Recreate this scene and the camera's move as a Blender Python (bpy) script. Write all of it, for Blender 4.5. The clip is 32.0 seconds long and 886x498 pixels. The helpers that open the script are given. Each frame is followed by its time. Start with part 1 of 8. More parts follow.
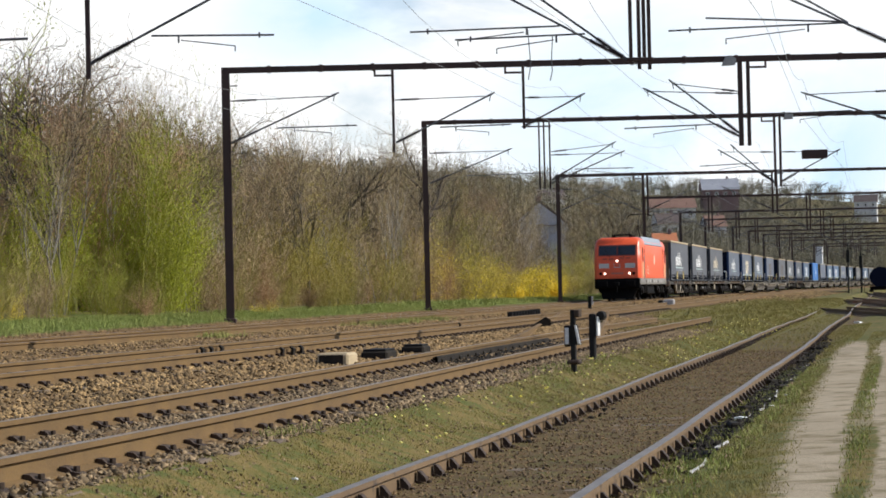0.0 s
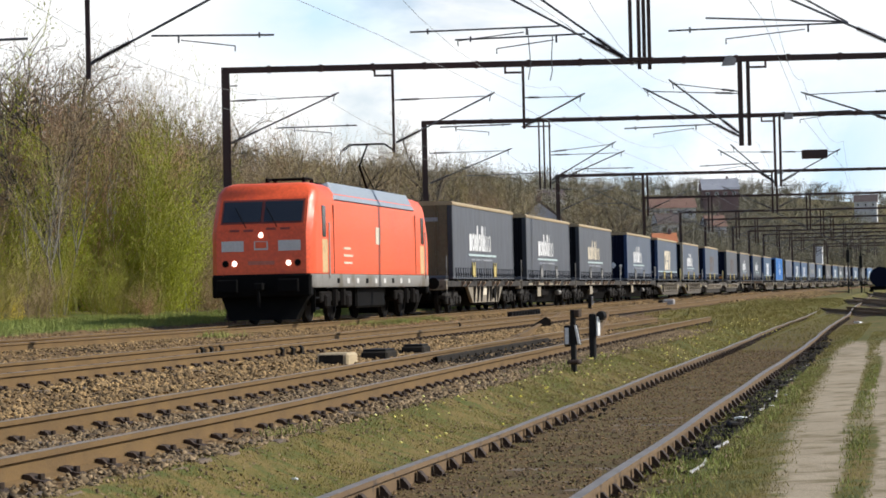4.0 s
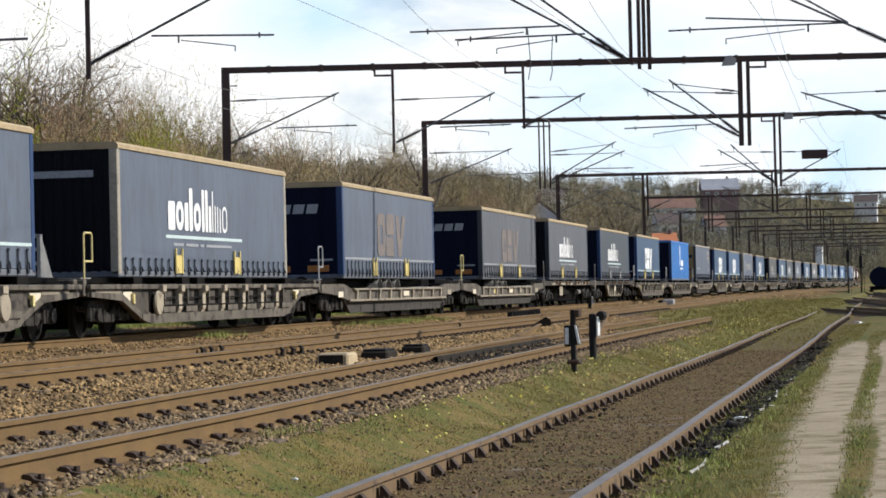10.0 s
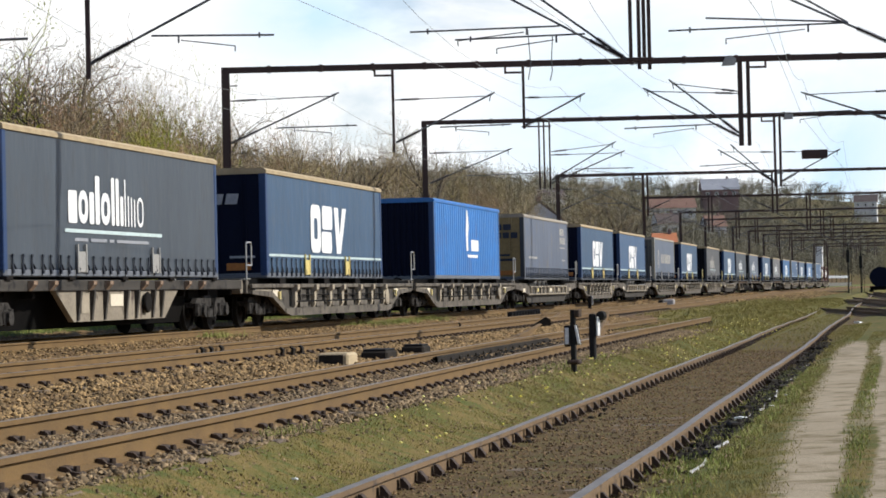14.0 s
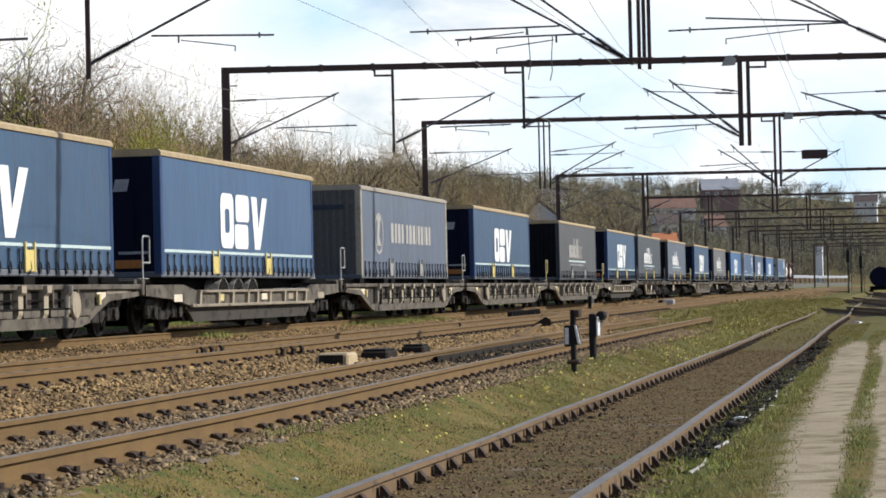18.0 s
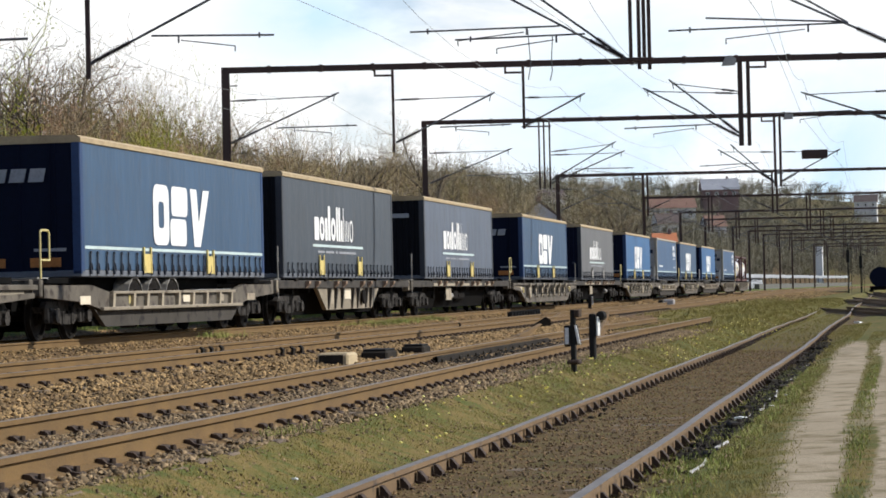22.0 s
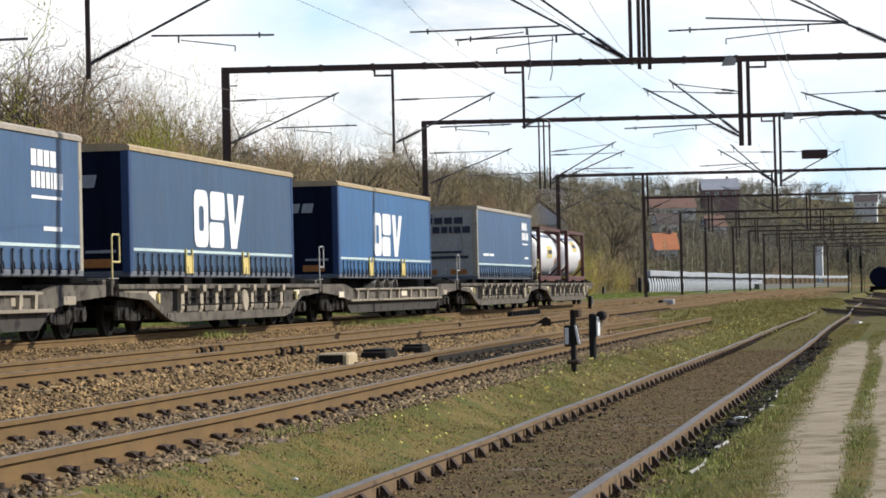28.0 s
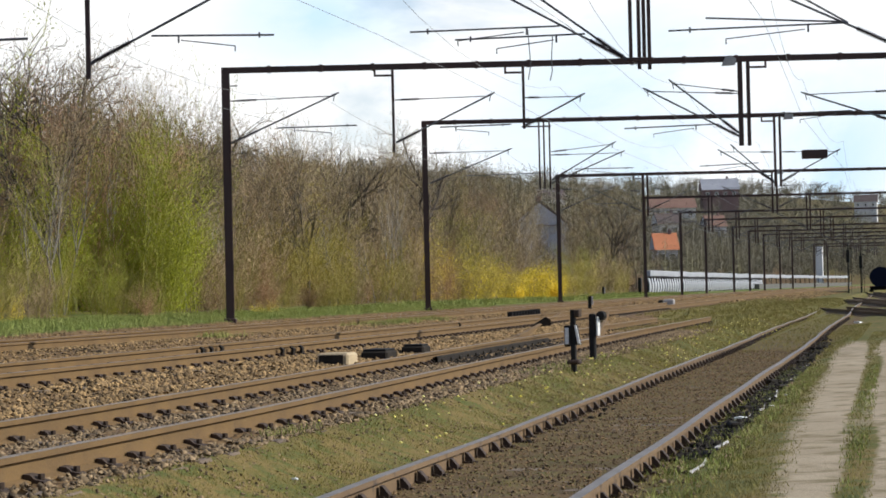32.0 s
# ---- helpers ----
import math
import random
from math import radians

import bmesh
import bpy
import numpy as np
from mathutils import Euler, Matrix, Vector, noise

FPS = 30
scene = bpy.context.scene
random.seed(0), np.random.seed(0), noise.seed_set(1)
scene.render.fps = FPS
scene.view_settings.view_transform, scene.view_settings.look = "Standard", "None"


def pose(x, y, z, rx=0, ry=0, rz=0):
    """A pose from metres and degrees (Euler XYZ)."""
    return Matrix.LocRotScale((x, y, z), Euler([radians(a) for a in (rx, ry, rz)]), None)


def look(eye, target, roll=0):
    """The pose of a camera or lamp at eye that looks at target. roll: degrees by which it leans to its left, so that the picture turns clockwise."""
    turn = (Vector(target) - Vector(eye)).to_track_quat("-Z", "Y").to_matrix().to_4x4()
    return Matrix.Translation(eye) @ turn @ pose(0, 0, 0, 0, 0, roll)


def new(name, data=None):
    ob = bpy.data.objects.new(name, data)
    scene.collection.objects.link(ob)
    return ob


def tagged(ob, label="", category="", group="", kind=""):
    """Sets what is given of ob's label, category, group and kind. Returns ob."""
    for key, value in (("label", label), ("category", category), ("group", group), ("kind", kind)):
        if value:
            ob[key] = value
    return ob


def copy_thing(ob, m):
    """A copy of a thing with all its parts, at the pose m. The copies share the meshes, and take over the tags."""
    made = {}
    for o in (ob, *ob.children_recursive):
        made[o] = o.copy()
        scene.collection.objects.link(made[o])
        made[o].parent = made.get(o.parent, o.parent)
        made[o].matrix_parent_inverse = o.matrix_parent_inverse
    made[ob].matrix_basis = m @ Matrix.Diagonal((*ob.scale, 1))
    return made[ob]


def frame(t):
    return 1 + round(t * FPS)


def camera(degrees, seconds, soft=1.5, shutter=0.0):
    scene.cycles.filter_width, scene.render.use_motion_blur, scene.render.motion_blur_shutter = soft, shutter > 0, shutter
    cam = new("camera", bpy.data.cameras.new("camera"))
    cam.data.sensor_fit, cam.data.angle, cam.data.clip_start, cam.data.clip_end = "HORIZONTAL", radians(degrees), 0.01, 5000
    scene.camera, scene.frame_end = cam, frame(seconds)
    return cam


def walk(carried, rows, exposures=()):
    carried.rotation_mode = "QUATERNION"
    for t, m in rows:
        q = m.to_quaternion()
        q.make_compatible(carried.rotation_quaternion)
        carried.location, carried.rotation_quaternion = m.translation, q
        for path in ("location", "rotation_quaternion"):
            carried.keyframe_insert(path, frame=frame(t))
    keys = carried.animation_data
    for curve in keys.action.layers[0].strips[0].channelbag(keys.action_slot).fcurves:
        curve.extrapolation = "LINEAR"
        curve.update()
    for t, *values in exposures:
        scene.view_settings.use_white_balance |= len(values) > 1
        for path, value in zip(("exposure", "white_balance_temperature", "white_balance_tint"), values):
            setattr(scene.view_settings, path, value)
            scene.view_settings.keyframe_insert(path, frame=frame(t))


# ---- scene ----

# ---------- camera ----------
FOV = 20.374
EYE_Z, PITCH, ROLL = 0.745, 1.0056, -1.316
cam = camera(FOV, 32.0, soft=1.7)


def aim(pan):
    """The tripod head, turned pan degrees to the left of its rest."""
    return pose(0, 0, EYE_Z, 90 + PITCH, 0, pan) @ pose(0, 0, 0, 0, 0, ROLL)


PANS = [(0, 0), (11.0, 0), (11.2, 0.06), (11.4, 0.13), (11.5, 0.19), (11.6, 0.18), (11.7, 0.03), (11.8, 0), (30.2, 0),
        (30.4, 0.06), (30.5, 0.12), (30.7, 0.17), (30.9, 0.2), (31.0, 0.2), (31.1, 0.08), (31.2, 0.01), (31.3, 0), (32.0, 0)]
walk(cam, [(t, aim(a)) for t, a in PANS], exposures=[(0, 0.12), (32, 0.12)])

# ---------- light ----------
SUN_DIR = Vector((0.93, 0.05, 0.67)).normalized()
sun = new("sun", bpy.data.lights.new("sun", "SUN"))
sun.data.energy, sun.data.angle, sun.data.color = 5.0, radians(0.6), (1.0, 0.955, 0.875)
sun.matrix_world = look((0, 0, 60), Vector((0, 0, 60)) - SUN_DIR)
world = bpy.data.worlds.new("spring_sky")
scene.world = world
world.use_nodes = True


def build_sky():
    nt = world.node_tree
    nt.nodes.clear()
    out, bg = nt.nodes.new("ShaderNodeOutputWorld"), nt.nodes.new("ShaderNodeBackground")
    sky = nt.nodes.new("ShaderNodeTexSky")
    sky.sky_type, sky.sun_disc = "NISHITA", False
    sky.sun_elevation = math.asin(SUN_DIR.z)
    sky.sun_rotation = math.atan2(SUN_DIR.x, SUN_DIR.y)
    sky.dust_density, sky.air_density, sky.ozone_density = 0.4, 1.0, 2.0
    tc = nt.nodes.new("ShaderNodeTexCoord")
    mp = nt.nodes.new("ShaderNodeMapping")
    mp.inputs["Scale"].default_value = (7, 7, 12)
    mp.inputs["Location"].default_value = (0.6, 0.1, 0.9)
    nz = nt.nodes.new("ShaderNodeTexNoise")
    nz.inputs["Scale"].default_value, nz.inputs["Detail"].default_value = 1.0, 7
    nz.inputs["Roughness"].default_value, nz.inputs["Distortion"].default_value = 0.55, 0.4
    ramp = nt.nodes.new("ShaderNodeValToRGB")
    ramp.color_ramp.elements[0].position, ramp.color_ramp.elements[1].position = 0.22, 0.40
    mix = nt.nodes.new("ShaderNodeMix")
    mix.data_type = "RGBA"
    gain = nt.nodes.new("ShaderNodeMix")
    gain.data_type, gain.blend_type = "RGBA", "MULTIPLY"
    gain.inputs[0].default_value, gain.inputs[7].default_value = 1.0, (0.92, 1.1, 1.3, 1)
    nt.links.new(tc.outputs["Generated"], mp.inputs["Vector"])
    nt.links.new(mp.outputs["Vector"], nz.inputs["Vector"])
    nt.links.new(nz.outputs["Fac"], ramp.inputs["Fac"])
    veil = None
    for centre, spread, depth in (((0.105, 0.99, 0.056), (9, 1, 14), 1.9), ((-0.05, 0.99, 0.112), (18, 1, 36), 1.1)):
        cl = nt.nodes.new("ShaderNodeMapping")
        cl.vector_type = "TEXTURE"
        cl.inputs["Location"].default_value = centre
        cl.inputs["Scale"].default_value = [1.0 / v for v in spread]
        gr = nt.nodes.new("ShaderNodeTexGradient")
        gr.gradient_type = "SPHERICAL"
        wisp = nt.nodes.new("ShaderNodeMath")
        wisp.operation = "MULTIPLY"
        clear = nt.nodes.new("ShaderNodeMapRange")
        clear.inputs["From Min"].default_value, clear.inputs["From Max"].default_value = 0.68, 0.42
        nt.links.new(nz.outputs["Fac"], clear.inputs["Value"])
        ma = nt.nodes.new("ShaderNodeMath")
        ma.operation, ma.use_clamp = "MULTIPLY_ADD", True
        ma.inputs[1].default_value = depth
        nt.links.new(tc.outputs["Generated"], cl.inputs["Vector"])
        nt.links.new(cl.outputs["Vector"], gr.inputs["Vector"])
        nt.links.new(gr.outputs["Fac"], wisp.inputs[0])
        nt.links.new(clear.outputs["Result"], wisp.inputs[1])
        nt.links.new(wisp.outputs[0], ma.inputs[0])
        if veil:
            nt.links.new(veil, ma.inputs[2])
        else:
            ma.inputs[2].default_value = 0.0
        veil = ma.outputs[0]
    cloud = nt.nodes.new("ShaderNodeMix")
    cloud.data_type = "RGBA"
    cloud.inputs[6].default_value, cloud.inputs[7].default_value = (11.5, 11.55, 11.6, 1), (6.9, 9.3, 11.4, 1)
    nt.links.new(veil, cloud.inputs[0])
    nt.links.new(cloud.outputs[2], mix.inputs[7])
    sep = nt.nodes.new("ShaderNodeSeparateXYZ")
    thin = nt.nodes.new("ShaderNodeMapRange")
    thin.inputs["From Min"].default_value, thin.inputs["From Max"].default_value = 0.13, 0.22
    thin.inputs["To Min"].default_value, thin.inputs["To Max"].default_value = 1.0, 0.06
    mul = nt.nodes.new("ShaderNodeMath")
    mul.operation = "MULTIPLY"
    nt.links.new(tc.outputs["Generated"], sep.inputs["Vector"])
    nt.links.new(sep.outputs["Z"], thin.inputs["Value"])
    nt.links.new(thin.outputs["Result"], mul.inputs[0])
    nt.links.new(ramp.outputs["Color"], mul.inputs[1])
    nt.links.new(mul.outputs[0], mix.inputs[0])
    nt.links.new(sky.outputs["Color"], gain.inputs[6])
    nt.links.new(gain.outputs[2], mix.inputs[6])
    nt.links.new(mix.outputs[2], bg.inputs["Color"])
    bg.inputs["Strength"].default_value = 0.09
    nt.links.new(bg.outputs["Background"], out.inputs["Surface"])


build_sky()

# ---------- the line of the railway ----------
TH0, K0, K1, X0, Y0 = 0.18581, -5.744e-5, 7.997e-7, -4.4851, 60.0
V0, V1, V2 = 21.058, 0.03985, -0.0011336
CENTRE = -1.257


def heading(s):
    s = np.clip(s, -60.0, 700.0)
    return TH0 + K0 * s + K1 * s * s / 2


_S = np.arange(-900.0, 4200.0, 1.0)
_I0 = int(np.argmin(abs(_S)))
_mid = heading(_S[:-1] + 0.5)
_cx = np.concatenate(([0], np.cumsum(np.sin(_mid))))
_cy = np.concatenate(([0], np.cumsum(np.cos(_mid))))
_PX, _PY = X0 + _cx - _cx[_I0], Y0 + _cy - _cy[_I0]


def on(s, l):
    """World x, y of the place s metres along the line and l metres to its right."""
    th = heading(s)
    return np.interp(s, _S, _PX) + l * np.cos(th), np.interp(s, _S, _PY) - l * np.sin(th)


def run(t):
    """How far the train has come after t seconds."""
    return V0 * t + V1 * t * t + V2 * t ** 3 + 0.1 * max(0.0, 5.0 - t) ** 2 + 0.1 * max(0.0, t - 27.0) ** 2


def at_line(s, l, z, turn=0.0):
    x, y = on(s, l)
    return pose(float(x), float(y), z, 0, 0, -math.degrees(float(heading(s))) + turn)


_LK = [-1500, -500, -160, -75, -36, -14, -9, -7.6, -6.0, -4.4, -3.4, -2.8, 0.3, 0.9, 1.8, 4.2, 4.6, 7.2, 7.6, 8.6, 11.2, 11.6, 11.95, 13.8, 14.3, 15.4, 30, 80, 400, 1300]
_LZ = [40, 34, 25, 12, 3.6, 0.5, 0.15, 0.1, 0.06, 0.02, -0.17, -0.16, -0.16, -0.24, -0.27, -0.2, -0.14, -0.14, -0.22, -0.27, -0.27, -0.45, -0.57, -0.575, -0.53, -0.49, -0.48, -0.5, -0.5, 6]


def ground_z(s, l):
    s, l = np.asarray(s, float), np.asarray(l, float)
    z = np.interp(l, _LK, _LZ)
    far = np.clip((s - 620) / 500, 0, 1) ** 1.3
    side = np.clip((-l - 12) / 80, 0, 1)
    z = z + far * (9 + 12 * np.clip((s - 900) / 900, 0, 1)) * np.clip(abs(l - 6) / 60, 0, 1)
    z = z + side * np.clip((s - 120) / 500, -0.2, 1) * 8
    z = z + 22 * np.clip((s - 760) / 340, 0, 1) * np.clip((s - 760) / 340, 0.3, 1) * np.clip((l + 70) / 45, 0, 1)
    z = z + 0.03 * np.sin(s * 0.9 + 2 * l) * np.clip((-3.5 - l) / 3, 0, 1)
    return z


# ---------- mesh helpers ----------
class Build:
    """Collects vertices and faces of one mesh."""

    def __init__(self):
        self.v, self.f, self.mi, self.cuts = [], [], [], []

    def add(self, verts, faces, m=0):
        n = len(self.v)
        self.cuts.append((n, len(self.f)))
        self.v += [tuple(p) for p in verts]
        self.f += [tuple(i + n for i in q) for q in faces]
        self.mi += [m] * len(faces)
        return self

    def pieces(self):
        """Each added shape as a Build of its own."""
        ends = self.cuts[1:] + [(len(self.v), len(self.f))]
        out = []
        for (v0, f0), (v1, f1) in zip(self.cuts, ends):
            out.append(Build().add(self.v[v0:v1], [tuple(i - v0 for i in q) for q in self.f[f0:f1]]))
        return out

    def box(self, x0, y0, z0, x1, y1, z1, m=0):
        return self.add([(x0, y0, z0), (x1, y0, z0), (x1, y1, z0), (x0, y1, z0), (x0, y0, z1), (x1, y0, z1), (x1, y1, z1), (x0, y1, z1)],
                        [(3, 2, 1, 0), (4, 5, 6, 7), (0, 1, 5, 4), (1, 2, 6, 5), (2, 3, 7, 6), (3, 0, 4, 7)], m)

    def cbox(self, x0, y0, z0, x1, y1, z1, b=0.02, m=0):
        """A box with bevelled edges."""
        lo, hi = (x0, y0, z0), (x1, y1, z1)
        idx, vs = {}, []
        for c in range(8):
            sg = [(c >> k) & 1 for k in range(3)]
            for ax in range(3):
                p = []
                for k in range(3):
                    e = hi[k] if sg[k] else lo[k]
                    p.append(e if k == ax else e - b if sg[k] else e + b)
                idx[(c, ax)] = len(vs)
                vs.append(p)
        fs = []
        for ax in range(3):
            u, w = (ax + 1) % 3, (ax + 2) % 3
            for sgn in (0, 1):
                cs = [(sgn << ax) | (a << u) | (d << w) for a, d in ((0, 0), (1, 0), (1, 1), (0, 1))]
                q = [idx[(c, ax)] for c in cs]
                fs.append(q if sgn else q[::-1])
            for a in (0, 1):
                for d in (0, 1):
                    c0 = (a << u) | (d << w)
                    c1 = c0 | (1 << ax)
                    q = [idx[(c0, u)], idx[(c1, u)], idx[(c1, w)], idx[(c0, w)]]
                    fs.append(q if a == d else q[::-1])
        for c in range(8):
            q = [idx[(c, 0)], idx[(c, 1)], idx[(c, 2)]]
            fs.append(q if bin(c).count("1") % 2 else q[::-1])
        return self.add(vs, fs, m)

    def prism(self, poly, axis, a, b, m=0):
        """A polygon in the two other axes, drawn out from a to b along axis."""
        n = len(poly)

        def put(p, t):
            q = list(p)
            q.insert(axis, t)
            return q
        area = sum(poly[i][0] * poly[(i + 1) % n][1] - poly[(i + 1) % n][0] * poly[i][1] for i in range(n))
        vs = [put(p, a) for p in poly] + [put(p, b) for p in poly]
        fs = [tuple(range(n))[::-1], tuple(range(n, 2 * n))] + [(i, (i + 1) % n, n + (i + 1) % n, n + i) for i in range(n)]
        if (area < 0) != (axis == 1):
            fs = [q[::-1] for q in fs]
        return self.add(vs, fs, m)

    def tube(self, p, q, r0, r1=None, n=8, m=0, caps=True):
        p, q = Vector(p), Vector(q)
        r1 = r0 if r1 is None else r1
        d = (q - p).normalized()
        u = d.orthogonal().normalized()
        w = d.cross(u)
        vs = [p + (u * math.cos(6.28319 * i / n) + w * math.sin(6.28319 * i / n)) * r0 for i in range(n)]
        vs += [q + (u * math.cos(6.28319 * i / n) + w * math.sin(6.28319 * i / n)) * r1 for i in range(n)]
        fs = [(i, (i + 1) % n, n + (i + 1) % n, n + i) for i in range(n)]
        if caps:
            fs += [tuple(range(n))[::-1], tuple(range(n, 2 * n))]
        return self.add(vs, fs, m)

    def sweep(self, pts, r, n=6, m=0):
        for a, b in zip(pts[:-1], pts[1:]):
            self.tube(a, b, r, n=n, m=m)
        return self

    def lathe(self, prof, axis=1, n=24, c=(0, 0, 0), m=0):
        """A profile of (along, radius), turned round the axis through c."""
        vs, fs = [], []
        for t, r in prof:
            for i in range(n):
                a = 6.28319 * i / n
                p = [r * math.cos(a), r * math.sin(a)]
                p.insert(axis, t)
                vs.append([p[k] + c[k] for k in range(3)])
        for j in range(len(prof) - 1):
            for i in range(n):
                q = (j * n + i, j * n + (i + 1) % n, (j + 1) * n + (i + 1) % n, (j + 1) * n + i)
                fs.append(q[::-1] if axis == 1 else q)
        fs += [tuple(range(n)), tuple(range((len(prof) - 1) * n, len(prof) * n))[::-1]] if axis == 1 else [tuple(range(n))[::-1], tuple(range((len(prof) - 1) * n, len(prof) * n))]
        return self.add(vs, fs, m)

    def mesh(self, name, *mats, smooth=False):
        me = bpy.data.meshes.new(name)
        me.from_pydata(self.v, [], self.f)
        for mt in mats:
            me.materials.append(mt)
        if len(mats) > 1:
            me.polygons.foreach_set("material_index", self.mi)
        if smooth:
            me.polygons.foreach_set("use_smooth", [True] * len(me.polygons))
            me.set_sharp_from_angle(angle=radians(38))
        me.update()
        return me


def soup(name, verts, faces, mat, mats=None):
    """One mesh from arrays of vertices and of triangles or quads."""
    me = bpy.data.meshes.new(name)
    verts, faces = np.asarray(verts, np.float32), np.asarray(faces, np.int32)
    k = faces.shape[1]
    me.vertices.add(len(verts))
    me.vertices.foreach_set("co", verts.ravel())
    me.loops.add(faces.size)
    me.loops.foreach_set("vertex_index", faces.ravel())
    me.polygons.add(len(faces))
    me.polygons.foreach_set("loop_start", np.arange(0, faces.size, k, dtype=np.int32))
    me.materials.append(mat)
    me.update(calc_edges=True)
    me.validate()
    return me


def part(name, me, mat=None, parent=None, label="", m=None):
    """One mesh object under a thing or a part."""
    if isinstance(me, Build):
        me = me.mesh(name, mat)
    ob = new(name, me)
    ob.parent = parent
    if m is not None:
        ob.matrix_basis = m
    if label:
        ob["label"] = label
    return ob


def thing(name, label, category, m=None, group="", kind="", me=None):
    ob = new(name, me)
    if m is not None:
        ob.matrix_basis = m
    return tagged(ob, label, category, group, kind)


# ---------- materials ----------
def surface(name, c1, c2=None, rough=0.75, scale=3.0, fine=40.0, bump=0.15, metal=0.0, vary=0.0, dirt=None, dirt_at=0.62, spec=0.4, depth=0.01, stretch=(1, 1, 1), rand_from="object", sag=0.0):
    """Two tones mixed by broad noise, a fine grain, optional dirt patches, and relief."""
    c2 = c2 or tuple(c * 0.75 for c in c1)
    mt = bpy.data.materials.new(name)
    mt.use_nodes = True
    nt = mt.node_tree
    b = nt.nodes["Principled BSDF"]
    tc = nt.nodes.new("ShaderNodeTexCoord")
    mp = nt.nodes.new("ShaderNodeMapping")
    mp.inputs["Scale"].default_value = stretch
    nt.links.new(tc.outputs["Object"], mp.inputs["Vector"])

    def nz(sc, detail=4):
        n = nt.nodes.new("ShaderNodeTexNoise")
        n.inputs["Scale"].default_value, n.inputs["Detail"].default_value = sc, detail
        nt.links.new(mp.outputs["Vector"], n.inputs["Vector"])
        return n

    def ramp(src, lo, hi):
        r = nt.nodes.new("ShaderNodeMapRange")
        r.inputs["From Min"].default_value, r.inputs["From Max"].default_value = lo, hi
        nt.links.new(src, r.inputs["Value"])
        return r.outputs["Result"]

    def blend(fac, a, c, mode="MIX"):
        m = nt.nodes.new("ShaderNodeMix")
        m.data_type, m.blend_type = "RGBA", mode
        for sock, val in ((m.inputs[0], fac), (m.inputs[6], a), (m.inputs[7], c)):
            if isinstance(val, (tuple, float, int)):
                sock.default_value = (*val, 1) if isinstance(val, tuple) else val
            else:
                nt.links.new(val, sock)
        return m.outputs[2]
    broad, grain = nz(scale), nz(fine, 3)
    col = blend(ramp(broad.outputs["Fac"], 0.35, 0.65), c1, c2)
    g = ramp(grain.outputs["Fac"], 0.3, 0.7)
    col = blend(0.35, col, blend(g, tuple(c * 0.55 for c in c1), tuple(min(1, c * 1.35) for c in c1)))
    if dirt:
        d = nz(scale * 2.3, 6)
        col = blend(ramp(d.outputs["Fac"], dirt_at, dirt_at + 0.1), col, dirt)
    if vary:
        if rand_from == "object":
            info = nt.nodes.new("ShaderNodeObjectInfo")
            rnd = info.outputs["Random"]
        else:
            info = nt.nodes.new("ShaderNodeNewGeometry")
            rnd = info.outputs["Random Per Island"]
        hs = nt.nodes.new("ShaderNodeHueSaturation")
        nt.links.new(col, hs.inputs["Color"])
        mr = nt.nodes.new("ShaderNodeMapRange")
        mr.inputs["To Min"].default_value, mr.inputs["To Max"].default_value = 1 - vary, 1 + vary
        nt.links.new(rnd, mr.inputs["Value"])
        nt.links.new(mr.outputs["Result"], hs.inputs["Value"])
        col = hs.outputs["Color"]
    nt.links.new(col, b.inputs["Base Color"])
    rr = nt.nodes.new("ShaderNodeMapRange")
    rr.inputs["To Min"].default_value, rr.inputs["To Max"].default_value = max(0.05, rough - 0.12), min(1, rough + 0.12)
    nt.links.new(grain.outputs["Fac"], rr.inputs["Value"])
    nt.links.new(rr.outputs["Result"], b.inputs["Roughness"])
    b.inputs["Metallic"].default_value = metal
    b.inputs["Specular IOR Level"].default_value = spec
    if bump:
        bp = nt.nodes.new("ShaderNodeBump")
        bp.inputs["Strength"].default_value, bp.inputs["Distance"].default_value = bump, depth
        nt.links.new(grain.outputs["Fac"], bp.inputs["Height"])
        if sag:
            wide = nt.nodes.new("ShaderNodeBump")
            wide.inputs["Strength"].default_value, wide.inputs["Distance"].default_value = 0.6, sag
            fold = nz(1.5, 3)
            nt.links.new(fold.outputs["Fac"], wide.inputs["Height"])
            nt.links.new(wide.outputs["Normal"], bp.inputs["Normal"])
        nt.links.new(bp.outputs["Normal"], b.inputs["Normal"])
    return mt


def glow(name, c, strength):
    mt = bpy.data.materials.new(name)
    mt.use_nodes = True
    b = mt.node_tree.nodes["Principled BSDF"]
    b.inputs["Base Color"].default_value = (*c, 1)
    b.inputs["Emission Color"].default_value = (*c, 1)
    b.inputs["Emission Strength"].default_value = strength
    return mt


RUST = surface("rail_rust", (0.155, 0.092, 0.032), (0.105, 0.063, 0.025), 0.85, 2.5, 60, 0.3, dirt=(0.065, 0.04, 0.024), dirt_at=0.66)
RUST_DARK = surface("dark_siding_rust", (0.165, 0.105, 0.052), (0.11, 0.07, 0.038), 0.85, 2.5, 60, 0.3, dirt=(0.05, 0.035, 0.025), dirt_at=0.6)
STEEL = surface("worn_rail_head", (0.42, 0.41, 0.40), (0.3, 0.28, 0.26), 0.38, 4, 50, 0.05, metal=0.85)
SIDING_HEAD = surface("siding_rail_head", (0.235, 0.2, 0.16), (0.14, 0.115, 0.088), 0.46, 4, 50, 0.05, metal=0.4)
DULL_STEEL = surface("dull_rail_head", (0.22, 0.165, 0.105), (0.25, 0.21, 0.16), 0.55, 4, 50, 0.05, metal=0.25)
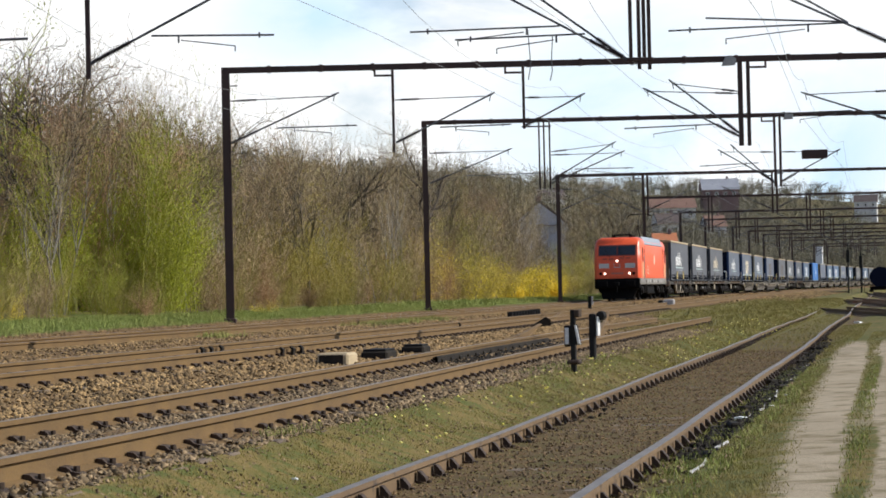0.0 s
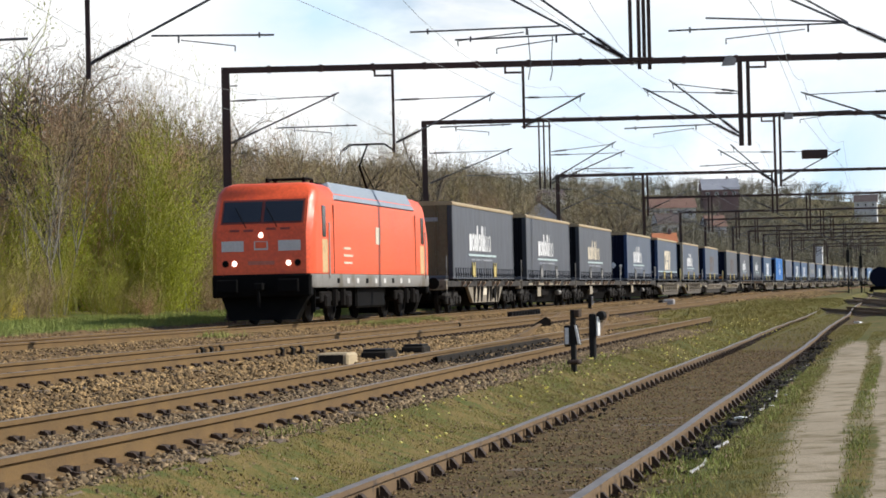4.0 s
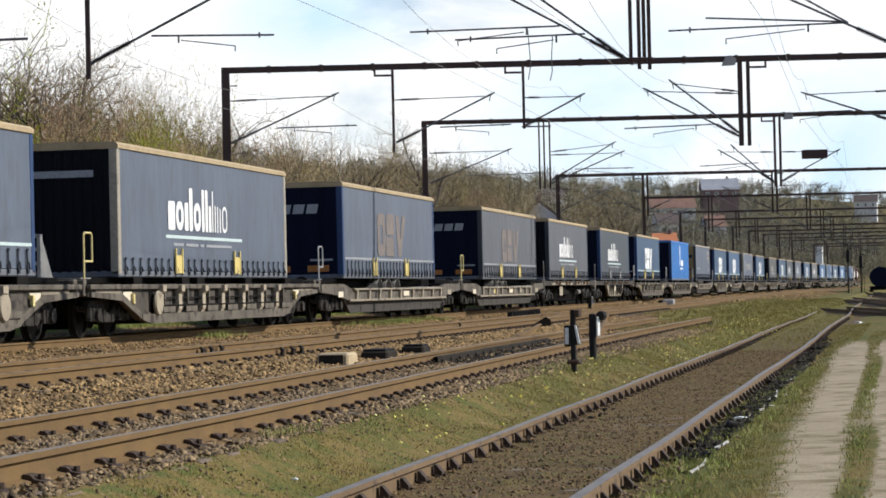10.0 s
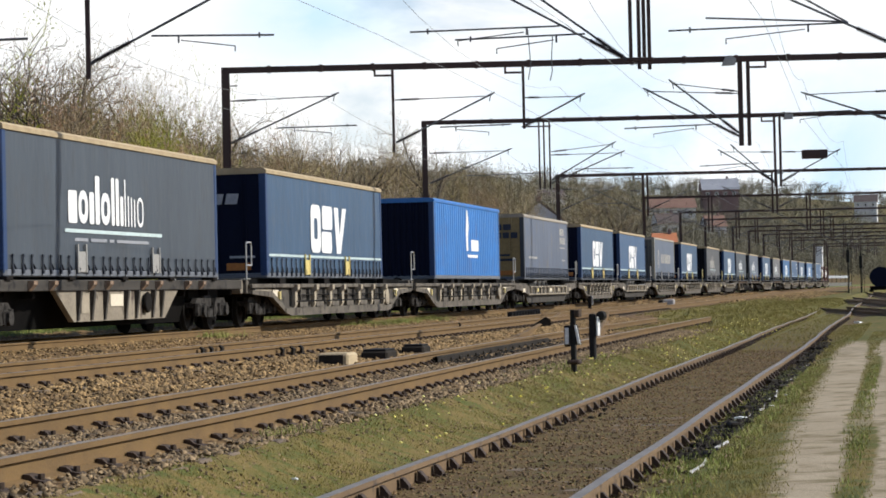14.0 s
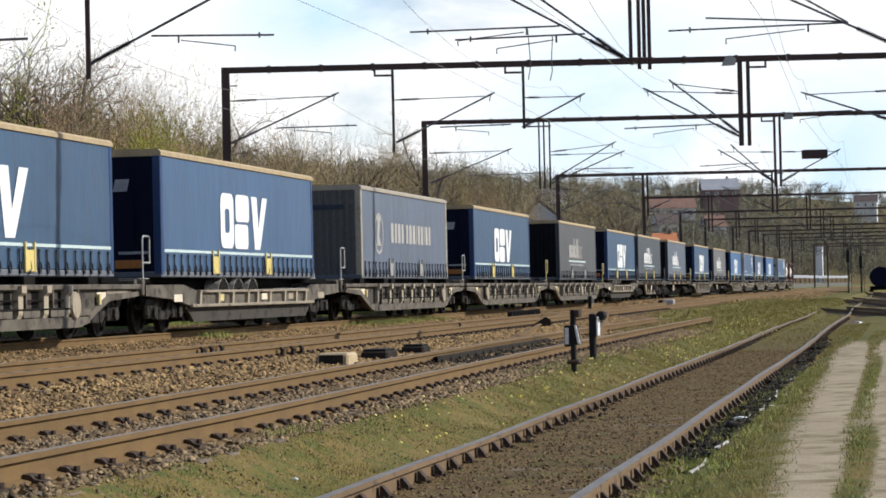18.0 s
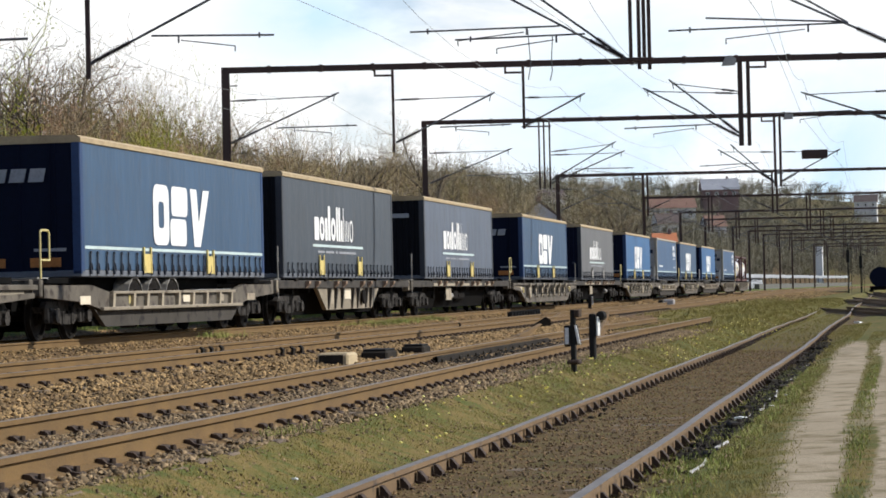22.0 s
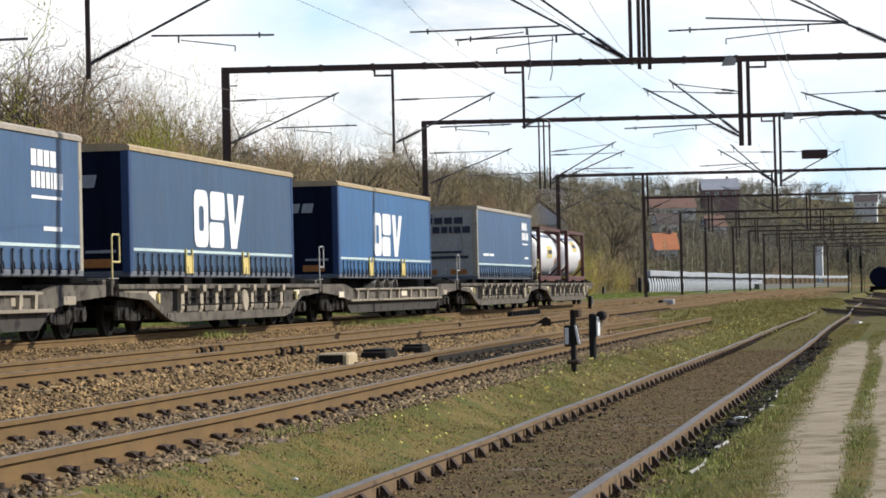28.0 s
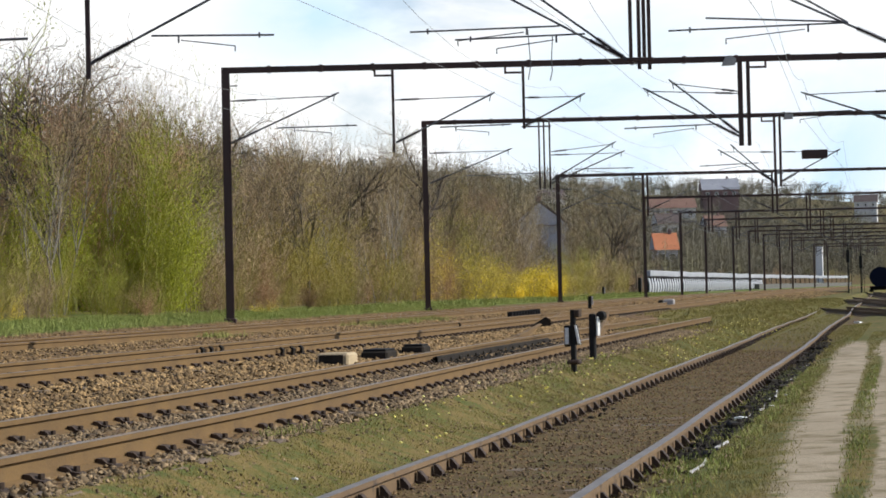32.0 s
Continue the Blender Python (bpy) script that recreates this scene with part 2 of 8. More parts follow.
CHAIR = surface("rail_fastening_iron", (0.05, 0.03, 0.018), (0.028, 0.018, 0.012), 0.8, 5, 50, 0.3)
TIMBER = surface("tarred_sleeper", (0.13, 0.095, 0.065), (0.085, 0.062, 0.044), 0.9, 3, 30, 0.4, vary=0.3, stretch=(4, 1, 4))
STONE = surface("ballast_stone", (0.28, 0.182, 0.078), (0.13, 0.08, 0.035), 0.9, 1.2, 60, 0.3, vary=0.6, rand_from="island")
GREY_STONE = surface("dirty_ballast_stone", (0.215, 0.15, 0.08), (0.115, 0.08, 0.044), 0.9, 1.2, 60, 0.3, vary=0.6, rand_from="island")
FINE_STONE = surface("dark_fine_gravel", (0.165, 0.105, 0.05), (0.085, 0.054, 0.027), 0.9, 1.2, 60, 0.3, vary=0.5, rand_from="island")
MAST = surface("brown_mast_steel", (0.05, 0.024, 0.019), (0.034, 0.018, 0.016), 0.6, 2, 30, 0.1)
WIRE = surface("wire_copper", (0.22, 0.23, 0.23), (0.17, 0.18, 0.18), 0.5, 2, 30, 0)
ARM = surface("bracket_tube_steel", (0.10, 0.10, 0.105), (0.07, 0.07, 0.075), 0.5, 3, 30, 0.05)
INSUL = surface("insulator_brown", (0.03, 0.018, 0.014), (0.02, 0.014, 0.012), 0.3, 3, 30, 0.0)
LAMP_GREY = surface("lamp_housing", (0.35, 0.34, 0.33), (0.28, 0.27, 0.26), 0.5, 3, 30, 0.05)

# ---------- ground ----------
def ground_material():
    mt = bpy.data.materials.new("yard_ground")
    mt.use_nodes = True
    nt = mt.node_tree
    b = nt.nodes["Principled BSDF"]
    tc = nt.nodes.new("ShaderNodeTexCoord")
    at = nt.nodes.new("ShaderNodeAttribute")
    at.attribute_name = "zone"
    sep = nt.nodes.new("ShaderNodeSeparateColor")
    nt.links.new(at.outputs["Color"], sep.inputs["Color"])

    def nz(sc, detail=5):
        n = nt.nodes.new("ShaderNodeTexNoise")
        n.inputs["Scale"].default_value, n.inputs["Detail"].default_value = sc, detail
        nt.links.new(tc.outputs["Object"], n.inputs["Vector"])
        return n.outputs["Fac"]

    def two(fac, a, c, lo=0.35, hi=0.65):
        r = nt.nodes.new("ShaderNodeMapRange")
        r.inputs["From Min"].default_value, r.inputs["From Max"].default_value = lo, hi
        nt.links.new(fac, r.inputs["Value"])
        m = nt.nodes.new("ShaderNodeMix")
        m.data_type = "RGBA"
        nt.links.new(r.outputs["Result"], m.inputs[0])
        for sock, v in ((m.inputs[6], a), (m.inputs[7], c)):
            if isinstance(v, tuple):
                sock.default_value = (*v, 1)
            else:
                nt.links.new(v, sock)
        return m.outputs[2]

    def edge(chan, sc=2.5, amt=0.9):
        m = nt.nodes.new("ShaderNodeMath")
        m.operation = "MULTIPLY_ADD"
        nt.links.new(nz(sc, 6), m.inputs[0])
        m.inputs[1].default_value = amt
        s2 = nt.nodes.new("ShaderNodeMath")
        s2.operation = "SUBTRACT"
        nt.links.new(chan, s2.inputs[0])
        s2.inputs[1].default_value = amt / 2
        nt.links.new(s2.outputs[0], m.inputs[2])
        return m.outputs[0]
    stones = two(nz(22, 3), (0.045, 0.027, 0.014), (0.215, 0.134, 0.06), 0.35, 0.62)
    stones = two(nz(0.5), stones, two(nz(30, 3), (0.045, 0.028, 0.016), (0.215, 0.135, 0.07)), 0.5, 0.7)
    earth = two(nz(2.2), (0.072, 0.048, 0.022), (0.125, 0.08, 0.038))
    earth = two(nz(35, 3), earth, (0.05, 0.035, 0.022), 0.55, 0.75)
    grass = two(nz(0.9), (0.092, 0.09, 0.021), (0.17, 0.122, 0.042), 0.40, 0.58)
    grass = two(nz(5, 6), grass, (0.085, 0.095, 0.024), 0.48, 0.62)
    grass = two(nz(30, 4), grass, (0.055, 0.055, 0.018), 0.52, 0.72)
    grass = two(nz(48, 3), grass, (0.26, 0.21, 0.10), 0.62, 0.74)
    lush = two(nz(0.6), (0.09, 0.14, 0.026), (0.14, 0.15, 0.045))
    slab = two(nz(1.3, 6), (0.38, 0.31, 0.215), (0.295, 0.238, 0.158))
    slab = two(nz(3, 7), slab, (0.17, 0.135, 0.07), 0.5, 0.68)
    slab = two(nz(70, 3), slab, (0.17, 0.14, 0.095), 0.55, 0.8)
    col = two(edge(sep.outputs["Red"]), stones, earth, 0.4, 0.6)
    col = two(edge(sep.outputs["Green"], 3.5), col, grass, 0.35, 0.65)
    col = two(edge(sep.outputs["Blue"], 3.0, 0.9), col, slab, 0.42, 0.6)
    at2 = nt.nodes.new("ShaderNodeAttribute")
    at2.attribute_name = "lush"
    col = two(edge(at2.outputs["Fac"], 0.8), col, lush, 0.35, 0.65)
    nt.links.new(col, b.inputs["Base Color"])
    b.inputs["Roughness"].default_value = 0.95
    b.inputs["Specular IOR Level"].default_value = 0.15
    bp = nt.nodes.new("ShaderNodeBump")
    bp.inputs["Strength"].default_value, bp.inputs["Distance"].default_value = 0.45, 0.022
    nt.links.new(nz(38, 5), bp.inputs["Height"])
    nt.links.new(bp.outputs["Normal"], b.inputs["Normal"])
    return mt


def path_cover(S, L):
    """How far the trodden path covers a place: 1 on the slabs, 0 in the grass."""
    lo = np.interp(S, [-60, -44, -37, -27, -5], [15.1, 14.74, 14.52, 14.36, 14.02])
    hi = np.interp(S, [-60, -44, -37, -27, -5], [15.3, 15.13, 15.01, 14.93, 14.68])
    first = np.clip((L - lo) / 0.6 + 0.5, 0, 1) * np.clip((hi - L) / 0.2 + 0.5, 0, 1)
    second = np.clip((L - hi - 0.2) / 0.08 + 0.5, 0, 1) * (L < 19)
    return np.maximum(first, second) * np.interp(S, [-60, -9, 1], [1, 1, 0])


def build_ground():
    ls = np.concatenate([[-1500, -900, -500, -300, -220], np.arange(-160, -60, 10), np.arange(-60, -12, 2.0), np.arange(-12, -5, 0.5), np.arange(-5, 18, 0.2),
                         np.arange(18, 40, 2), [45, 60, 80, 120, 200, 300, 400, 600, 900, 1300]])
    ss = np.concatenate([np.arange(-850, -80, 35.0), np.arange(-80, -56, 3), np.arange(-56, 30, 0.4), np.arange(30, 90, 1.2), np.arange(90, 260, 4), np.arange(260, 720, 10),
                         np.arange(720, 1500, 40), np.arange(1500, 4100, 200)])
    L, S = np.meshgrid(ls, ss)
    Z = ground_z(S, L)
    near = np.clip(1 - np.maximum(0, np.abs(S + 10) - 60) / 60, 0, 1)
    rng = np.random.RandomState(4)
    Z = Z + near * rng.normal(0, 0.012, Z.shape) * (np.abs(L) < 16) * np.where(L > 10.9, 0.3, 1.0)
    X, Y = on(S, L)
    n, m = S.shape
    i = np.arange(n * m).reshape(n, m)
    faces = np.stack([i[:-1, :-1], i[:-1, 1:], i[1:, 1:], i[1:, :-1]], -1).reshape(-1, 4)
    me = soup("ground", np.stack([X, Y, Z], -1).reshape(-1, 3), faces, ground_material())
    lk = [-30, -14, -9, -4.6, -4.0, 1.2, 10.9, 11.15, 11.9, 12.15, 13.5, 13.8, 14.1, 16, 60]
    earth = np.interp(L, lk, [1, 1, 0, 0, 0, 0, 0, 0.4, 1, 1, 1, 1, 1, 1, 1])
    green = np.interp(L, lk, [0.12, 0.12, 0.2, 1, 0, 0, 0, 0.75, 1.0, 0.25, 0.3, 0.45, 0.75, 1, 1])
    green = np.where((L > 12.1) & (L < 13.6), 0.41 + 0.25 * np.clip((S + 10) / 40, 0, 1), green)
    green = np.maximum(green, 0.95 * np.clip((S + 4) / 14, 0, 1) * (L > np.interp(S, [0, 12, 30], [9.6, 8.3, 6.9])) * (L < 12))
    path = path_cover(S, L)
    col = np.stack([earth, green, path, np.ones_like(path)], -1).astype(np.float32)
    a = me.attributes.new("zone", "FLOAT_COLOR", "POINT")
    a.data.foreach_set("color", col.ravel())
    a = me.attributes.new("lush", "FLOAT", "POINT")
    lush = np.interp(L, [-60, -16, -10, -8.5, -5, -4.3], [0.1, 0.12, 0.55, 0.95, 0.85, 0])
    lush = np.maximum(lush, 0.4 * np.clip((S - 420) / 200, 0, 1))
    a.data.foreach_set("value", lush.astype(np.float32).ravel())
    ob = tagged(new("ground", me), "railway yard ground of brown ballast, mossy grass and worn path", "ground", kind="structure")
    return ob


build_ground()


# ---------- tracks ----------
TRACKS = [("main", -0.51, 0.0, STEEL), ("second", 6.65, 0.04, DULL_STEEL), ("third", 10.70, -0.10, DULL_STEEL), ("siding", 13.64, -0.442, SIDING_HEAD)]
PROFILE = [(-0.036, 0), (0.036, 0), (0.036, -0.035), (0.010, -0.045), (0.010, -0.135), (0.07, -0.15), (0.07, -0.165), (-0.07, -0.165), (-0.07, -0.15), (-0.010, -0.135), (-0.010, -0.045), (-0.036, -0.035)]


def shift(name, s):
    """Sideways play of a track that does not run quite parallel to the main line."""
    s = np.asarray(s, float)
    if name == "siding":
        return 0.05 * np.sin((s + 30) / 9.0) * np.clip((s + 30) / 30, 0, 1) - 0.005 * np.clip(s + 38, -30, 90) - 0.9 * np.clip((s - 35) / 160, 0, 2)
    if name == "third":
        return np.interp(s, [-40, -28, -19, -7, 6, 30], [0, -0.3, -0.48, -0.58, -0.6, -0.6])
    if name == "second":
        return -0.008 * np.clip(s + 25, -30, 80) - 1.6 * np.clip((s - 60) / 200, 0, 1)
    return 0 * s


def rail_mesh(name, l, z, top, s0, s1):
    ss = np.concatenate([np.arange(s0, min(s1, 140), 1.5), np.arange(140, s1, 8)]) if s1 > 140 else np.arange(s0, s1 + 0.01, 1.5)
    k = len(PROFILE)
    vs = []
    dip = 0.006 * np.sin(ss * 0.7) + 0.004 * np.sin(ss * 0.23 + l)
    for s, d in zip(ss, dip):
        sh = float(shift(name, s))
        for u, h in PROFILE:
            x, y = on(s, l + u + sh)
            vs.append((x, y, z + h + (d if name == "siding" else 0)))
    b = Build()
    b.v = vs
    for j in range(len(ss) - 1):
        for i in range(k):
            i2 = (i + 1) % k
            b.f.append((j * k + i, (j + 1) * k + i, (j + 1) * k + i2, j * k + i2))
            b.mi.append(1 if i == 0 else 0)
    b.f += [tuple(range(k)), tuple(range((len(ss) - 1) * k, len(ss) * k))[::-1]]
    b.mi += [0, 0]
    return b.mesh("rail", RUST_DARK if name == "siding" else RUST, top)


def chair_mesh(tall=False):
    b = Build()
    for sg in (-1, 1):
        if tall:
            b.prism([(sg * 0.03, -0.045), (sg * 0.05, -0.05), (sg * 0.09, -0.10), (sg * 0.09, -0.17), (sg * 0.03, -0.17)], 1, -0.045, 0.045)
        b.prism([(sg * 0.02, -0.11), (sg * 0.06, -0.115), (sg * 0.09, -0.14), (sg * 0.145, -0.152), (sg * 0.145, -0.18), (sg * 0.02, -0.18)], 1, -0.065, 0.065)
        b.tube((sg * 0.105, 0, -0.16), (sg * 0.105, 0, -0.112), 0.022, n=6)
    return b.mesh("rail_chair", CHAIR)


def sleeper_mesh():
    return Build().cbox(-1.28, -0.13, -0.15, 1.28, 0.13, 0.0, 0.015).mesh("sleeper", TIMBER)


def build_tracks():
    chair, tall, sleeper = chair_mesh(), chair_mesh(True), sleeper_mesh()
    spans = dict(main=(-110, 700), second=(-90, 300), third=(-60, 11), siding=(-62, 190))
    beds = dict(main=(-34, 56), second=(-42, 40), third=(-50, 10), siding=(-50, 34))
    words = dict(main="main running track with brown rails on stone ballast", second="rust-brown running track on tan ballast",
                 third="rusty side track with dark iron rail chairs", siding="worn siding track with shiny rail heads, half sunk in earth")
    rng = random.Random(5)
    for name, l, z, top in TRACKS:
        tr = thing("railway_track", words[name], "railway track", kind="structure", group="tracks of the yard")
        for dl in (0, -1.5):
            part("rail", rail_mesh(name, l + dl, z, top, *spans[name]), parent=tr)
        s = beds[name][0]
        while s < beds[name][1]:
            sh = float(shift(name, s))
            jit = rng.uniform(-0.03, 0.03)
            part("sleeper", sleeper, parent=tr, m=at_line(s + jit, l - 0.75 + sh, z - 0.168 - (-0.031 if name == "siding" else 0) + rng.uniform(-0.012, 0.008), rng.uniform(-0.8, 0.8)))
            for dl in (0, -1.5):
                if name != "main":
                    part("rail_chair", tall if name == "siding" else chair, parent=tr, m=at_line(s + jit, l + dl + sh, z, rng.uniform(-3, 3)))
            s += 0.62
build_tracks()


def scatter_stones(name, label, zones, mat, seed, size):
    """Crushed stones lying in strips (s0, s1, l0, l1, per square metre)."""
    rng = np.random.RandomState(seed)
    base = np.array([(1, 0, 0), (-1, 0, 0), (0, 1, 0), (0, -1, 0), (0, 0, 1), (0, 0, -1)], float)
    tri = np.array([(0, 2, 4), (2, 1, 4), (1, 3, 4), (3, 0, 4), (2, 0, 5), (0, 3, 5)])
    P = []
    for s0, s1, l0, l1, dens in zones:
        n = int((s1 - s0) * (l1 - l0) * dens)
        P.append(np.stack([rng.uniform(s0, s1, n), rng.uniform(l0, l1, n)], -1))
    P = np.concatenate(P)
    n = len(P)
    x, y = on(P[:, 0], P[:, 1])
    r = size * rng.uniform(0.55, 1.5, n)
    z = ground_z(P[:, 0], P[:, 1]) + r * rng.uniform(-0.1, 0.6, n)
    V = base[None] * rng.uniform(0.6, 1.25, (n, 6, 3)) + rng.uniform(-0.35, 0.35, (n, 6, 3))
    a = rng.uniform(0, 6.28, n)
    t = rng.uniform(-0.8, 0.8, n)
    ca, sa, ct, st = np.cos(a)[:, None], np.sin(a)[:, None], np.cos(t)[:, None], np.sin(t)[:, None]
    X, Y, Z = V[..., 0], V[..., 1], V[..., 2] * 0.8
    X, Z = X * ct - Z * st, X * st + Z * ct
    X, Y = X * ca - Y * sa, X * sa + Y * ca
    V = np.stack([X, Y, Z], -1) * r[:, None, None] + np.stack([x, y, z], -1)[:, None]
    F = tri[None] + 6 * np.arange(n)[:, None, None]
    me = soup(name, V.reshape(-1, 3), F.reshape(-1, 3), mat)
    return tagged(new(name, me), label, "ballast", kind="stuff")


scatter_stones("ballast_stones", "tan and brown crushed stones lying between the running tracks", [(-38, 30, 0.9, 4.9, 190), (30, 90, 0.9, 4.9, 40), (-44, 15, 6.8, 8.9, 330), (-20, 75, -2.0, 0.8, 90), (-30, 50, -4.2, -2.1, 70), (-40, 20, 5.3, 6.5, 210)], STONE, 3, 0.027)
scatter_stones("dirty_ballast_stones", "dark soiled ballast stones along the side tracks", [(-50, 5, 8.7, 10.1, 150), (-50, -20, 9.3, 10.6, 130), (-50, 0, 10.2, 11.2, 260), (-50, -10, 13.65, 14.0, 40)], GREY_STONE, 8, 0.021)
scatter_stones("verge_pebbles", "small pebbles and clods lying in the short grass", [(-50, -15, 11.1, 12.0, 150), (-46, -20, 13.95, 14.3, 90)], GREY_STONE, 28, 0.011)
scatter_stones("siding_gravel", "fine dark gravel trodden between the siding rails", [(-50, -8, 12.15, 13.45, 190)], FINE_STONE, 18, 0.012)

scatter_stones("far_ballast_stones", "brown ballast stones along the far running lines", [(70, 220, -3.5, 6.5, 14), (90, 220, 6.5, 9.0, 5)], STONE, 51, 0.06)

# ---------- train ----------
def paint(name, c, c2=None, rough=0.5, dirt=(0.06, 0.05, 0.04), at=0.66, spec=0.4, sag=0.0):
    return surface(name, c, c2 or tuple(v * 0.86 for v in c), rough, 0.5, 14, 0.06, dirt=dirt, dirt_at=at, depth=0.004, spec=spec, sag=sag)


def tarpaulin(name, c, dirt):
    """Curtain cloth: streaked downwards by rain and dust, with soft folds."""
    return surface(name, c, tuple(v * 0.8 for v in c), 0.5, 1.1, 14, 0.06, dirt=dirt, dirt_at=0.56, depth=0.004, stretch=(1, 1, 0.35), sag=0.05)


CURT_GREY = tarpaulin("grey_curtain", (0.094, 0.101, 0.118), dirt=(0.078, 0.081, 0.088))
CURT_SLATE = tarpaulin("slate_blue_curtain", (0.10, 0.121, 0.16), dirt=(0.085, 0.098, 0.12))
CURT_BLUE = tarpaulin("blue_curtain", (0.042, 0.086, 0.152), dirt=(0.046, 0.076, 0.125))
CURT_BRIGHT = tarpaulin("bright_blue_curtain", (0.03, 0.16, 0.44), dirt=(0.05, 0.13, 0.33))
CURT_SKY = tarpaulin("clear_blue_curtain", (0.04, 0.125, 0.27), dirt=(0.05, 0.11, 0.21))
CURT_STEEL = tarpaulin("steel_grey_curtain", (0.056, 0.069, 0.085), dirt=(0.05, 0.058, 0.068))
CURT_DENIM = tarpaulin("denim_blue_curtain", (0.052, 0.105, 0.195), dirt=(0.058, 0.096, 0.165))
CURT_MIST = tarpaulin("faded_grey_blue_curtain", (0.105, 0.13, 0.178), dirt=(0.10, 0.113, 0.138))
CURT_LILAC = tarpaulin("dusty_lilac_curtain", (0.098, 0.12, 0.168), dirt=(0.13, 0.124, 0.124))
CURT_ASH = tarpaulin("ash_grey_curtain", (0.125, 0.127, 0.132), dirt=(0.108, 0.107, 0.106))
CURT_TAUPE = tarpaulin("taupe_curtain", (0.08, 0.083, 0.09), dirt=(0.07, 0.068, 0.066))
RIM_BEIGE = surface("beige_roof_rim", (0.40, 0.31, 0.185), (0.29, 0.22, 0.13), 0.8, 3, 25, 0.1)
RIM_GREY = surface("grey_roof_rim", (0.34, 0.30, 0.24), (0.26, 0.23, 0.19), 0.8, 3, 25, 0.1)
# Near-black end walls: dark and navy paint with the ends' shade put in.
END_SHADE = paint("shade_dark_end_wall", (0.008, 0.009, 0.012), dirt=(0.014, 0.014, 0.016), rough=0.7, spec=0.08)
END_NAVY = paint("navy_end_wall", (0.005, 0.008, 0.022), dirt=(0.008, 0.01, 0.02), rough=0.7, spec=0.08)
END_TAN = paint("dusty_tan_end_wall", (0.15, 0.11, 0.06))
END_OCHRE = paint("ochre_end_door", (0.27, 0.19, 0.08), dirt=(0.16, 0.11, 0.05))
END_GREY = paint("weathered_grey_end_wall", (0.085, 0.083, 0.08), dirt=(0.19, 0.18, 0.16), at=0.64)
END_WHITE = paint("dirty_white_end_door", (0.36, 0.355, 0.34), dirt=(0.26, 0.25, 0.23))
POST_DARK = paint("dark_corner_post", (0.035, 0.04, 0.05))
POST_BLUE = paint("blue_corner_post", (0.014, 0.042, 0.12))
POST_WHITE = paint("cream_corner_post", (0.33, 0.295, 0.23), dirt=(0.12, 0.11, 0.09), at=0.55)
SILL = surface("grey_base_rail", (0.13, 0.14, 0.16), (0.09, 0.10, 0.11), 0.6, 3, 30, 0.1)
STRAP = surface("strap_webbing", (0.022, 0.027, 0.04), (0.015, 0.018, 0.026), 0.7, 3, 30, 0.05)
TAG_YELLOW = surface("yellow_lifting_tag", (0.62, 0.49, 0.17), (0.5, 0.39, 0.14), 0.6, 3, 30, 0.05)
TAG_GREY = surface("grey_lifting_tag", (0.30, 0.29, 0.27), (0.24, 0.23, 0.21), 0.6, 3, 30, 0.05)
INK_WHITE = surface("white_print", (0.78, 0.78, 0.76), (0.68, 0.68, 0.67), 0.6, 2, 20, 0)
INK_CREAM = surface("cream_print", (0.66, 0.58, 0.44), (0.56, 0.49, 0.38), 0.6, 2, 20, 0)
INK_FADED = surface("faded_brown_print", (0.19, 0.155, 0.135), (0.12, 0.11, 0.11), 0.7, 3, 20, 0)
INK_PALE = surface("pale_grey_print", (0.40, 0.38, 0.35), (0.33, 0.32, 0.30), 0.6, 2, 20, 0)
INK_MINT = surface("mint_print", (0.50, 0.60, 0.59), (0.42, 0.51, 0.50), 0.6, 2, 20, 0)
INK_GREY = surface("grey_print", (0.30, 0.31, 0.33), (0.24, 0.25, 0.27), 0.6, 2, 20, 0)
INK_DARK = surface("dark_blue_print", (0.016, 0.024, 0.05), (0.013, 0.02, 0.04), 0.6, 2, 20, 0)
INK_ORANGE = surface("orange_marker", (0.42, 0.16, 0.035), (0.34, 0.12, 0.03), 0.6, 2, 20, 0)
# Underframe parts: the shade beneath the wagons is put into this colour.
UNDER = surface("shade_black_underframe", (0.008, 0.007, 0.006), (0.016, 0.013, 0.011), 0.9, 2, 25, 0.25, spec=0.1)
WAGON_GREY = surface("dusty_wagon_steel", (0.125, 0.107, 0.082), (0.048, 0.04, 0.031), 0.8, 1.8, 20, 0.2, dirt=(0.035, 0.026, 0.02), dirt_at=0.53)
WAGON_TAN = surface("tan_wagon_steel", (0.26, 0.222, 0.165), (0.17, 0.14, 0.10), 0.8, 1.2, 20, 0.2, dirt=(0.07, 0.05, 0.036), dirt_at=0.57)
# Recessed pocket sides: the shade between flanges is put into this darker steel.
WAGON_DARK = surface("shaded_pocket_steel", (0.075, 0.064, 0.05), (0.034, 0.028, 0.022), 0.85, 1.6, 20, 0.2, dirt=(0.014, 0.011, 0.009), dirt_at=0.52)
BELLY = surface("dark_belly_steel", (0.05, 0.043, 0.035), (0.03, 0.026, 0.02), 0.9, 1.5, 20, 0.2, dirt=(0.012, 0.01, 0.009), dirt_at=0.55)
RIB_CREAM = surface("dusty_cream_bracket", (0.34, 0.29, 0.21), (0.24, 0.20, 0.15), 0.8, 2, 25, 0.2, dirt=(0.08, 0.06, 0.045), dirt_at=0.6)
# Wheels likewise carry the underside shade in their colour.
WHEEL = surface("shade_black_wheel", (0.007, 0.006, 0.005), (0.013, 0.011, 0.009), 0.8, 3, 30, 0.1, spec=0.15)
BARE = surface("bright_worn_steel", (0.5, 0.49, 0.47), (0.36, 0.35, 0.33), 0.4, 3, 30, 0.05, metal=0.7)
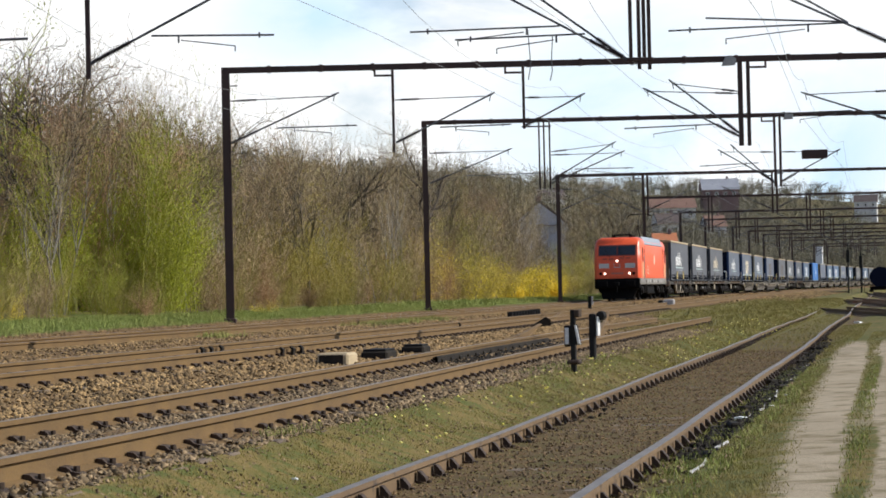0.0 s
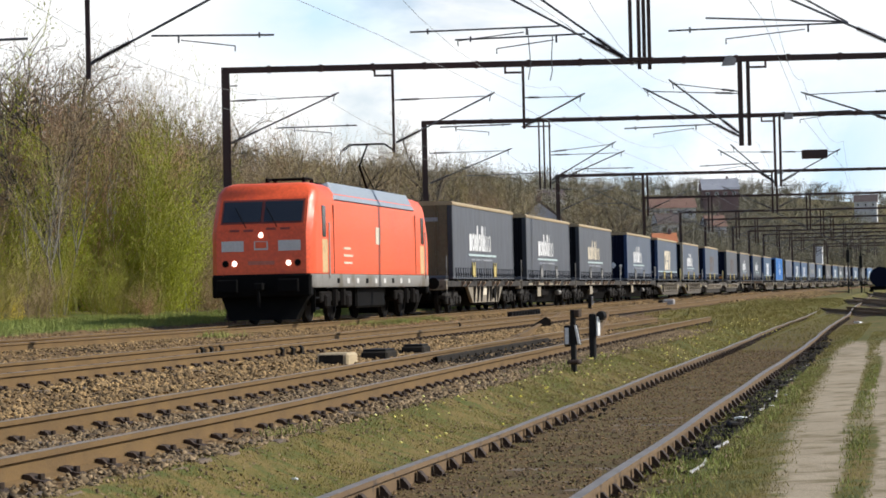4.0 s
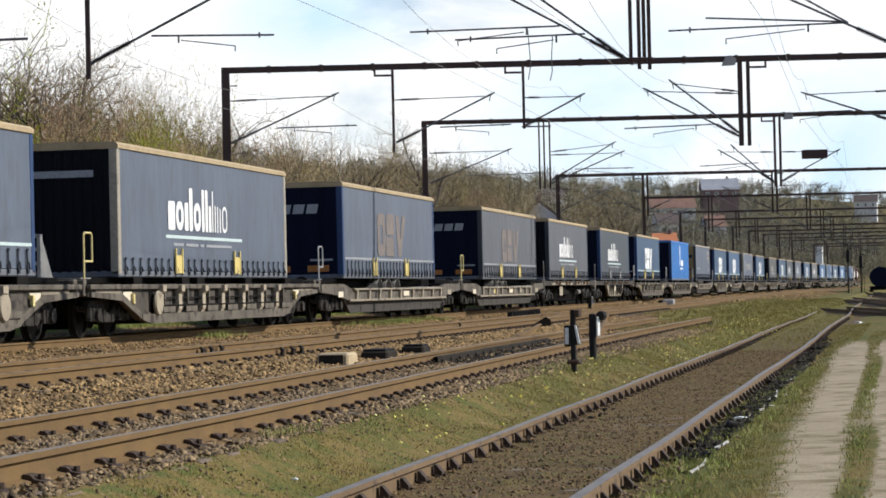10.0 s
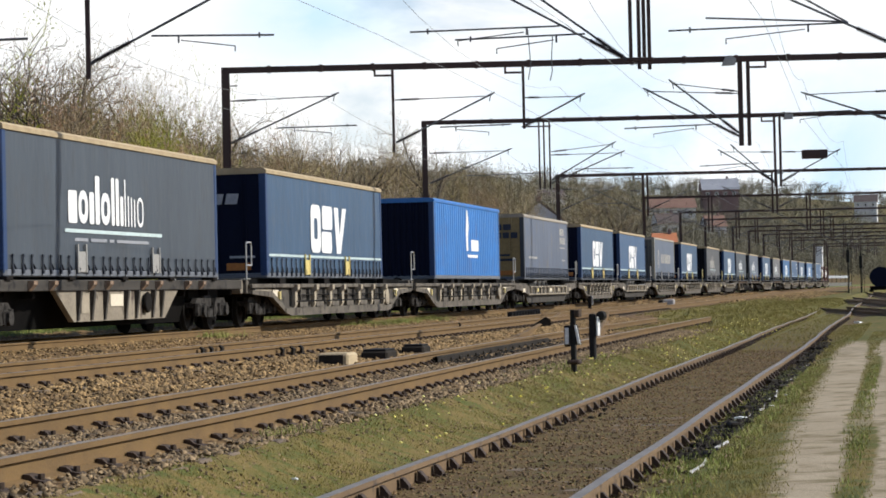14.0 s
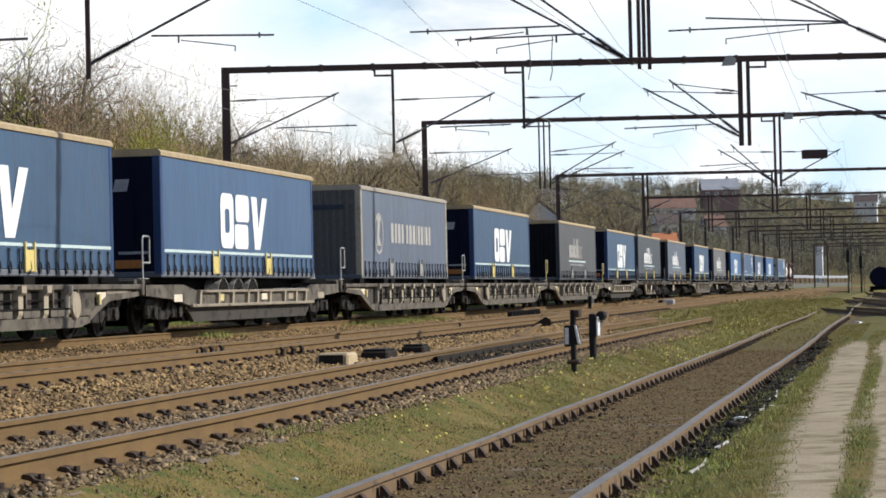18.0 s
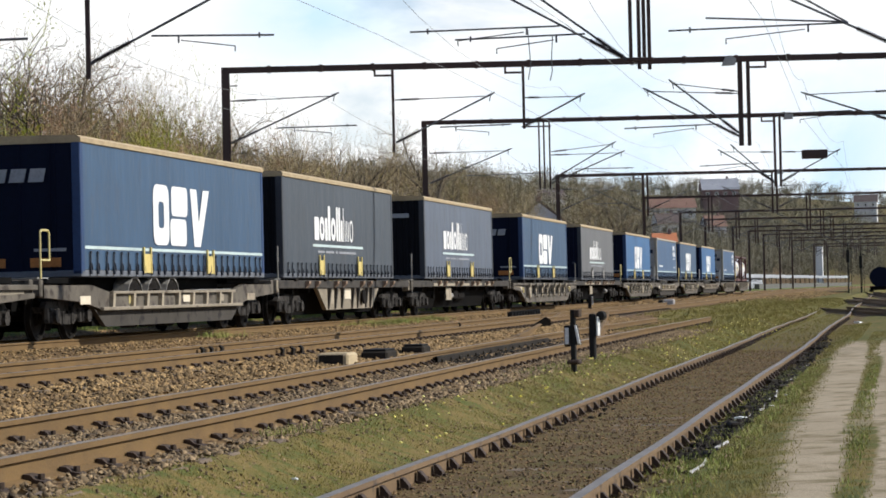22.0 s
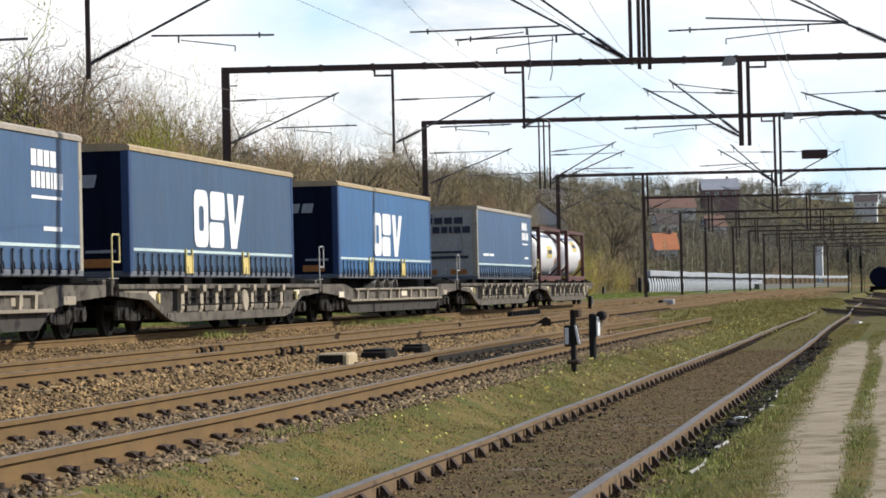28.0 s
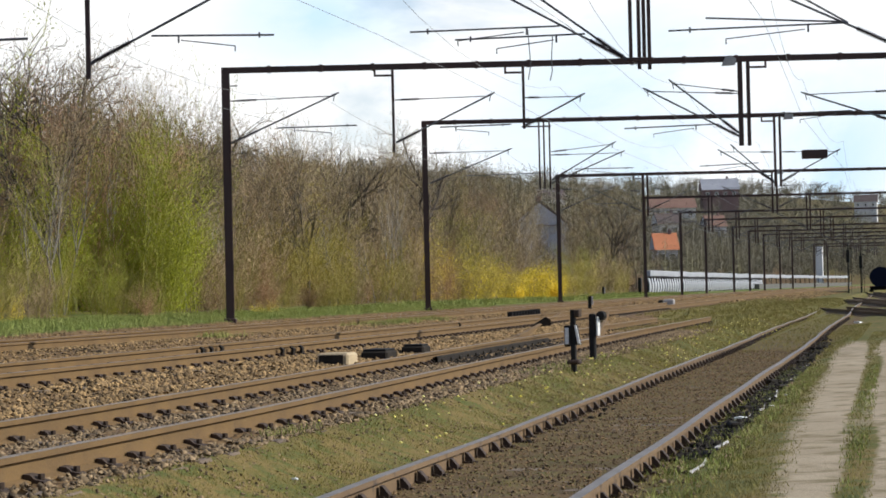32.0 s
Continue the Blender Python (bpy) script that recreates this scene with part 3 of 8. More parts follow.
RAIL_YELLOW = surface("yellow_handrail", (0.6, 0.5, 0.2), (0.5, 0.42, 0.2), 0.5, 3, 30, 0)

BL, BW, BH, DECK = 13.6, 2.51, 2.72, 1.20
HX, HY = BW / 2, BL / 2


def make_strap(h, hook):
    """A tension strap with its buckle and a slanting lever."""
    b = Build().prism([(-0.026, 0.0), (0.026, 0.0), (0.02, h), (-0.02, h)], 0, -0.004, 0.016)
    b.box(0.0, -0.04, -0.05, 0.03, 0.04, 0.03)
    b.prism([(0.01, h * 0.42), (0.05, h * 0.30), (hook, 0.05), (hook - 0.035, 0.02)], 0, 0.004, 0.034)
    b.box(-0.002, -0.032, h - 0.05, 0.026, 0.032, h)
    return b.mesh("strap", STRAP)


def make_tag(mat):
    b = Build().box(0, -0.2, 0.03, 0.02, 0.2, 0.42)
    b.box(-0.003, -0.27, 0.02, 0.03, -0.21, 0.56).box(-0.003, 0.21, 0.02, 0.03, 0.27, 0.56)
    return b.mesh("lifting_tag", mat)


STRAP_MES = {"short": make_strap(0.30, 0.14), "tall": make_strap(0.40, 0.08)}
TAG_MES = {"y": make_tag(TAG_YELLOW), "g": make_tag(TAG_GREY)}


def curtain_mesh(mat):
    """A tarpaulin side that bellies a little between its poles."""
    ny, nz_ = 26, 7
    vs, fs = [], []
    for j in range(nz_ + 1):
        for i in range(ny + 1):
            y = -HY + 0.16 + (BL - 0.32) * i / ny
            z = 0.14 + (BH - 0.275) * j / nz_
            belly = 0.013 * math.sin(math.pi * j / nz_) * (0.6 + 0.4 * math.sin(i * 1.9)) + 0.003 * math.sin(j * 2.1 + i * 0.7)
            vs.append((HX - 0.015 + belly, y, z))
    for j in range(nz_):
        for i in range(ny):
            a = j * (ny + 1) + i
            fs.append((a, a + 1, a + ny + 2, a + ny + 1))
    n = len(vs)
    vs += [(HX - 0.06, p[1], p[2]) for p in vs]
    fs += [tuple(n + q for q in f)[::-1] for f in fs]
    rim = [i for i in range(ny + 1)] + [j * (ny + 1) + ny for j in range(1, nz_ + 1)] + [nz_ * (ny + 1) + i for i in range(ny - 1, -1, -1)] + [j * (ny + 1) for j in range(nz_ - 1, 0, -1)]
    for a, c in zip(rim, rim[1:] + rim[:1]):
        fs.append((a, n + a, n + c, c))
    b = Build().add(vs, fs)
    return b.mesh("curtain", mat, smooth=True)


def ribbed_side(mat):
    """A container side of shallow upright corrugations."""
    pts, y = [(HX - 0.06, -HY + 0.16)], -HY + 0.16
    while y < HY - 0.5:
        pts += [(HX - 0.02, y), (HX - 0.02, y + 0.14), (HX + 0.004, y + 0.2), (HX + 0.004, y + 0.34)]
        y += 0.4
    pts += [(HX - 0.02, HY - 0.16), (HX - 0.06, HY - 0.16)]
    return Build().prism(pts, 2, 0.13, BH - 0.13).mesh("side_wall", mat)


def end_mesh(mat, ribbed):
    """An end wall; a ribbed one is a single corrugated sheet."""
    b = Build()
    if ribbed:
        pts = [(-HX + 0.1, 0.03), (HX - 0.1, 0.03), (HX - 0.1, -0.03)]
        for i in range(10, -1, -1):
            x = -HX + 0.22 + (BW - 0.44) * i / 10
            pts += [(x + 0.07, -0.03), (x + 0.04, -0.065), (x - 0.04, -0.065), (x - 0.07, -0.03)]
        b.prism(pts + [(-HX + 0.1, -0.03)], 2, 0.1, BH - 0.13)
    else:
        pts = [(-HX + 0.1, 0.03), (HX - 0.1, 0.03), (HX - 0.1, -0.03)]
        for x in (0.72, 0.62, 0.02, -0.02, -0.62, -0.72):
            pts += [(x + 0.024, -0.03), (x + 0.018, -0.058), (x - 0.018, -0.058), (x - 0.024, -0.03)]
        b.prism(pts + [(-HX + 0.1, -0.03)], 2, 0.1, BH - 0.13)
    return b.mesh("end_wall", mat)


def roof_mesh(mat):
    b = Build()
    pr = [(-HX, BH - 0.14), (-HX - 0.02, BH - 0.13), (-HX - 0.02, BH - 0.05), (-HX + 0.05, BH), (-0.4, BH + 0.015), (0.4, BH + 0.015), (HX - 0.05, BH), (HX + 0.02, BH - 0.05), (HX + 0.02, BH - 0.13), (HX, BH - 0.14)]
    b.prism(pr, 1, -HY, HY)
    return b.mesh("roof", mat)


_cache = {}


def once(key, make):
    if key not in _cache:
        _cache[key] = make()
    return _cache[key]


def bar(b, y0, y1, z0, z1, slant=0.0):
    """A plain printed shape on the side that faces +x."""
    x0, x1 = HX + 0.002, HX + 0.005
    b.add([(x0, y0, z0), (x0, y1, z0), (x0, y1 + slant, z1), (x0, y0 + slant, z1), (x1, y0, z0), (x1, y1, z0), (x1, y1 + slant, z1), (x1, y0 + slant, z1)],
          [(0, 3, 2, 1), (4, 5, 6, 7), (0, 1, 5, 4), (1, 2, 6, 5), (2, 3, 7, 6), (3, 0, 4, 7)])


def poly(b, pts, y0, z0, k=1.0):
    b.prism([(y0 + k * p[0], z0 + k * p[1]) for p in pts], 0, HX + 0.002, HX + 0.005)


def outline(b, y0, z0, w, h, c, stroke):
    """A rounded printed block; with a stroke it is hollow."""
    def corners(e):
        cc, q = max(0.01, c - e), []
        for cy, cz, a0 in ((y0 + w - c, z0 + c, -90), (y0 + w - c, z0 + h - c, 0), (y0 + c, z0 + h - c, 90), (y0 + c, z0 + c, 180)):
            for k in range(4):
                a = radians(a0 + 30 * k)
                q.append((cy + (cc if c > e else c - e) * math.cos(a), cz + (cc if c > e else c - e) * math.sin(a)))
        return q
    out = corners(0.0)
    if not stroke:
        b.prism(out, 0, HX + 0.002, HX + 0.005)
        return
    ins = corners(stroke) if c > stroke else [(y0 + stroke + (p[0] - y0) * (w - 2 * stroke) / w, z0 + stroke + (p[1] - z0) * (h - 2 * stroke) / h) for p in out]
    n = len(out)
    vs = [(HX + d, p[0], p[1]) for d in (0.002, 0.005) for p in out + ins]
    fs = []
    for i in range(n):
        j = (i + 1) % n
        fs += [(2 * n + i, 2 * n + j, 3 * n + j, 3 * n + i), (i, n + i, n + j, j), (i, j, 2 * n + j, 2 * n + i), (n + i, 3 * n + i, 3 * n + j, n + j)]
    b.add(vs, fs)


def word_marks(kind):
    """Plain shapes that stand for a printed name: a list of (mesh, ink name)."""
    b = Build()
    extra = []
    if kind == "bars":
        y = -3.4
        for w, h, ring in ((0.5, 0.62, 0), (0.56, 0.64, 1), (0.28, 0.62, 0), (0.26, 0.95, 0), (0.56, 0.64, 1), (0.2, 0.95, 0), (0.2, 0.95, 0), (0.2, 0.6, 0)):
            outline(b, y, 1.02, w, h, 0.26 if ring else 0.06, 0.17 if ring else 0)
            y += w + 0.08
        thin = Build()
        for w, h, c in ((0.075, 0.95, 0.02), (0.075, 0.62, 0.02), (0.075, 0.6, 0.02), (0.075, 0.56, 0.02), (0.42, 0.62, 0.2)):
            outline(thin, y, 1.02, w, h, c, 0.075 if w > 0.1 else 0)
            y += w + 0.13
        line = Build()
        bar(line, -3.6, 2.5, 0.84, 0.91)
        sub = Build()
        y = -3.05
        for w in (0.75, 0.95, 0.28, 2.1):
            bar(sub, y, y + w, 0.68, 0.74)
            y += w + 0.18
        extra = [(thin, "ink"), (line, "line"), (sub, "sub")]
    elif kind == "blocks":
        outline(b, -2.2, 0.68, 1.12, 1.28, 0.24, 0.36)
        outline(b, -1.0, 0.68, 1.2, 0.58, 0.14, 0)
        outline(b, -0.9, 1.32, 1.2, 0.64, 0.14, 0)
        poly(b, [(0.5, 0), (0.98, 0), (1.72, 1.27), (1.24, 1.27), (0.86, 0.5), (0.72, 1.27), (0.22, 1.27)], 0.3, 0.68)
    elif kind == "crest":
        outline(b, -5.0, 0.72, 1.25, 1.25, 0.6, 0.09)
        poly(b, [(0, 0), (0.16, 0.4), (0.42, 0.62), (-0.42, 0.62), (-0.16, 0.4), (-0.3, -0.3), (0.3, -0.3)], -4.38, 1.28)
        y = -2.6
        for w in (0.42, 0.36, 0.42, 0.36, 0, 0.34, 0.46, 0.44, 0.14, 0.36, 0.38, 0.14, 0.4, 0.36):
            if w:
                outline(b, y, 1.1, w * 0.9, 0.6, 0.05, 0)
            y += w + 0.13 if w else 0.25
    elif kind == "corner":
        for z, ws in ((2.02, (0.28, 0.28, 0.28, 0.3)), (1.62, (0.2, 0.2, 0.2, 0.2, 0.1, 0.2, 0.22))):
            y = 4.0
            for w in ws:
                bar(b, y, y + w, z, z + 0.3)
                y += w + 0.06
        bar(b, 4.0, 5.6, 1.42, 1.48)
        bar(b, -5.6, -4.3, 0.88, 0.97)
        bar(b, -4.2, -3.2, 0.88, 0.97)
        bar(b, 4.6, 5.6, 0.84, 0.92)
    elif kind == "figure":
        poly(b, [(0, 0), (0.35, 0.05), (0.3, 0.5), (0.5, 0.9), (0.3, 1.45), (0.1, 1.5), (0.0, 1.0), (-0.1, 0.6)], -0.6, 1.0)
        bar(b, 0.35, 1.9, 1.02, 1.42)
        bar(b, -0.4, 1.7, 0.78, 0.88)
    return b, extra


def end_marks(kind):
    b = Build()
    if kind == "blocks":
        for x in (-0.58, -0.19, 0.2):
            b.prism([(x, 1.84), (x + 0.31, 1.84), (x + 0.37, 2.1), (x + 0.06, 2.1)], 1, -0.078, -0.068)
        b.box(0.3, -0.078, 0.5, 0.95, -0.068, 0.56)
        b.box(-0.95, -0.078, 2.38, -0.55, -0.068, 2.41)
    elif kind == "owner":
        for z, x0, ws in ((2.06, -0.72, (0.3, 0.3, 0.3, 0.32)), (1.72, -0.98, (0.22, 0.2, 0.26, 0.22, 0.1, 0.26, 0.28))):
            x = x0
            for w in ws:
                b.box(x, -0.078, z, x + w, -0.068, z + 0.24)
                x += w + 0.07
        b.box(-0.6, -0.078, 0.98, 0.66, -0.068, 1.06)
        b.box(-0.9, -0.078, 0.78, 0.9, -0.068, 0.88)
        b.box(-0.7, -0.078, 2.36, -0.4, -0.068, 2.4)
    elif kind == "placard":
        b.prism([(0.45, 0.66), (0.62, 0.86), (0.45, 1.06), (0.28, 0.86)], 1, -0.078, -0.068)
        b.box(0.8, -0.078, 0.78, 0.95, -0.068, 0.88)
        b.box(-0.85, -0.078, 0.98, -0.3, -0.068, 1.06)
    elif kind == "small":
        b.box(-0.8, -0.078, 2.02, 0.75, -0.068, 2.16)
    return b


def swap_body(spec, m, label):
    """A curtain-sided swap body; spec names its colours and prints."""
    curt, rim, endm, ribbed, post, mark, ink, tagk, line, endk, endink = spec
    th = thing("swap_body", label, "swap body", m, group="swap bodies on the train")
    part("base_rail", once(("sill",), lambda: Build().cbox(-HX, -HY, 0, HX, HY, 0.13, 0.02).mesh("base_rail", SILL)), parent=th)
    part("roof", once(("roof", rim.name), lambda: roof_mesh(rim)), parent=th, label="flat tarpaulin roof with a pale rim")
    for turn in (0, 180):
        if mark == "figure":
            part("side_wall", once(("side", curt.name), lambda: ribbed_side(curt)), parent=th, label="corrugated steel side wall", m=pose(0, 0, 0, 0, 0, turn))
        else:
            part("curtain", once(("curt", curt.name), lambda: curtain_mesh(curt)), parent=th, m=pose(0, 0, 0, 0, 0, turn))
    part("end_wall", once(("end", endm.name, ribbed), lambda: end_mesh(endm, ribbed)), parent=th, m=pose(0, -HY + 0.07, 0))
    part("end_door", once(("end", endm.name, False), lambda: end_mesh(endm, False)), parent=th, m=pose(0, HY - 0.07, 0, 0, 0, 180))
    pm = once(("post", post.name), lambda: Build().cbox(-0.09, -0.09, 0.05, 0.09, 0.09, BH - 0.12, 0.015).mesh("corner_post", post))
    for x in (-HX + 0.09, HX - 0.09):
        for y in (-HY + 0.09, HY - 0.09):
            part("corner_post", pm, parent=th, m=pose(x, y, 0))
    rng = random.Random(label)
    boxy = mark == "figure"
    for i in range(0 if boxy else 27):
        y = -HY + 0.42 + i * 0.49 + rng.uniform(-0.05, 0.05)
        part("strap", STRAP_MES["short" if mark == "bars" else "tall"], parent=th, m=pose(HX + 0.012, y, 0.10, rng.uniform(-4, 4)))
    for y in () if boxy or mark == "corner" else (-2.75, 1.95):
        part("lifting_tag", TAG_MES[tagk], parent=th, m=pose(HX + 0.02, y, 0.06))
    if line:
        part("stripe", once(("stripe", line.name), lambda: (lambda b: (bar(b, -HY + 0.2, HY - 0.2, 0.54, 0.6), b)[1])(Build()).mesh("stripe", line)), parent=th)
    b, extra = word_marks(mark)
    for k, e in enumerate(b.pieces()):
        part("print", once(("mark", mark, ink.name, "m", k), lambda e=e: e.mesh("print", ink)), parent=th)
    for k, (e, role) in enumerate(extra):
        mt = curt if role == "gap" else ink if role == "ink" else INK_MINT if role == "line" and ink is not INK_FADED else INK_GREY if role == "sub" or ink is INK_FADED else ink
        for j, q in enumerate(e.pieces()):
            part("print", once(("mark", mark, k, mt.name, j), lambda q=q, mt=mt: q.mesh("print", mt)), parent=th)
    if endk:
        for k, e in enumerate(end_marks(endk).pieces()):
            part("end_print", once(("endmark", endk, endink.name, k), lambda e=e: e.mesh("end_print", endink)), parent=th, m=pose(0, -HY + 0.07, 0))
    if endk in ("owner", "blocks"):
        for x in (-0.9, 0.22):
            part("marker_plate", once(("plate",), lambda: Build().cbox(0, -0.08, 0.2, 0.62, -0.065, 0.38, 0.004).mesh("marker_plate", INK_ORANGE)), parent=th, m=pose(x, -HY + 0.07, 0))
    return th


LOW = -0.12
RUST_CLAMP = surface("rusty_twistlock", (0.20, 0.12, 0.07), (0.30, 0.24, 0.18), 0.85, 6, 40, 0.2, dirt=(0.03, 0.022, 0.018), dirt_at=0.55)
BARE_DULL = surface("scuffed_pale_steel", (0.25, 0.24, 0.22), (0.12, 0.112, 0.10), 0.6, 3, 30, 0.1, dirt=(0.07, 0.06, 0.05), dirt_at=0.55)
# Near black, mostly for fillers that stand in for shade under the wagons.
SHADE_BLACK = surface("shade_black_filler", (0.005, 0.005, 0.005), (0.009, 0.008, 0.007), 0.9, 2, 25, 0.2, spec=0.05)


BOGIE_GREY = surface("dusty_bogie_iron", (0.05, 0.045, 0.04), (0.02, 0.018, 0.016), 0.85, 4, 30, 0.3, dirt=(0.008, 0.007, 0.006), dirt_at=0.52, spec=0.15)


# wagons
def bogie_mesh():
    b = Build()
    for sx in (-1, 1):
        x = sx * 1.0
        b.prism([(-1.25, 0.62), (-1.1, 0.74), (-0.45, 0.74), (-0.3, 0.5), (0.3, 0.5), (0.45, 0.74), (1.1, 0.74), (1.25, 0.62), (1.15, 0.5), (0.6, 0.42), (0.35, 0.3), (-0.35, 0.3), (-0.6, 0.42), (-1.15, 0.5)], 0, x - 0.06, x + 0.06)
        for y in (-0.9, 0.9):
            b.cbox(min(x, x + sx * 0.14), y - 0.16, 0.32, max(x, x + sx * 0.14), y + 0.16, 0.6, 0.03)
            b.tube((x + sx * 0.1, y, 0.46), (x + sx * 0.2, y, 0.46), 0.13, n=12)
            for dy in (-0.27, 0.27):
                b.tube((x + sx * 0.06, y + dy, 0.34), (x + sx * 0.06, y + dy, 0.62), 0.075, n=8)
        b.tube((x + sx * 0.02, -0.25, 0.32), (x + sx * 0.02, -0.25, 0.55), 0.09, n=8).tube((x + sx * 0.02, 0.25, 0.32), (x + sx * 0.02, 0.25, 0.55), 0.09, n=8)
    b.cbox(-1.0, -0.28, 0.5, 1.0, 0.28, 0.8, 0.03)
    for y in (-1.2, 1.2):
        b.cbox(-1.0, y - 0.05, 0.52, 1.0, y + 0.05, 0.64, 0.01)
    return b.mesh("bogie", BOGIE_GREY)


def wheelset_mesh(r=0.46):
    b = Build()
    for sx in (-1, 1):
        pr = [(sx * 0.685, 0.16), (sx * 0.69, r + 0.03), (sx * 0.715, r + 0.03), (sx * 0.72, r), (sx * 0.81, r - 0.01), (sx * 0.815, r - 0.08), (sx * 0.76, r - 0.1), (sx * 0.77, 0.18), (sx * 0.83, 0.13)]
        b.lathe(pr, 0, 20)
    b.tube((-1.12, 0, 0), (1.12, 0, 0), 0.08, n=10)
    return b.mesh("wheelset", WHEEL, smooth=True)


BOGIE_ME, WHEELSET_ME = bogie_mesh(), wheelset_mesh()
WHEELS = []


def add_bogie(parent, y, me=None):
    bg = part("bogie", me or BOGIE_ME, parent=parent, m=pose(0, y, 0))
    for dy in (-0.9, 0.9):
        w = part("wheelset", WHEELSET_ME, parent=bg, m=pose(0, dy, 0.46))
        WHEELS.append((w, dy, 0.46))
    # Added black block closes the view through the bogie, in place of shade.
    part("brake_gear", once(("bogie_fill",), lambda: Build().cbox(-0.62, -0.42, 0.18, 0.62, 0.42, 0.6, 0.04).box(-0.55, -1.6, 0.5, 0.55, 1.6, 0.8).mesh("brake_gear", SHADE_BLACK)), parent=bg)
    return bg


def buffer_mesh():
    return Build().tube((0, 0, 1.05), (0, -0.34, 1.05), 0.09, n=10).tube((0, -0.34, 1.05), (0, -0.40, 1.05), 0.2, n=14).mesh("buffer", UNDER)


def add_buffers(w, y, turn=0):
    for x in (-0.87, 0.87):
        part("buffer", once(("buffer",), buffer_mesh), parent=w, m=pose(x, y, 0, 0, 0, turn))
    part("coupling", once(("coupling",), lambda: Build().cbox(-0.12, -0.3, 0.95, 0.12, 0.05, 1.12, 0.02).mesh("coupling", UNDER)), parent=w, m=pose(0, y, 0, 0, 0, turn))


def wagon(kind, length, m, label, seed):
    rng = random.Random(seed)
    th = thing("freight_wagon", label, "freight wagon", m, group="wagons of the train")
    h = length / 2
    steel = WAGON_TAN if kind == "F" else WAGON_GREY
    if kind == "P":
        lo = h - 3.55
        low = pose(0, 0, LOW)
        pad = once(("pad",), lambda: Build().cbox(-0.1, -0.28, 1.17 + LOW - 0.01, 0.1, 0.28, 1.2, 0.01).mesh("load_pad", UNDER))
        for y in (-6.3, -3.1, -1.9, 2.6, 6.2):
            for x in (-1.18, 1.18):
                part("load_pad", pad, parent=th, m=pose(x, y + rng.uniform(-0.5, 0.5), 0))
        # Added black slab fills the gap below the load as if in shade.
        part("load_beam", Build().box(-1.0, -h + 0.5, 1.08, 1.0, h - 0.5, 1.19), SHADE_BLACK, th)
        for sx in (-1, 1):
            x0, x1 = (sx * 1.30, sx * 1.18)
            b = Build()
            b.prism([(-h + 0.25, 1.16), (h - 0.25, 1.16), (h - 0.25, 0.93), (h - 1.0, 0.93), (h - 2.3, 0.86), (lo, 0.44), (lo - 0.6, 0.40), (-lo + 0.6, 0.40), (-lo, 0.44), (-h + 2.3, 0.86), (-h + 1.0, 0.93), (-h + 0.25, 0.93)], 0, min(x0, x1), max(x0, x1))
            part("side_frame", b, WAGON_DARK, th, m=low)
            t = Build().cbox(min(x0, x0 + sx * 0.09), -h + 0.2, 1.07, max(x0, x0 + sx * 0.09), h - 0.2, 1.17, 0.012)
            part("top_flange", t, steel, th, m=low)
            t = Build().prism([(-lo - 0.1, 0.44), (-lo + 0.5, 0.36), (lo - 0.5, 0.36), (lo + 0.1, 0.44), (lo + 0.1, 0.56), (-lo - 0.1, 0.56)], 0, min(x0, x0 + sx * 0.08), max(x0, x0 + sx * 0.08))
            part("bottom_flange", t, WAGON_GREY, th, m=low)
        rib = once(("rib",), lambda: Build().prism([(0, 0.56), (0.05, 0.54), (0.10, 0.64), (0.10, 0.96), (0.17, 1.02), (0.17, 1.15), (0, 1.15)], 1, -0.12, 0.12).mesh("bracket", RIB_CREAM))
        thin = once(("thinrib",), lambda: Build().prism([(0, 0.5), (0.05, 0.5), (0.09, 0.7), (0.09, 1.1), (0, 1.1)], 1, -0.03, 0.03).mesh("bracket", steel))
        ys = [-lo + 1.0 + k * (2 * lo - 2.0) / 6 for k in range(7)]
        for y in ys:
            part("bracket", rib, parent=th, m=pose(1.3, y + rng.uniform(-0.2, 0.2), LOW))
            part("bracket", thin, parent=th, m=pose(1.3, y + 0.45, LOW))
            part("bracket", rib, parent=th, m=pose(-1.3, y, LOW, 0, 0, 180))
        # Thin black plates stand in for the shade beside the brackets.
        slot = once(("slot",), lambda: Build().box(0.0, -0.16, 0.6, 0.006, 0.16, 1.04).mesh("slot", SHADE_BLACK))
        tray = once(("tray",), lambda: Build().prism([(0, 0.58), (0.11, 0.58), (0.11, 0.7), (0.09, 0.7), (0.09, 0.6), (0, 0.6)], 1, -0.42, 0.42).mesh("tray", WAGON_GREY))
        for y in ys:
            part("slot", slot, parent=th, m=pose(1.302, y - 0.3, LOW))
            part("tray", tray, parent=th, m=pose(1.3, y + 0.66, LOW))
        for sg in (-1, 1):
            part("end_plate", Build().cbox(1.302, sg * (h - 1.5) - 0.75, 0.90, 1.325, sg * (h - 1.5) + 0.75, 1.06, 0.006), WAGON_TAN, th, m=low)
            part("data_plate", Build().box(1.327, sg * (h - 2.6) - 0.28, 0.82, 1.335, sg * (h - 2.6) + 0.28, 1.02), INK_CREAM, th, m=low)
            part("lashing_hook", Build().prism([(1.30, 0.98), (1.40, 0.98), (1.40, 0.78), (1.36, 0.78), (1.36, 0.92), (1.30, 0.92)], 1, sg * (lo + 0.7) - 0.05, sg * (lo + 0.7) + 0.05), RAIL_YELLOW, th, m=low)
        b = Build().sweep([(1.39, -lo + 0.9, 0.72), (1.39, lo - 0.9, 0.72)], 0.022).tube((1.37, -lo + 0.9, 0.88), (1.37, lo - 0.9, 0.88), 0.018)
        part("brake_pipe", b, UNDER, th, m=low)
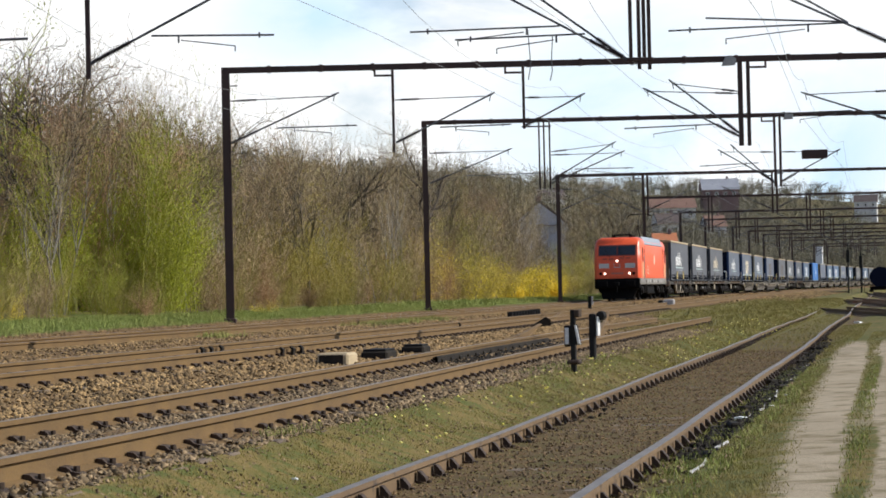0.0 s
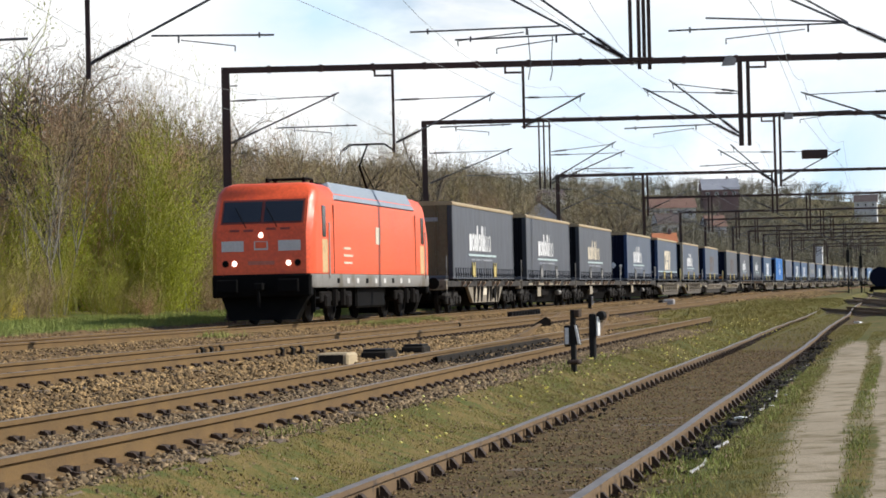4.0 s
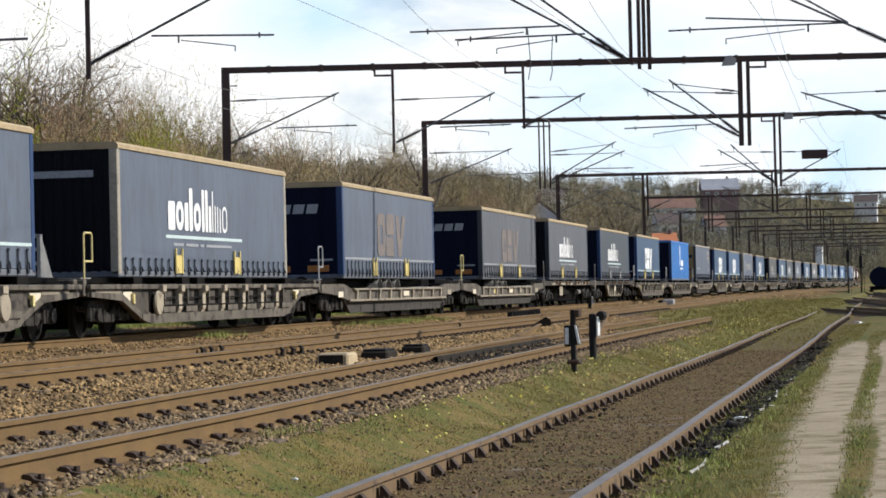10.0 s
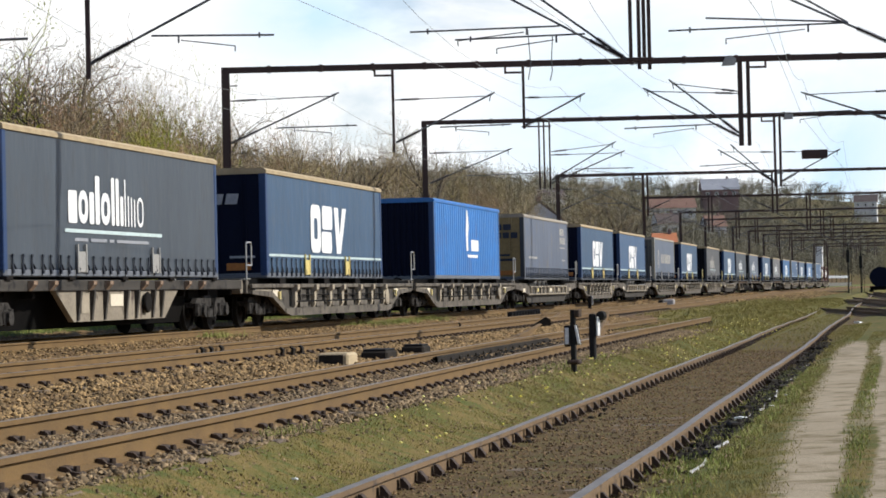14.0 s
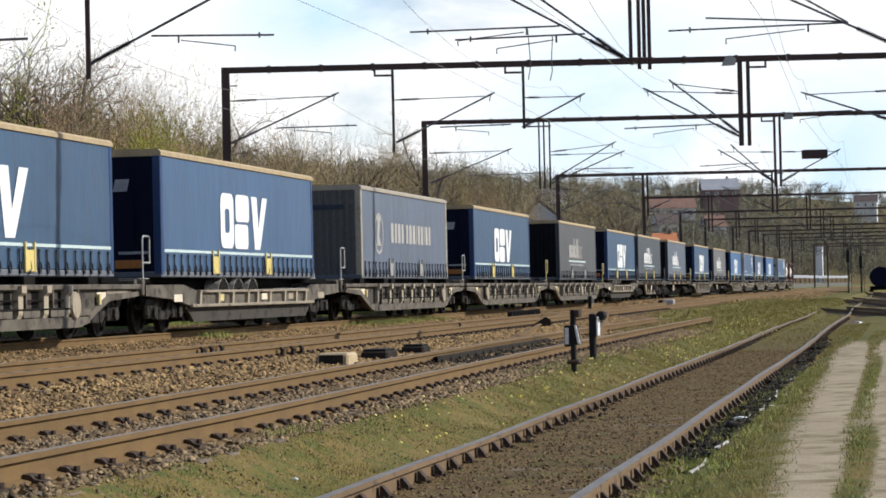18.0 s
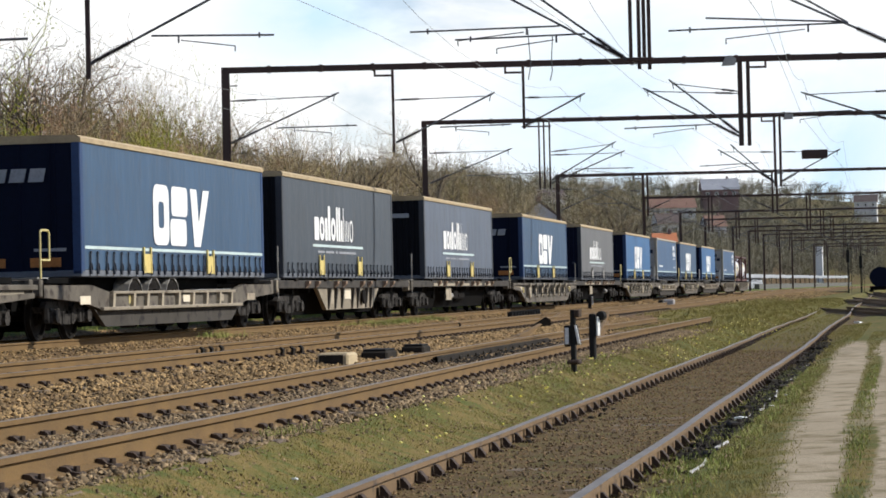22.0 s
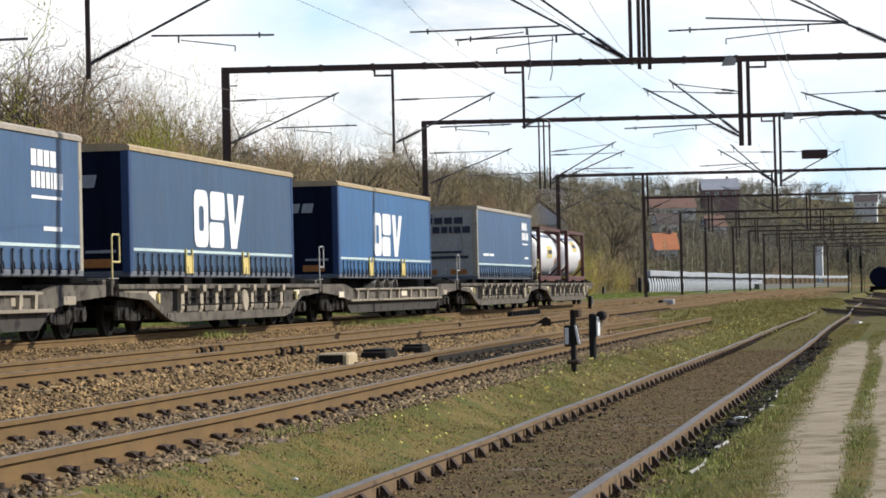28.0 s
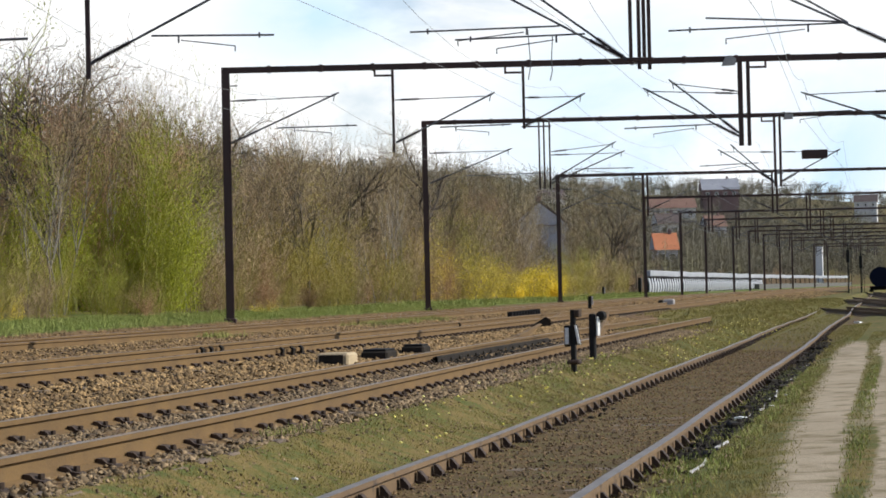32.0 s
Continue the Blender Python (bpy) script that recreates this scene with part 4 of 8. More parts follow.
        b = Build().box(-1.18, -lo + 0.2, 0.36, 1.18, lo - 0.2, 0.42).box(-1.18, -h + 0.3, 0.98, 1.18, -lo - 0.4, 1.1).box(-1.18, lo + 0.4, 0.98, 1.18, h - 0.3, 1.1)
        part("pocket_floor", b, UNDER, th, m=low)
        for sg in (-1, 1):
            g = Build()
            g.prism([(sg * (h - 0.3), 0.93), (sg * (h - 2.2), 0.84), (sg * (lo + 0.1), 0.46), (sg * (lo + 0.1), 0.6), (sg * (h - 2.2), 0.98), (sg * (h - 0.3), 1.02)], 0, 1.3, 1.36)
            part("swan_neck", g, steel, th, m=low)
        wy = rng.choice((-lo + 0.9, lo - 0.8, 0.8))
        b = Build().lathe([(1.36, 0.03), (1.36, 0.24), (1.40, 0.26), (1.44, 0.24), (1.44, 0.03)], 0, 18, (0, wy, 0.78))
        part("brake_wheel", b, RIB_CREAM, th, m=low)
        part("plate", Build().box(1.302, -h + 0.7, 0.96, 1.312, -h + 1.5, 1.08), TAG_GREY, th, m=low)
    elif kind == "W":
        lo = h - 3.4
        low = pose(0, 0, LOW)
        # Added black slabs and block close the well, standing in for its shade.
        for y0, y1 in ((-h + 0.5, -lo), (lo, h - 0.5)):
            part("load_beam", Build().box(-1.0, y0, 1.08, 1.0, y1, 1.19), SHADE_BLACK, th)
        part("trailer_chassis", Build().cbox(-0.8, -lo + 0.1, 0.62, 0.8, lo - 0.1, 1.19, 0.02), SHADE_BLACK, th)
        part("well_floor", Build().box(-1.12, -lo, 0.36, 1.12, lo, 0.5), SHADE_BLACK, th, m=low)
        for sx in (-1, 1):
            xa, xb = sorted((sx * 1.30, sx * 1.18))
            b = Build()
            top = [(-h + 0.25, 1.16), (-h + 2.9, 1.16), (-lo + 0.6, 1.02), (lo - 0.6, 1.02), (h - 2.9, 1.16), (h - 0.25, 1.16)]
            bot = [(h - 0.25, 0.93), (h - 1.0, 0.9), (h - 2.3, 0.84), (lo, 0.70), (-lo, 0.70), (-h + 2.3, 0.84), (-h + 1.0, 0.9), (-h + 0.25, 0.93)]
            b.prism(top + bot, 0, xa, xb)
            part("side_frame", b, WAGON_GREY, th, m=low)
            xa, xb = sorted((sx * 1.24, sx * 1.14))
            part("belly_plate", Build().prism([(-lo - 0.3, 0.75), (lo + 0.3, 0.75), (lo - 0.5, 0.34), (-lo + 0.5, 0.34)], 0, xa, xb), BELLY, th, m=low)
            xa, xb = sorted((sx * 1.30, sx * 1.38))
            part("top_flange", Build().cbox(xa, -lo + 0.6, 0.98, xb, lo - 0.6, 1.04, 0.01), WAGON_TAN, th, m=low)
            part("bottom_flange", Build().cbox(xa, -lo, 0.66, xb, lo, 0.73, 0.01), WAGON_TAN, th, m=low)
            tyre = once(("trailer_tyre",), lambda: Build().lathe([(-0.17, 0.2), (-0.17, 0.44), (-0.13, 0.5), (0.13, 0.5), (0.17, 0.44), (0.17, 0.3), (0.10, 0.27), (0.10, 0.05)], 0, 22).mesh("trailer_wheel", UNDER))
            guard = once(("mudguard",), lambda: Build().prism([(0.56 * math.cos(a), 0.56 * math.sin(a)) for a in (0.35, 0.8, 1.3, 1.85, 2.35, 2.8)] + [(0.53 * math.cos(a), 0.53 * math.sin(a)) for a in (2.8, 2.35, 1.85, 1.3, 0.8, 0.35)], 0, -0.17, 0.17).mesh("mudguard", BARE_DULL))
            for y in (-2.5, -1.2, 0.1):
                part("trailer_wheel", tyre, parent=th, m=pose(sx * 1.02, y, 0.66, 0, 0, 0 if sx > 0 else 180))
                part("mudguard", guard, parent=th, m=pose(sx * 1.02, y, 0.66))
        post = once(("wellpost",), lambda: Build().prism([(0, 0.72), (0.07, 0.72), (0.09, 0.99), (0, 0.99)], 1, -0.07, 0.07).mesh("bracket", RIB_CREAM))
        for k in range(9):
            part("bracket", post, parent=th, m=pose(1.3, -lo + 0.8 + k * (2 * lo - 1.6) / 8 + rng.uniform(-0.25, 0.25), LOW))
        for y, w, mat in ((-h + 2.5, 0.3, INK_CREAM), (h - 2.4, 0.35, RIB_CREAM), (0.9, 0.42, INK_CREAM), (-3.1, 0.2, RAIL_YELLOW), (3.4, 0.3, RIB_CREAM)):
            part("plate", Build().box(1.302, y - w, 0.79, 1.312, y + w, 0.95), mat, th, m=low)
        part("deck_sheet", Build().cbox(1.0, 1.6, 1.045, 1.32, lo - 0.8, 1.06, 0.004), BARE, th, "bright worn deck edge", m=low)
    else:
        for sx in (-1, 1):
            x0, x1 = sx * 1.28, sx * 1.12
            b = Build().cbox(min(x0, x1), -h + 0.25, 0.93, max(x0, x1), h - 0.25, 1.14, 0.015)
            part("side_sill", b, BELLY, th)
            if kind == "F":
                b = Build().prism([(-3.9, 0.93), (3.9, 0.93), (2.9, 0.34), (-2.9, 0.34)], 0, min(x0 - sx * 0.05, x1), max(x0 - sx * 0.05, x1))
                part("belly_plate", b, steel, th)
        if kind == "F":
            fin = once(("fin",), lambda: Build().prism([(0, 0.93), (0.1, 0.93), (0.1, 0.88), (0.03, 0.36), (0, 0.36)], 1, -0.05, 0.05).mesh("fin", BELLY))
            for y in (-2.7, -1.9, -1.1, 0.2, 0.9, 2.0, 2.6):
                part("fin", fin, parent=th, m=pose(1.23, y, 0))
            part("plate", Build().box(1.235, -0.75, 0.62, 1.25, 0.05, 0.86), INK_CREAM, th, "cream data plate")
            part("plate", Build().box(1.235, -2.5, 0.5, 1.25, -2.05, 0.85), RIB_CREAM, th)
            b = Build().lathe([(1.27, 0.02), (1.27, 0.2), (1.30, 0.22), (1.33, 0.2), (1.33, 0.02)], 0, 18, (0, 1.5, 0.68))
            part("brake_wheel", b, UNDER, th)
        else:
            part("plate", Build().box(1.14, -3.3, 0.48, 1.17, -2.3, 0.9), RIB_CREAM, th, "cream tool box plate")
            part("valve_box", Build().cbox(0.4, -1.2, 0.5, 1.05, -0.3, 0.8, 0.03), UNDER, th)
            part("air_tank", Build().tube((0.8, 0.2, 0.62), (0.8, 1.4, 0.62), 0.18, n=12), UNDER, th)
            part("brake_beam", Build().cbox(-0.9, -4.2, 0.55, 0.9, -4.0, 0.9, 0.02), UNDER, th)
        seat = once(("seat",), lambda: Build().cbox(-0.145, -0.16, 1.13, 0.145, 0.16, 1.2, 0.012).mesh("container_seat", UNDER))
        lug = once(("lug",), lambda: Build().prism([(0, 1.12), (0.12, 1.12), (0.12, 1.05), (0.02, 0.94), (0, 0.94)], 1, -0.1, 0.1).mesh("lug", RUST_CLAMP))
        for y in (-6.5, -3.2, 0.0, 3.2, 6.5):
            for x in (-1.19, 1.19):
                part("container_seat", seat, parent=th, m=pose(x, y, 0))
        for y in (-5.4, -4.3, -2.1, -1.1, 1.2, 2.2, 4.3, 5.4):
            part("lug", lug, parent=th, m=pose(1.281, y, 0))
        if kind == "S":
            pl = once(("sillplate",), lambda: Build().cbox(0, -0.85, 0.96, 0.02, 0.85, 1.05, 0.004).mesh("sill_plate", RIB_CREAM))
            for y in (-5.6, -3.1, -0.4, 2.2, 4.9):
                part("sill_plate", pl, parent=th, m=pose(1.281, y + rng.uniform(-0.3, 0.3), 0))
            part("tank_drum", Build().lathe([(-0.4, 0.03), (-0.37, 0.11), (0.37, 0.11), (0.4, 0.03)], 1, 14, (1.0, 4.3 if rng.random() < 0.5 else -1.9, 0.62)), BARE_DULL, th, "pale air reservoir")
        # Added black wedge blocks the view below the deck, standing in for shade.
        part("keel", Build().prism([(-0.9, 0.95), (0.9, 0.95), (0.7, 0.22), (-0.7, 0.22)], 1, -h + 3.5, h - 3.5), SHADE_BLACK, th)
        cross = once(("cross",), lambda: Build().cbox(-1.12, -0.07, 0.8, 1.12, 0.07, 1.1, 0.01).mesh("cross_member", UNDER))
        for y in [-h + 0.6 + k * (2 * h - 1.2) / 9 for k in range(10)]:
            part("cross_member", cross, parent=th, m=pose(0, y, 0))
        part("centre_sill", Build().cbox(-0.2, -h + 0.3, 0.55, 0.2, h - 0.3, 1.05, 0.02), UNDER, th)
    # ends
    for sg in (-1, 1):
        b = Build().cbox(-1.27, min(sg * (h - 0.3), sg * (h - 0.12)), 0.82, 1.27, max(sg * (h - 0.3), sg * (h - 0.12)), 1.15, 0.02)
        part("headstock", b, steel, th)
    for y in (-h + 1.0, h - 3.4):
        part("bolster", Build().box(-0.9, y, 0.72, 0.9, y + 2.4, 0.98), UNDER, th)
    add_bogie(th, -h + 2.15)
    add_bogie(th, h - 2.15)
    part("walkway", Build().box(-1.2, -h + 0.15, 1.165, 1.2, -h + 0.75, 1.185), BARE, th, "worn steel end platform")
    if kind in "PW" or rng.random() < 0.4:
        b = Build().sweep([(1.22, -h + 0.3, 1.16), (1.22, -h + 0.3, 2.0), (1.22, -h + 0.36, 2.05), (1.22, -h + 0.72, 2.05), (1.22, -h + 0.78, 2.0), (1.22, -h + 0.78, 1.5), (1.22, -h + 0.3, 1.5)], 0.022)
        part("handrail", b, RAIL_YELLOW if rng.random() < 0.5 else BARE, th)
    else:
        part("shunter_handle", Build().tube((1.2, -h + 0.5, 0.7), (1.2, -h + 0.5, 1.6), 0.018).tube((1.2, -h + 0.5, 1.6), (1.2, -h + 0.5, 2.0), 0.026), BARE_DULL, th)
    if kind == "P" and rng.random() < 0.45:
        b = Build()
        for x in (-0.7, 0.2):
            b.cbox(x, -h + 0.5, 1.16, x + 0.08, -h + 0.62, 2.05, 0.01)
        for z in (1.45, 1.72, 1.98):
            b.cbox(-0.7, -h + 0.5, z, 0.28, -h + 0.6, z + 0.07, 0.01)
        b.prism([(-h + 0.6, 1.16), (-h + 1.2, 1.16), (-h + 0.6, 1.95)], 0, 0.2, 0.28)
        part("hitch_stand", b, BARE, th, "pale steel trailer hitch stand")
    return th


def tank_container(m, length, label, mark_z):
    th = thing("tank_container", label, "tank container", m, group="tank containers")
    hl, hw, hh = length / 2, 1.17, 2.4
    fr = surface("tank_frame_red", (0.10, 0.035, 0.03), (0.07, 0.026, 0.023), 0.6, 2, 30, 0.1, dirt=(0.06, 0.035, 0.03), dirt_at=0.6) if "tf" not in _cache else _cache["tf"]
    _cache["tf"] = fr
    tw = _cache.get("tw") or surface("tank_white", (0.74, 0.74, 0.75), (0.64, 0.64, 0.65), 0.35, 0.6, 12, 0.03, dirt=(0.34, 0.31, 0.28), dirt_at=0.66)
    _cache["tw"] = tw
    for y in (-hl, hl - 0.16):
        for x in (-hw, hw - 0.16):
            part("corner_post", Build().cbox(x, y, 0, x + 0.16, y + 0.16, hh, 0.015), fr, th)
        part("end_beam", Build().cbox(-hw + 0.16, y + 0.01, 0.0, hw - 0.16, y + 0.15, 0.18, 0.01), fr, th)
        part("end_beam", Build().cbox(-hw + 0.16, y + 0.01, hh - 0.14, hw - 0.16, y + 0.15, hh, 0.01), fr, th)
        for x0 in (-1, 1):
            part("brace", Build().tube((x0 * 1.1, y + 0.08, 0.75), (x0 * 0.45, y + 0.08, 0.1), 0.05, n=6), fr, th)
            part("brace", Build().tube((x0 * 1.1, y + 0.08, hh - 0.7), (x0 * 0.5, y + 0.08, hh - 0.08), 0.05, n=6), fr, th)
    for x in (-hw, hw - 0.14):
        part("side_rail", Build().cbox(x, -hl + 0.16, 0.02, x + 0.14, hl - 0.16, 0.26, 0.01), fr, th)
        part("side_rail", Build().cbox(x, -hl + 0.16, hh - 0.13, x + 0.14, hl - 0.16, hh, 0.01), fr, th)
    R, cz = 1.06, 1.28
    pr = [(-hl + 0.12, 0.05)] + [(-hl + 0.12 + 0.42 * (1 - math.cos(a)), R * math.sin(a)) for a in [i * 0.157 for i in range(1, 11)]]
    pr += [(hl - 0.12 - 0.42 * (1 - math.cos(a)), R * math.sin(a)) for a in [i * 0.157 for i in range(10, 0, -1)]] + [(hl - 0.12, 0.05)]
    part("tank_shell", Build().lathe(pr, 1, 40, (0, 0, cz)).mesh("tank_shell", tw, smooth=True), parent=th)
    for y in (-hl + 0.75,):
        part("hoop", Build().lathe([(y - 0.03, R), (y - 0.03, R + 0.02), (y + 0.03, R + 0.02), (y + 0.03, R)], 1, 40, (0, 0, cz)), POST_DARK, th)
    part("catwalk", Build().cbox(-0.5, -hl + 0.2, hh - 0.06, 0.5, hl - 0.2, hh - 0.02, 0.01), BARE, th)
    part("manhole", Build().lathe([(cz + R - 0.05, 0.25), (cz + R + 0.05, 0.25), (cz + R + 0.06, 0.2), (cz + R + 0.09, 0.05)], 2, 16), BARE, th)

    def patch(y0, y1, a0, a1, mat, name, lift):
        vs, fs = [], []
        for i in range(9):
            a = a0 + (a1 - a0) * i / 8
            for y in (y0, y1):
                for r in (R + lift, R + lift + 0.006):
                    vs.append((r * math.cos(a), y, cz + r * math.sin(a)))
        for i in range(8):
            k = i * 4
            fs += [(k, k + 4, k + 6, k + 2), (k + 1, k + 3, k + 7, k + 5)]
        part(name, Build().add(vs, fs), mat, th)
    patch(-0.35, 1.15, mark_z, mark_z + 0.5, TAG_YELLOW, "sign_panel", 0.006)
    patch(-0.1, 1.0, mark_z + 0.17, mark_z + 0.33, INK_DARK, "sign_print", 0.016)
    patch(hl - 1.0, hl - 0.65, -0.45, -0.2, INK_ORANGE, "hazard_plate", 0.006)
    part("valve_box", Build().cbox(-0.3, -hl + 0.02, 0.35, 0.3, -hl + 0.25, 0.8, 0.03), LAMP_GREY, th)
    return th


N, F_, DK = "bars", "F", END_SHADE
SPECS = {
    "grey": (CURT_GREY, RIM_BEIGE, END_SHADE, True, POST_DARK, "bars", INK_WHITE, "y", None, "", INK_GREY),
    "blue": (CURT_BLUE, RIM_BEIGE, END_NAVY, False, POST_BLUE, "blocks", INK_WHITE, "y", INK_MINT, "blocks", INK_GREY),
    "owner": (CURT_TAUPE, RIM_GREY, END_OCHRE, False, POST_DARK, "corner", INK_WHITE, "g", INK_GREY, "owner", INK_DARK),
}


def spec(base, **kw):
    names = ("curt", "rim", "end", "ribbed", "post", "mark", "ink", "tag", "line", "endk", "endink")
    d = dict(zip(names, SPECS[base]))
    d.update(kw)
    return tuple(d[n] for n in names)


GL, BLb, OW = "grey", "blue", "owner"
# front of each load along the train, its wagon, colours and words
CONSIST = [
    (111.1, "F", spec(GL, end=END_TAN, ribbed=False, endk="small", endink=INK_GREY), "grey curtain-sided swap body with white print, dusty tan front"),
    (128.2, "S", spec(GL, tag="g"), "grey curtain-sided swap body with dark ribbed front"),
    (145.3, "S", spec(GL, ink=INK_CREAM, tag="g"), "dull grey curtain-sided swap body with cream print"),
    (166.4, "S", spec(GL, curt=CURT_SLATE, end=END_NAVY, post=POST_BLUE, tag="g", endk="placard", endink=INK_WHITE), "slate grey swap body with blue posts and a navy ribbed front"),
    (184.2, "P", spec(BLb, curt=CURT_SLATE, ink=INK_CREAM), "slate blue curtain-sided swap body with bold cream blocks"),
    (202.6, "P", spec(GL, post=POST_WHITE, curt=CURT_SLATE, endk="small"), "slate grey swap body with white print, pale torn post"),
    (222.6, "W", spec(BLb, curt=CURT_SLATE, ink=INK_FADED, line=INK_GREY), "faded slate blue swap body with worn brown blocks"),
    (245.8, "W", spec(BLb, curt=CURT_GREY, post=POST_DARK, ink=INK_FADED, line=INK_GREY), "faded grey swap body with worn brown blocks, navy front"),
    (263.4, "S", spec(GL, curt=CURT_GREY), "grey curtain-sided swap body with white print and yellow tags"),
    (282.3, "F", spec(GL, curt=CURT_STEEL, post=POST_BLUE, end=END_NAVY, tag="g"), "grey swap body with blue posts, white print"),
    (300.3, "P", spec(BLb), "blue curtain-sided swap body with bold white blocks on the side"),
    (322.3, "P", spec(BLb, curt=CURT_BRIGHT, ribbed=True, mark="figure", line=None, endk="", rim=CURT_BRIGHT), "bright blue corrugated container with a white emblem on its side"),
    (342.2, "W", spec(OW, curt=CURT_LILAC, line=None, ink=INK_PALE), "dusty lilac-grey swap body with an ochre lettered end door"),
    (360.6, "P", spec(BLb, curt=CURT_BLUE), "blue curtain-sided swap body with white blocks and a dark front"),
    (377.4, "W", spec(BLb, curt=CURT_DENIM), "greyish blue swap body with white blocks and yellow tags"),
    (396.9, "P", spec(GL, curt=CURT_MIST, rim=RIM_GREY, end=END_GREY, post=POST_WHITE, mark="crest", ink=INK_PALE, tag="g", endk="small", endink=INK_DARK), "faded blue swap body with pale crest and ribbed grey front"),
    (415.9, "P", spec(BLb), "blue swap body with white blocks on its side"),
    (438.7, "P", spec(GL, ink=INK_PALE, tag="g", curt=CURT_TAUPE), "taupe grey swap body with small pale print"),
    (457.4, "W", spec(BLb), "blue curtain-sided swap body with large white blocks"),
    (472.9, "F", spec(GL, curt=CURT_STEEL), "grey swap body with white print and dark posts"),
    (491.6, "S", spec(GL, curt=CURT_SLATE, endk="small"), "slate grey curtain-sided swap body with white print, dark front"),
    (512.8, "P", spec(BLb), "deep blue swap body with white blocks and a navy front"),
    (531.6, "S", spec(GL, curt=CURT_ASH, end=END_NAVY, tag="g", endk="placard", endink=INK_DARK), "ash grey swap body with white print, dark glossy ribbed front"),
    (551.5, "P", spec(BLb, curt=CURT_SKY), "clear blue swap body with white blocks"),
    (569.5, "W", spec(OW, curt=CURT_DENIM, end=END_WHITE, post=POST_WHITE, line=INK_MINT), "denim blue swap body with white print near its rear corner"),
    (586.0, "P", spec(BLb, curt=CURT_BLUE, ink=INK_WHITE), "blue swap body with white blocks and yellow tags"),
    (604.7, "W", spec(BLb, curt=CURT_SKY), "sky blue swap body with white blocks on its side"),
    (627.4, "P", spec(OW, curt=CURT_DENIM, end=END_WHITE, post=POST_WHITE, line=INK_MINT), "denim blue swap body with a dirty white lettered end door"),
]
WORDS = {"P": "low dusty grey pocket wagon with pale brackets", "F": "tan container wagon with a deep ribbed belly frame", "S": "dark skeletal container wagon with open underframe", "W": "dusty tan well wagon with trailer wheels showing in its pocket"}
MOVING = []


def build_train():
    fronts = [c[0] for c in CONSIST] + [643.1]
    for i, (s, kind, sp, label) in enumerate(CONSIST):
        body = swap_body(sp, pose(0, 0, DECK), label)
        MOVING.append((body, s + HY, DECK))
        lo = s - 1.55 if i == 0 else (fronts[i - 1] + BL + s) / 2
        hi = (s + BL + fronts[i + 1]) / 2
        w = wagon(kind, hi - lo - 0.12, None, WORDS[kind], i)
        MOVING.append((w, (lo + hi) / 2, 0.0))
        if i == 0 or (lo - fronts[i - 1] - BL) > 3.0:
            add_buffers(w, -(hi - lo) / 2 + 0.2)
    for s, ln, mz in ((643.95, 6.5, -0.2), (652.95, 6.0, 0.15)):
        MOVING.append((tank_container(None, ln, "white tank container in a red-brown frame with yellow panel", mz), s + ln / 2, DECK - 0.09))
    w = wagon("P", 18.8, None, "last pocket wagon carrying two tank containers", 77)
    add_buffers(w, 9.2, 180)
    MOVING.append((w, 651.6, 0.0))


build_train()

# ---------- locomotive ----------
LOCO_RED = paint("locomotive_red", (0.86, 0.115, 0.036), (0.80, 0.10, 0.033), 0.38, dirt=(0.66, 0.085, 0.04))
LOCO_SKIRT = paint("locomotive_grey_skirt", (0.27, 0.26, 0.24), dirt=(0.16, 0.14, 0.11), at=0.55)
LOCO_ROOF = paint("locomotive_roof_grey", (0.27, 0.31, 0.35), dirt=(0.18, 0.2, 0.22))
# Sun glare on the cab side, painted as a beige colour.
CAB_GLARE = paint("cab_door_glare", (0.66, 0.44, 0.22))
BLACK = surface("black_running_gear", (0.004, 0.004, 0.004), (0.007, 0.0065, 0.006), 0.8, 3, 30, 0.1, spec=0.08)
LOCO_SEAL = paint("screen_surround_maroon", (0.22, 0.045, 0.03))
LOCO_NUMBER = paint("faded_number_strip", (0.55, 0.16, 0.11))
GLASS = surface("dark_cab_glass", (0.015, 0.018, 0.022), (0.012, 0.014, 0.018), 0.06, 3, 30, 0, spec=0.8)
PALE = surface("pale_panel", (0.62, 0.60, 0.57), (0.55, 0.53, 0.5), 0.5, 3, 30, 0)
HEADLIGHT = glow("headlight", (1.0, 0.9, 0.75), 2.5)


def loco_layers(zs, mat, name):
    """Body shell between levels: half width, front and rear set-back at each level."""
    b = Build()
    n = 12
    for z, w, back in zs:
        wf, yf = w - 0.2, 9.3 - back
        w1 = w - 0.045
        b.v += [(-wf, -yf, z), (wf, -yf, z), (w1, -yf + 0.16, z), (w, -yf + 0.5, z), (w, yf - 0.5, z), (w1, yf - 0.16, z), (wf, yf, z), (-wf, yf, z), (-w1, yf - 0.16, z), (-w, yf - 0.5, z), (-w, -yf + 0.5, z), (-w1, -yf + 0.16, z)]
    for k in range(len(zs) - 1):
        for i in range(n):
            b.f.append((k * n + i, k * n + (i + 1) % n, (k + 1) * n + (i + 1) % n, (k + 1) * n + i))
            b.mi.append(0)
    b.f += [tuple(range(n))[::-1], tuple(range((len(zs) - 1) * n, len(zs) * n))]
    b.mi += [0, 0]
    return b.mesh(name, mat, smooth=True)


def front_y(z):
    return -9.3 + max(0, z - 2.4) * 0.59


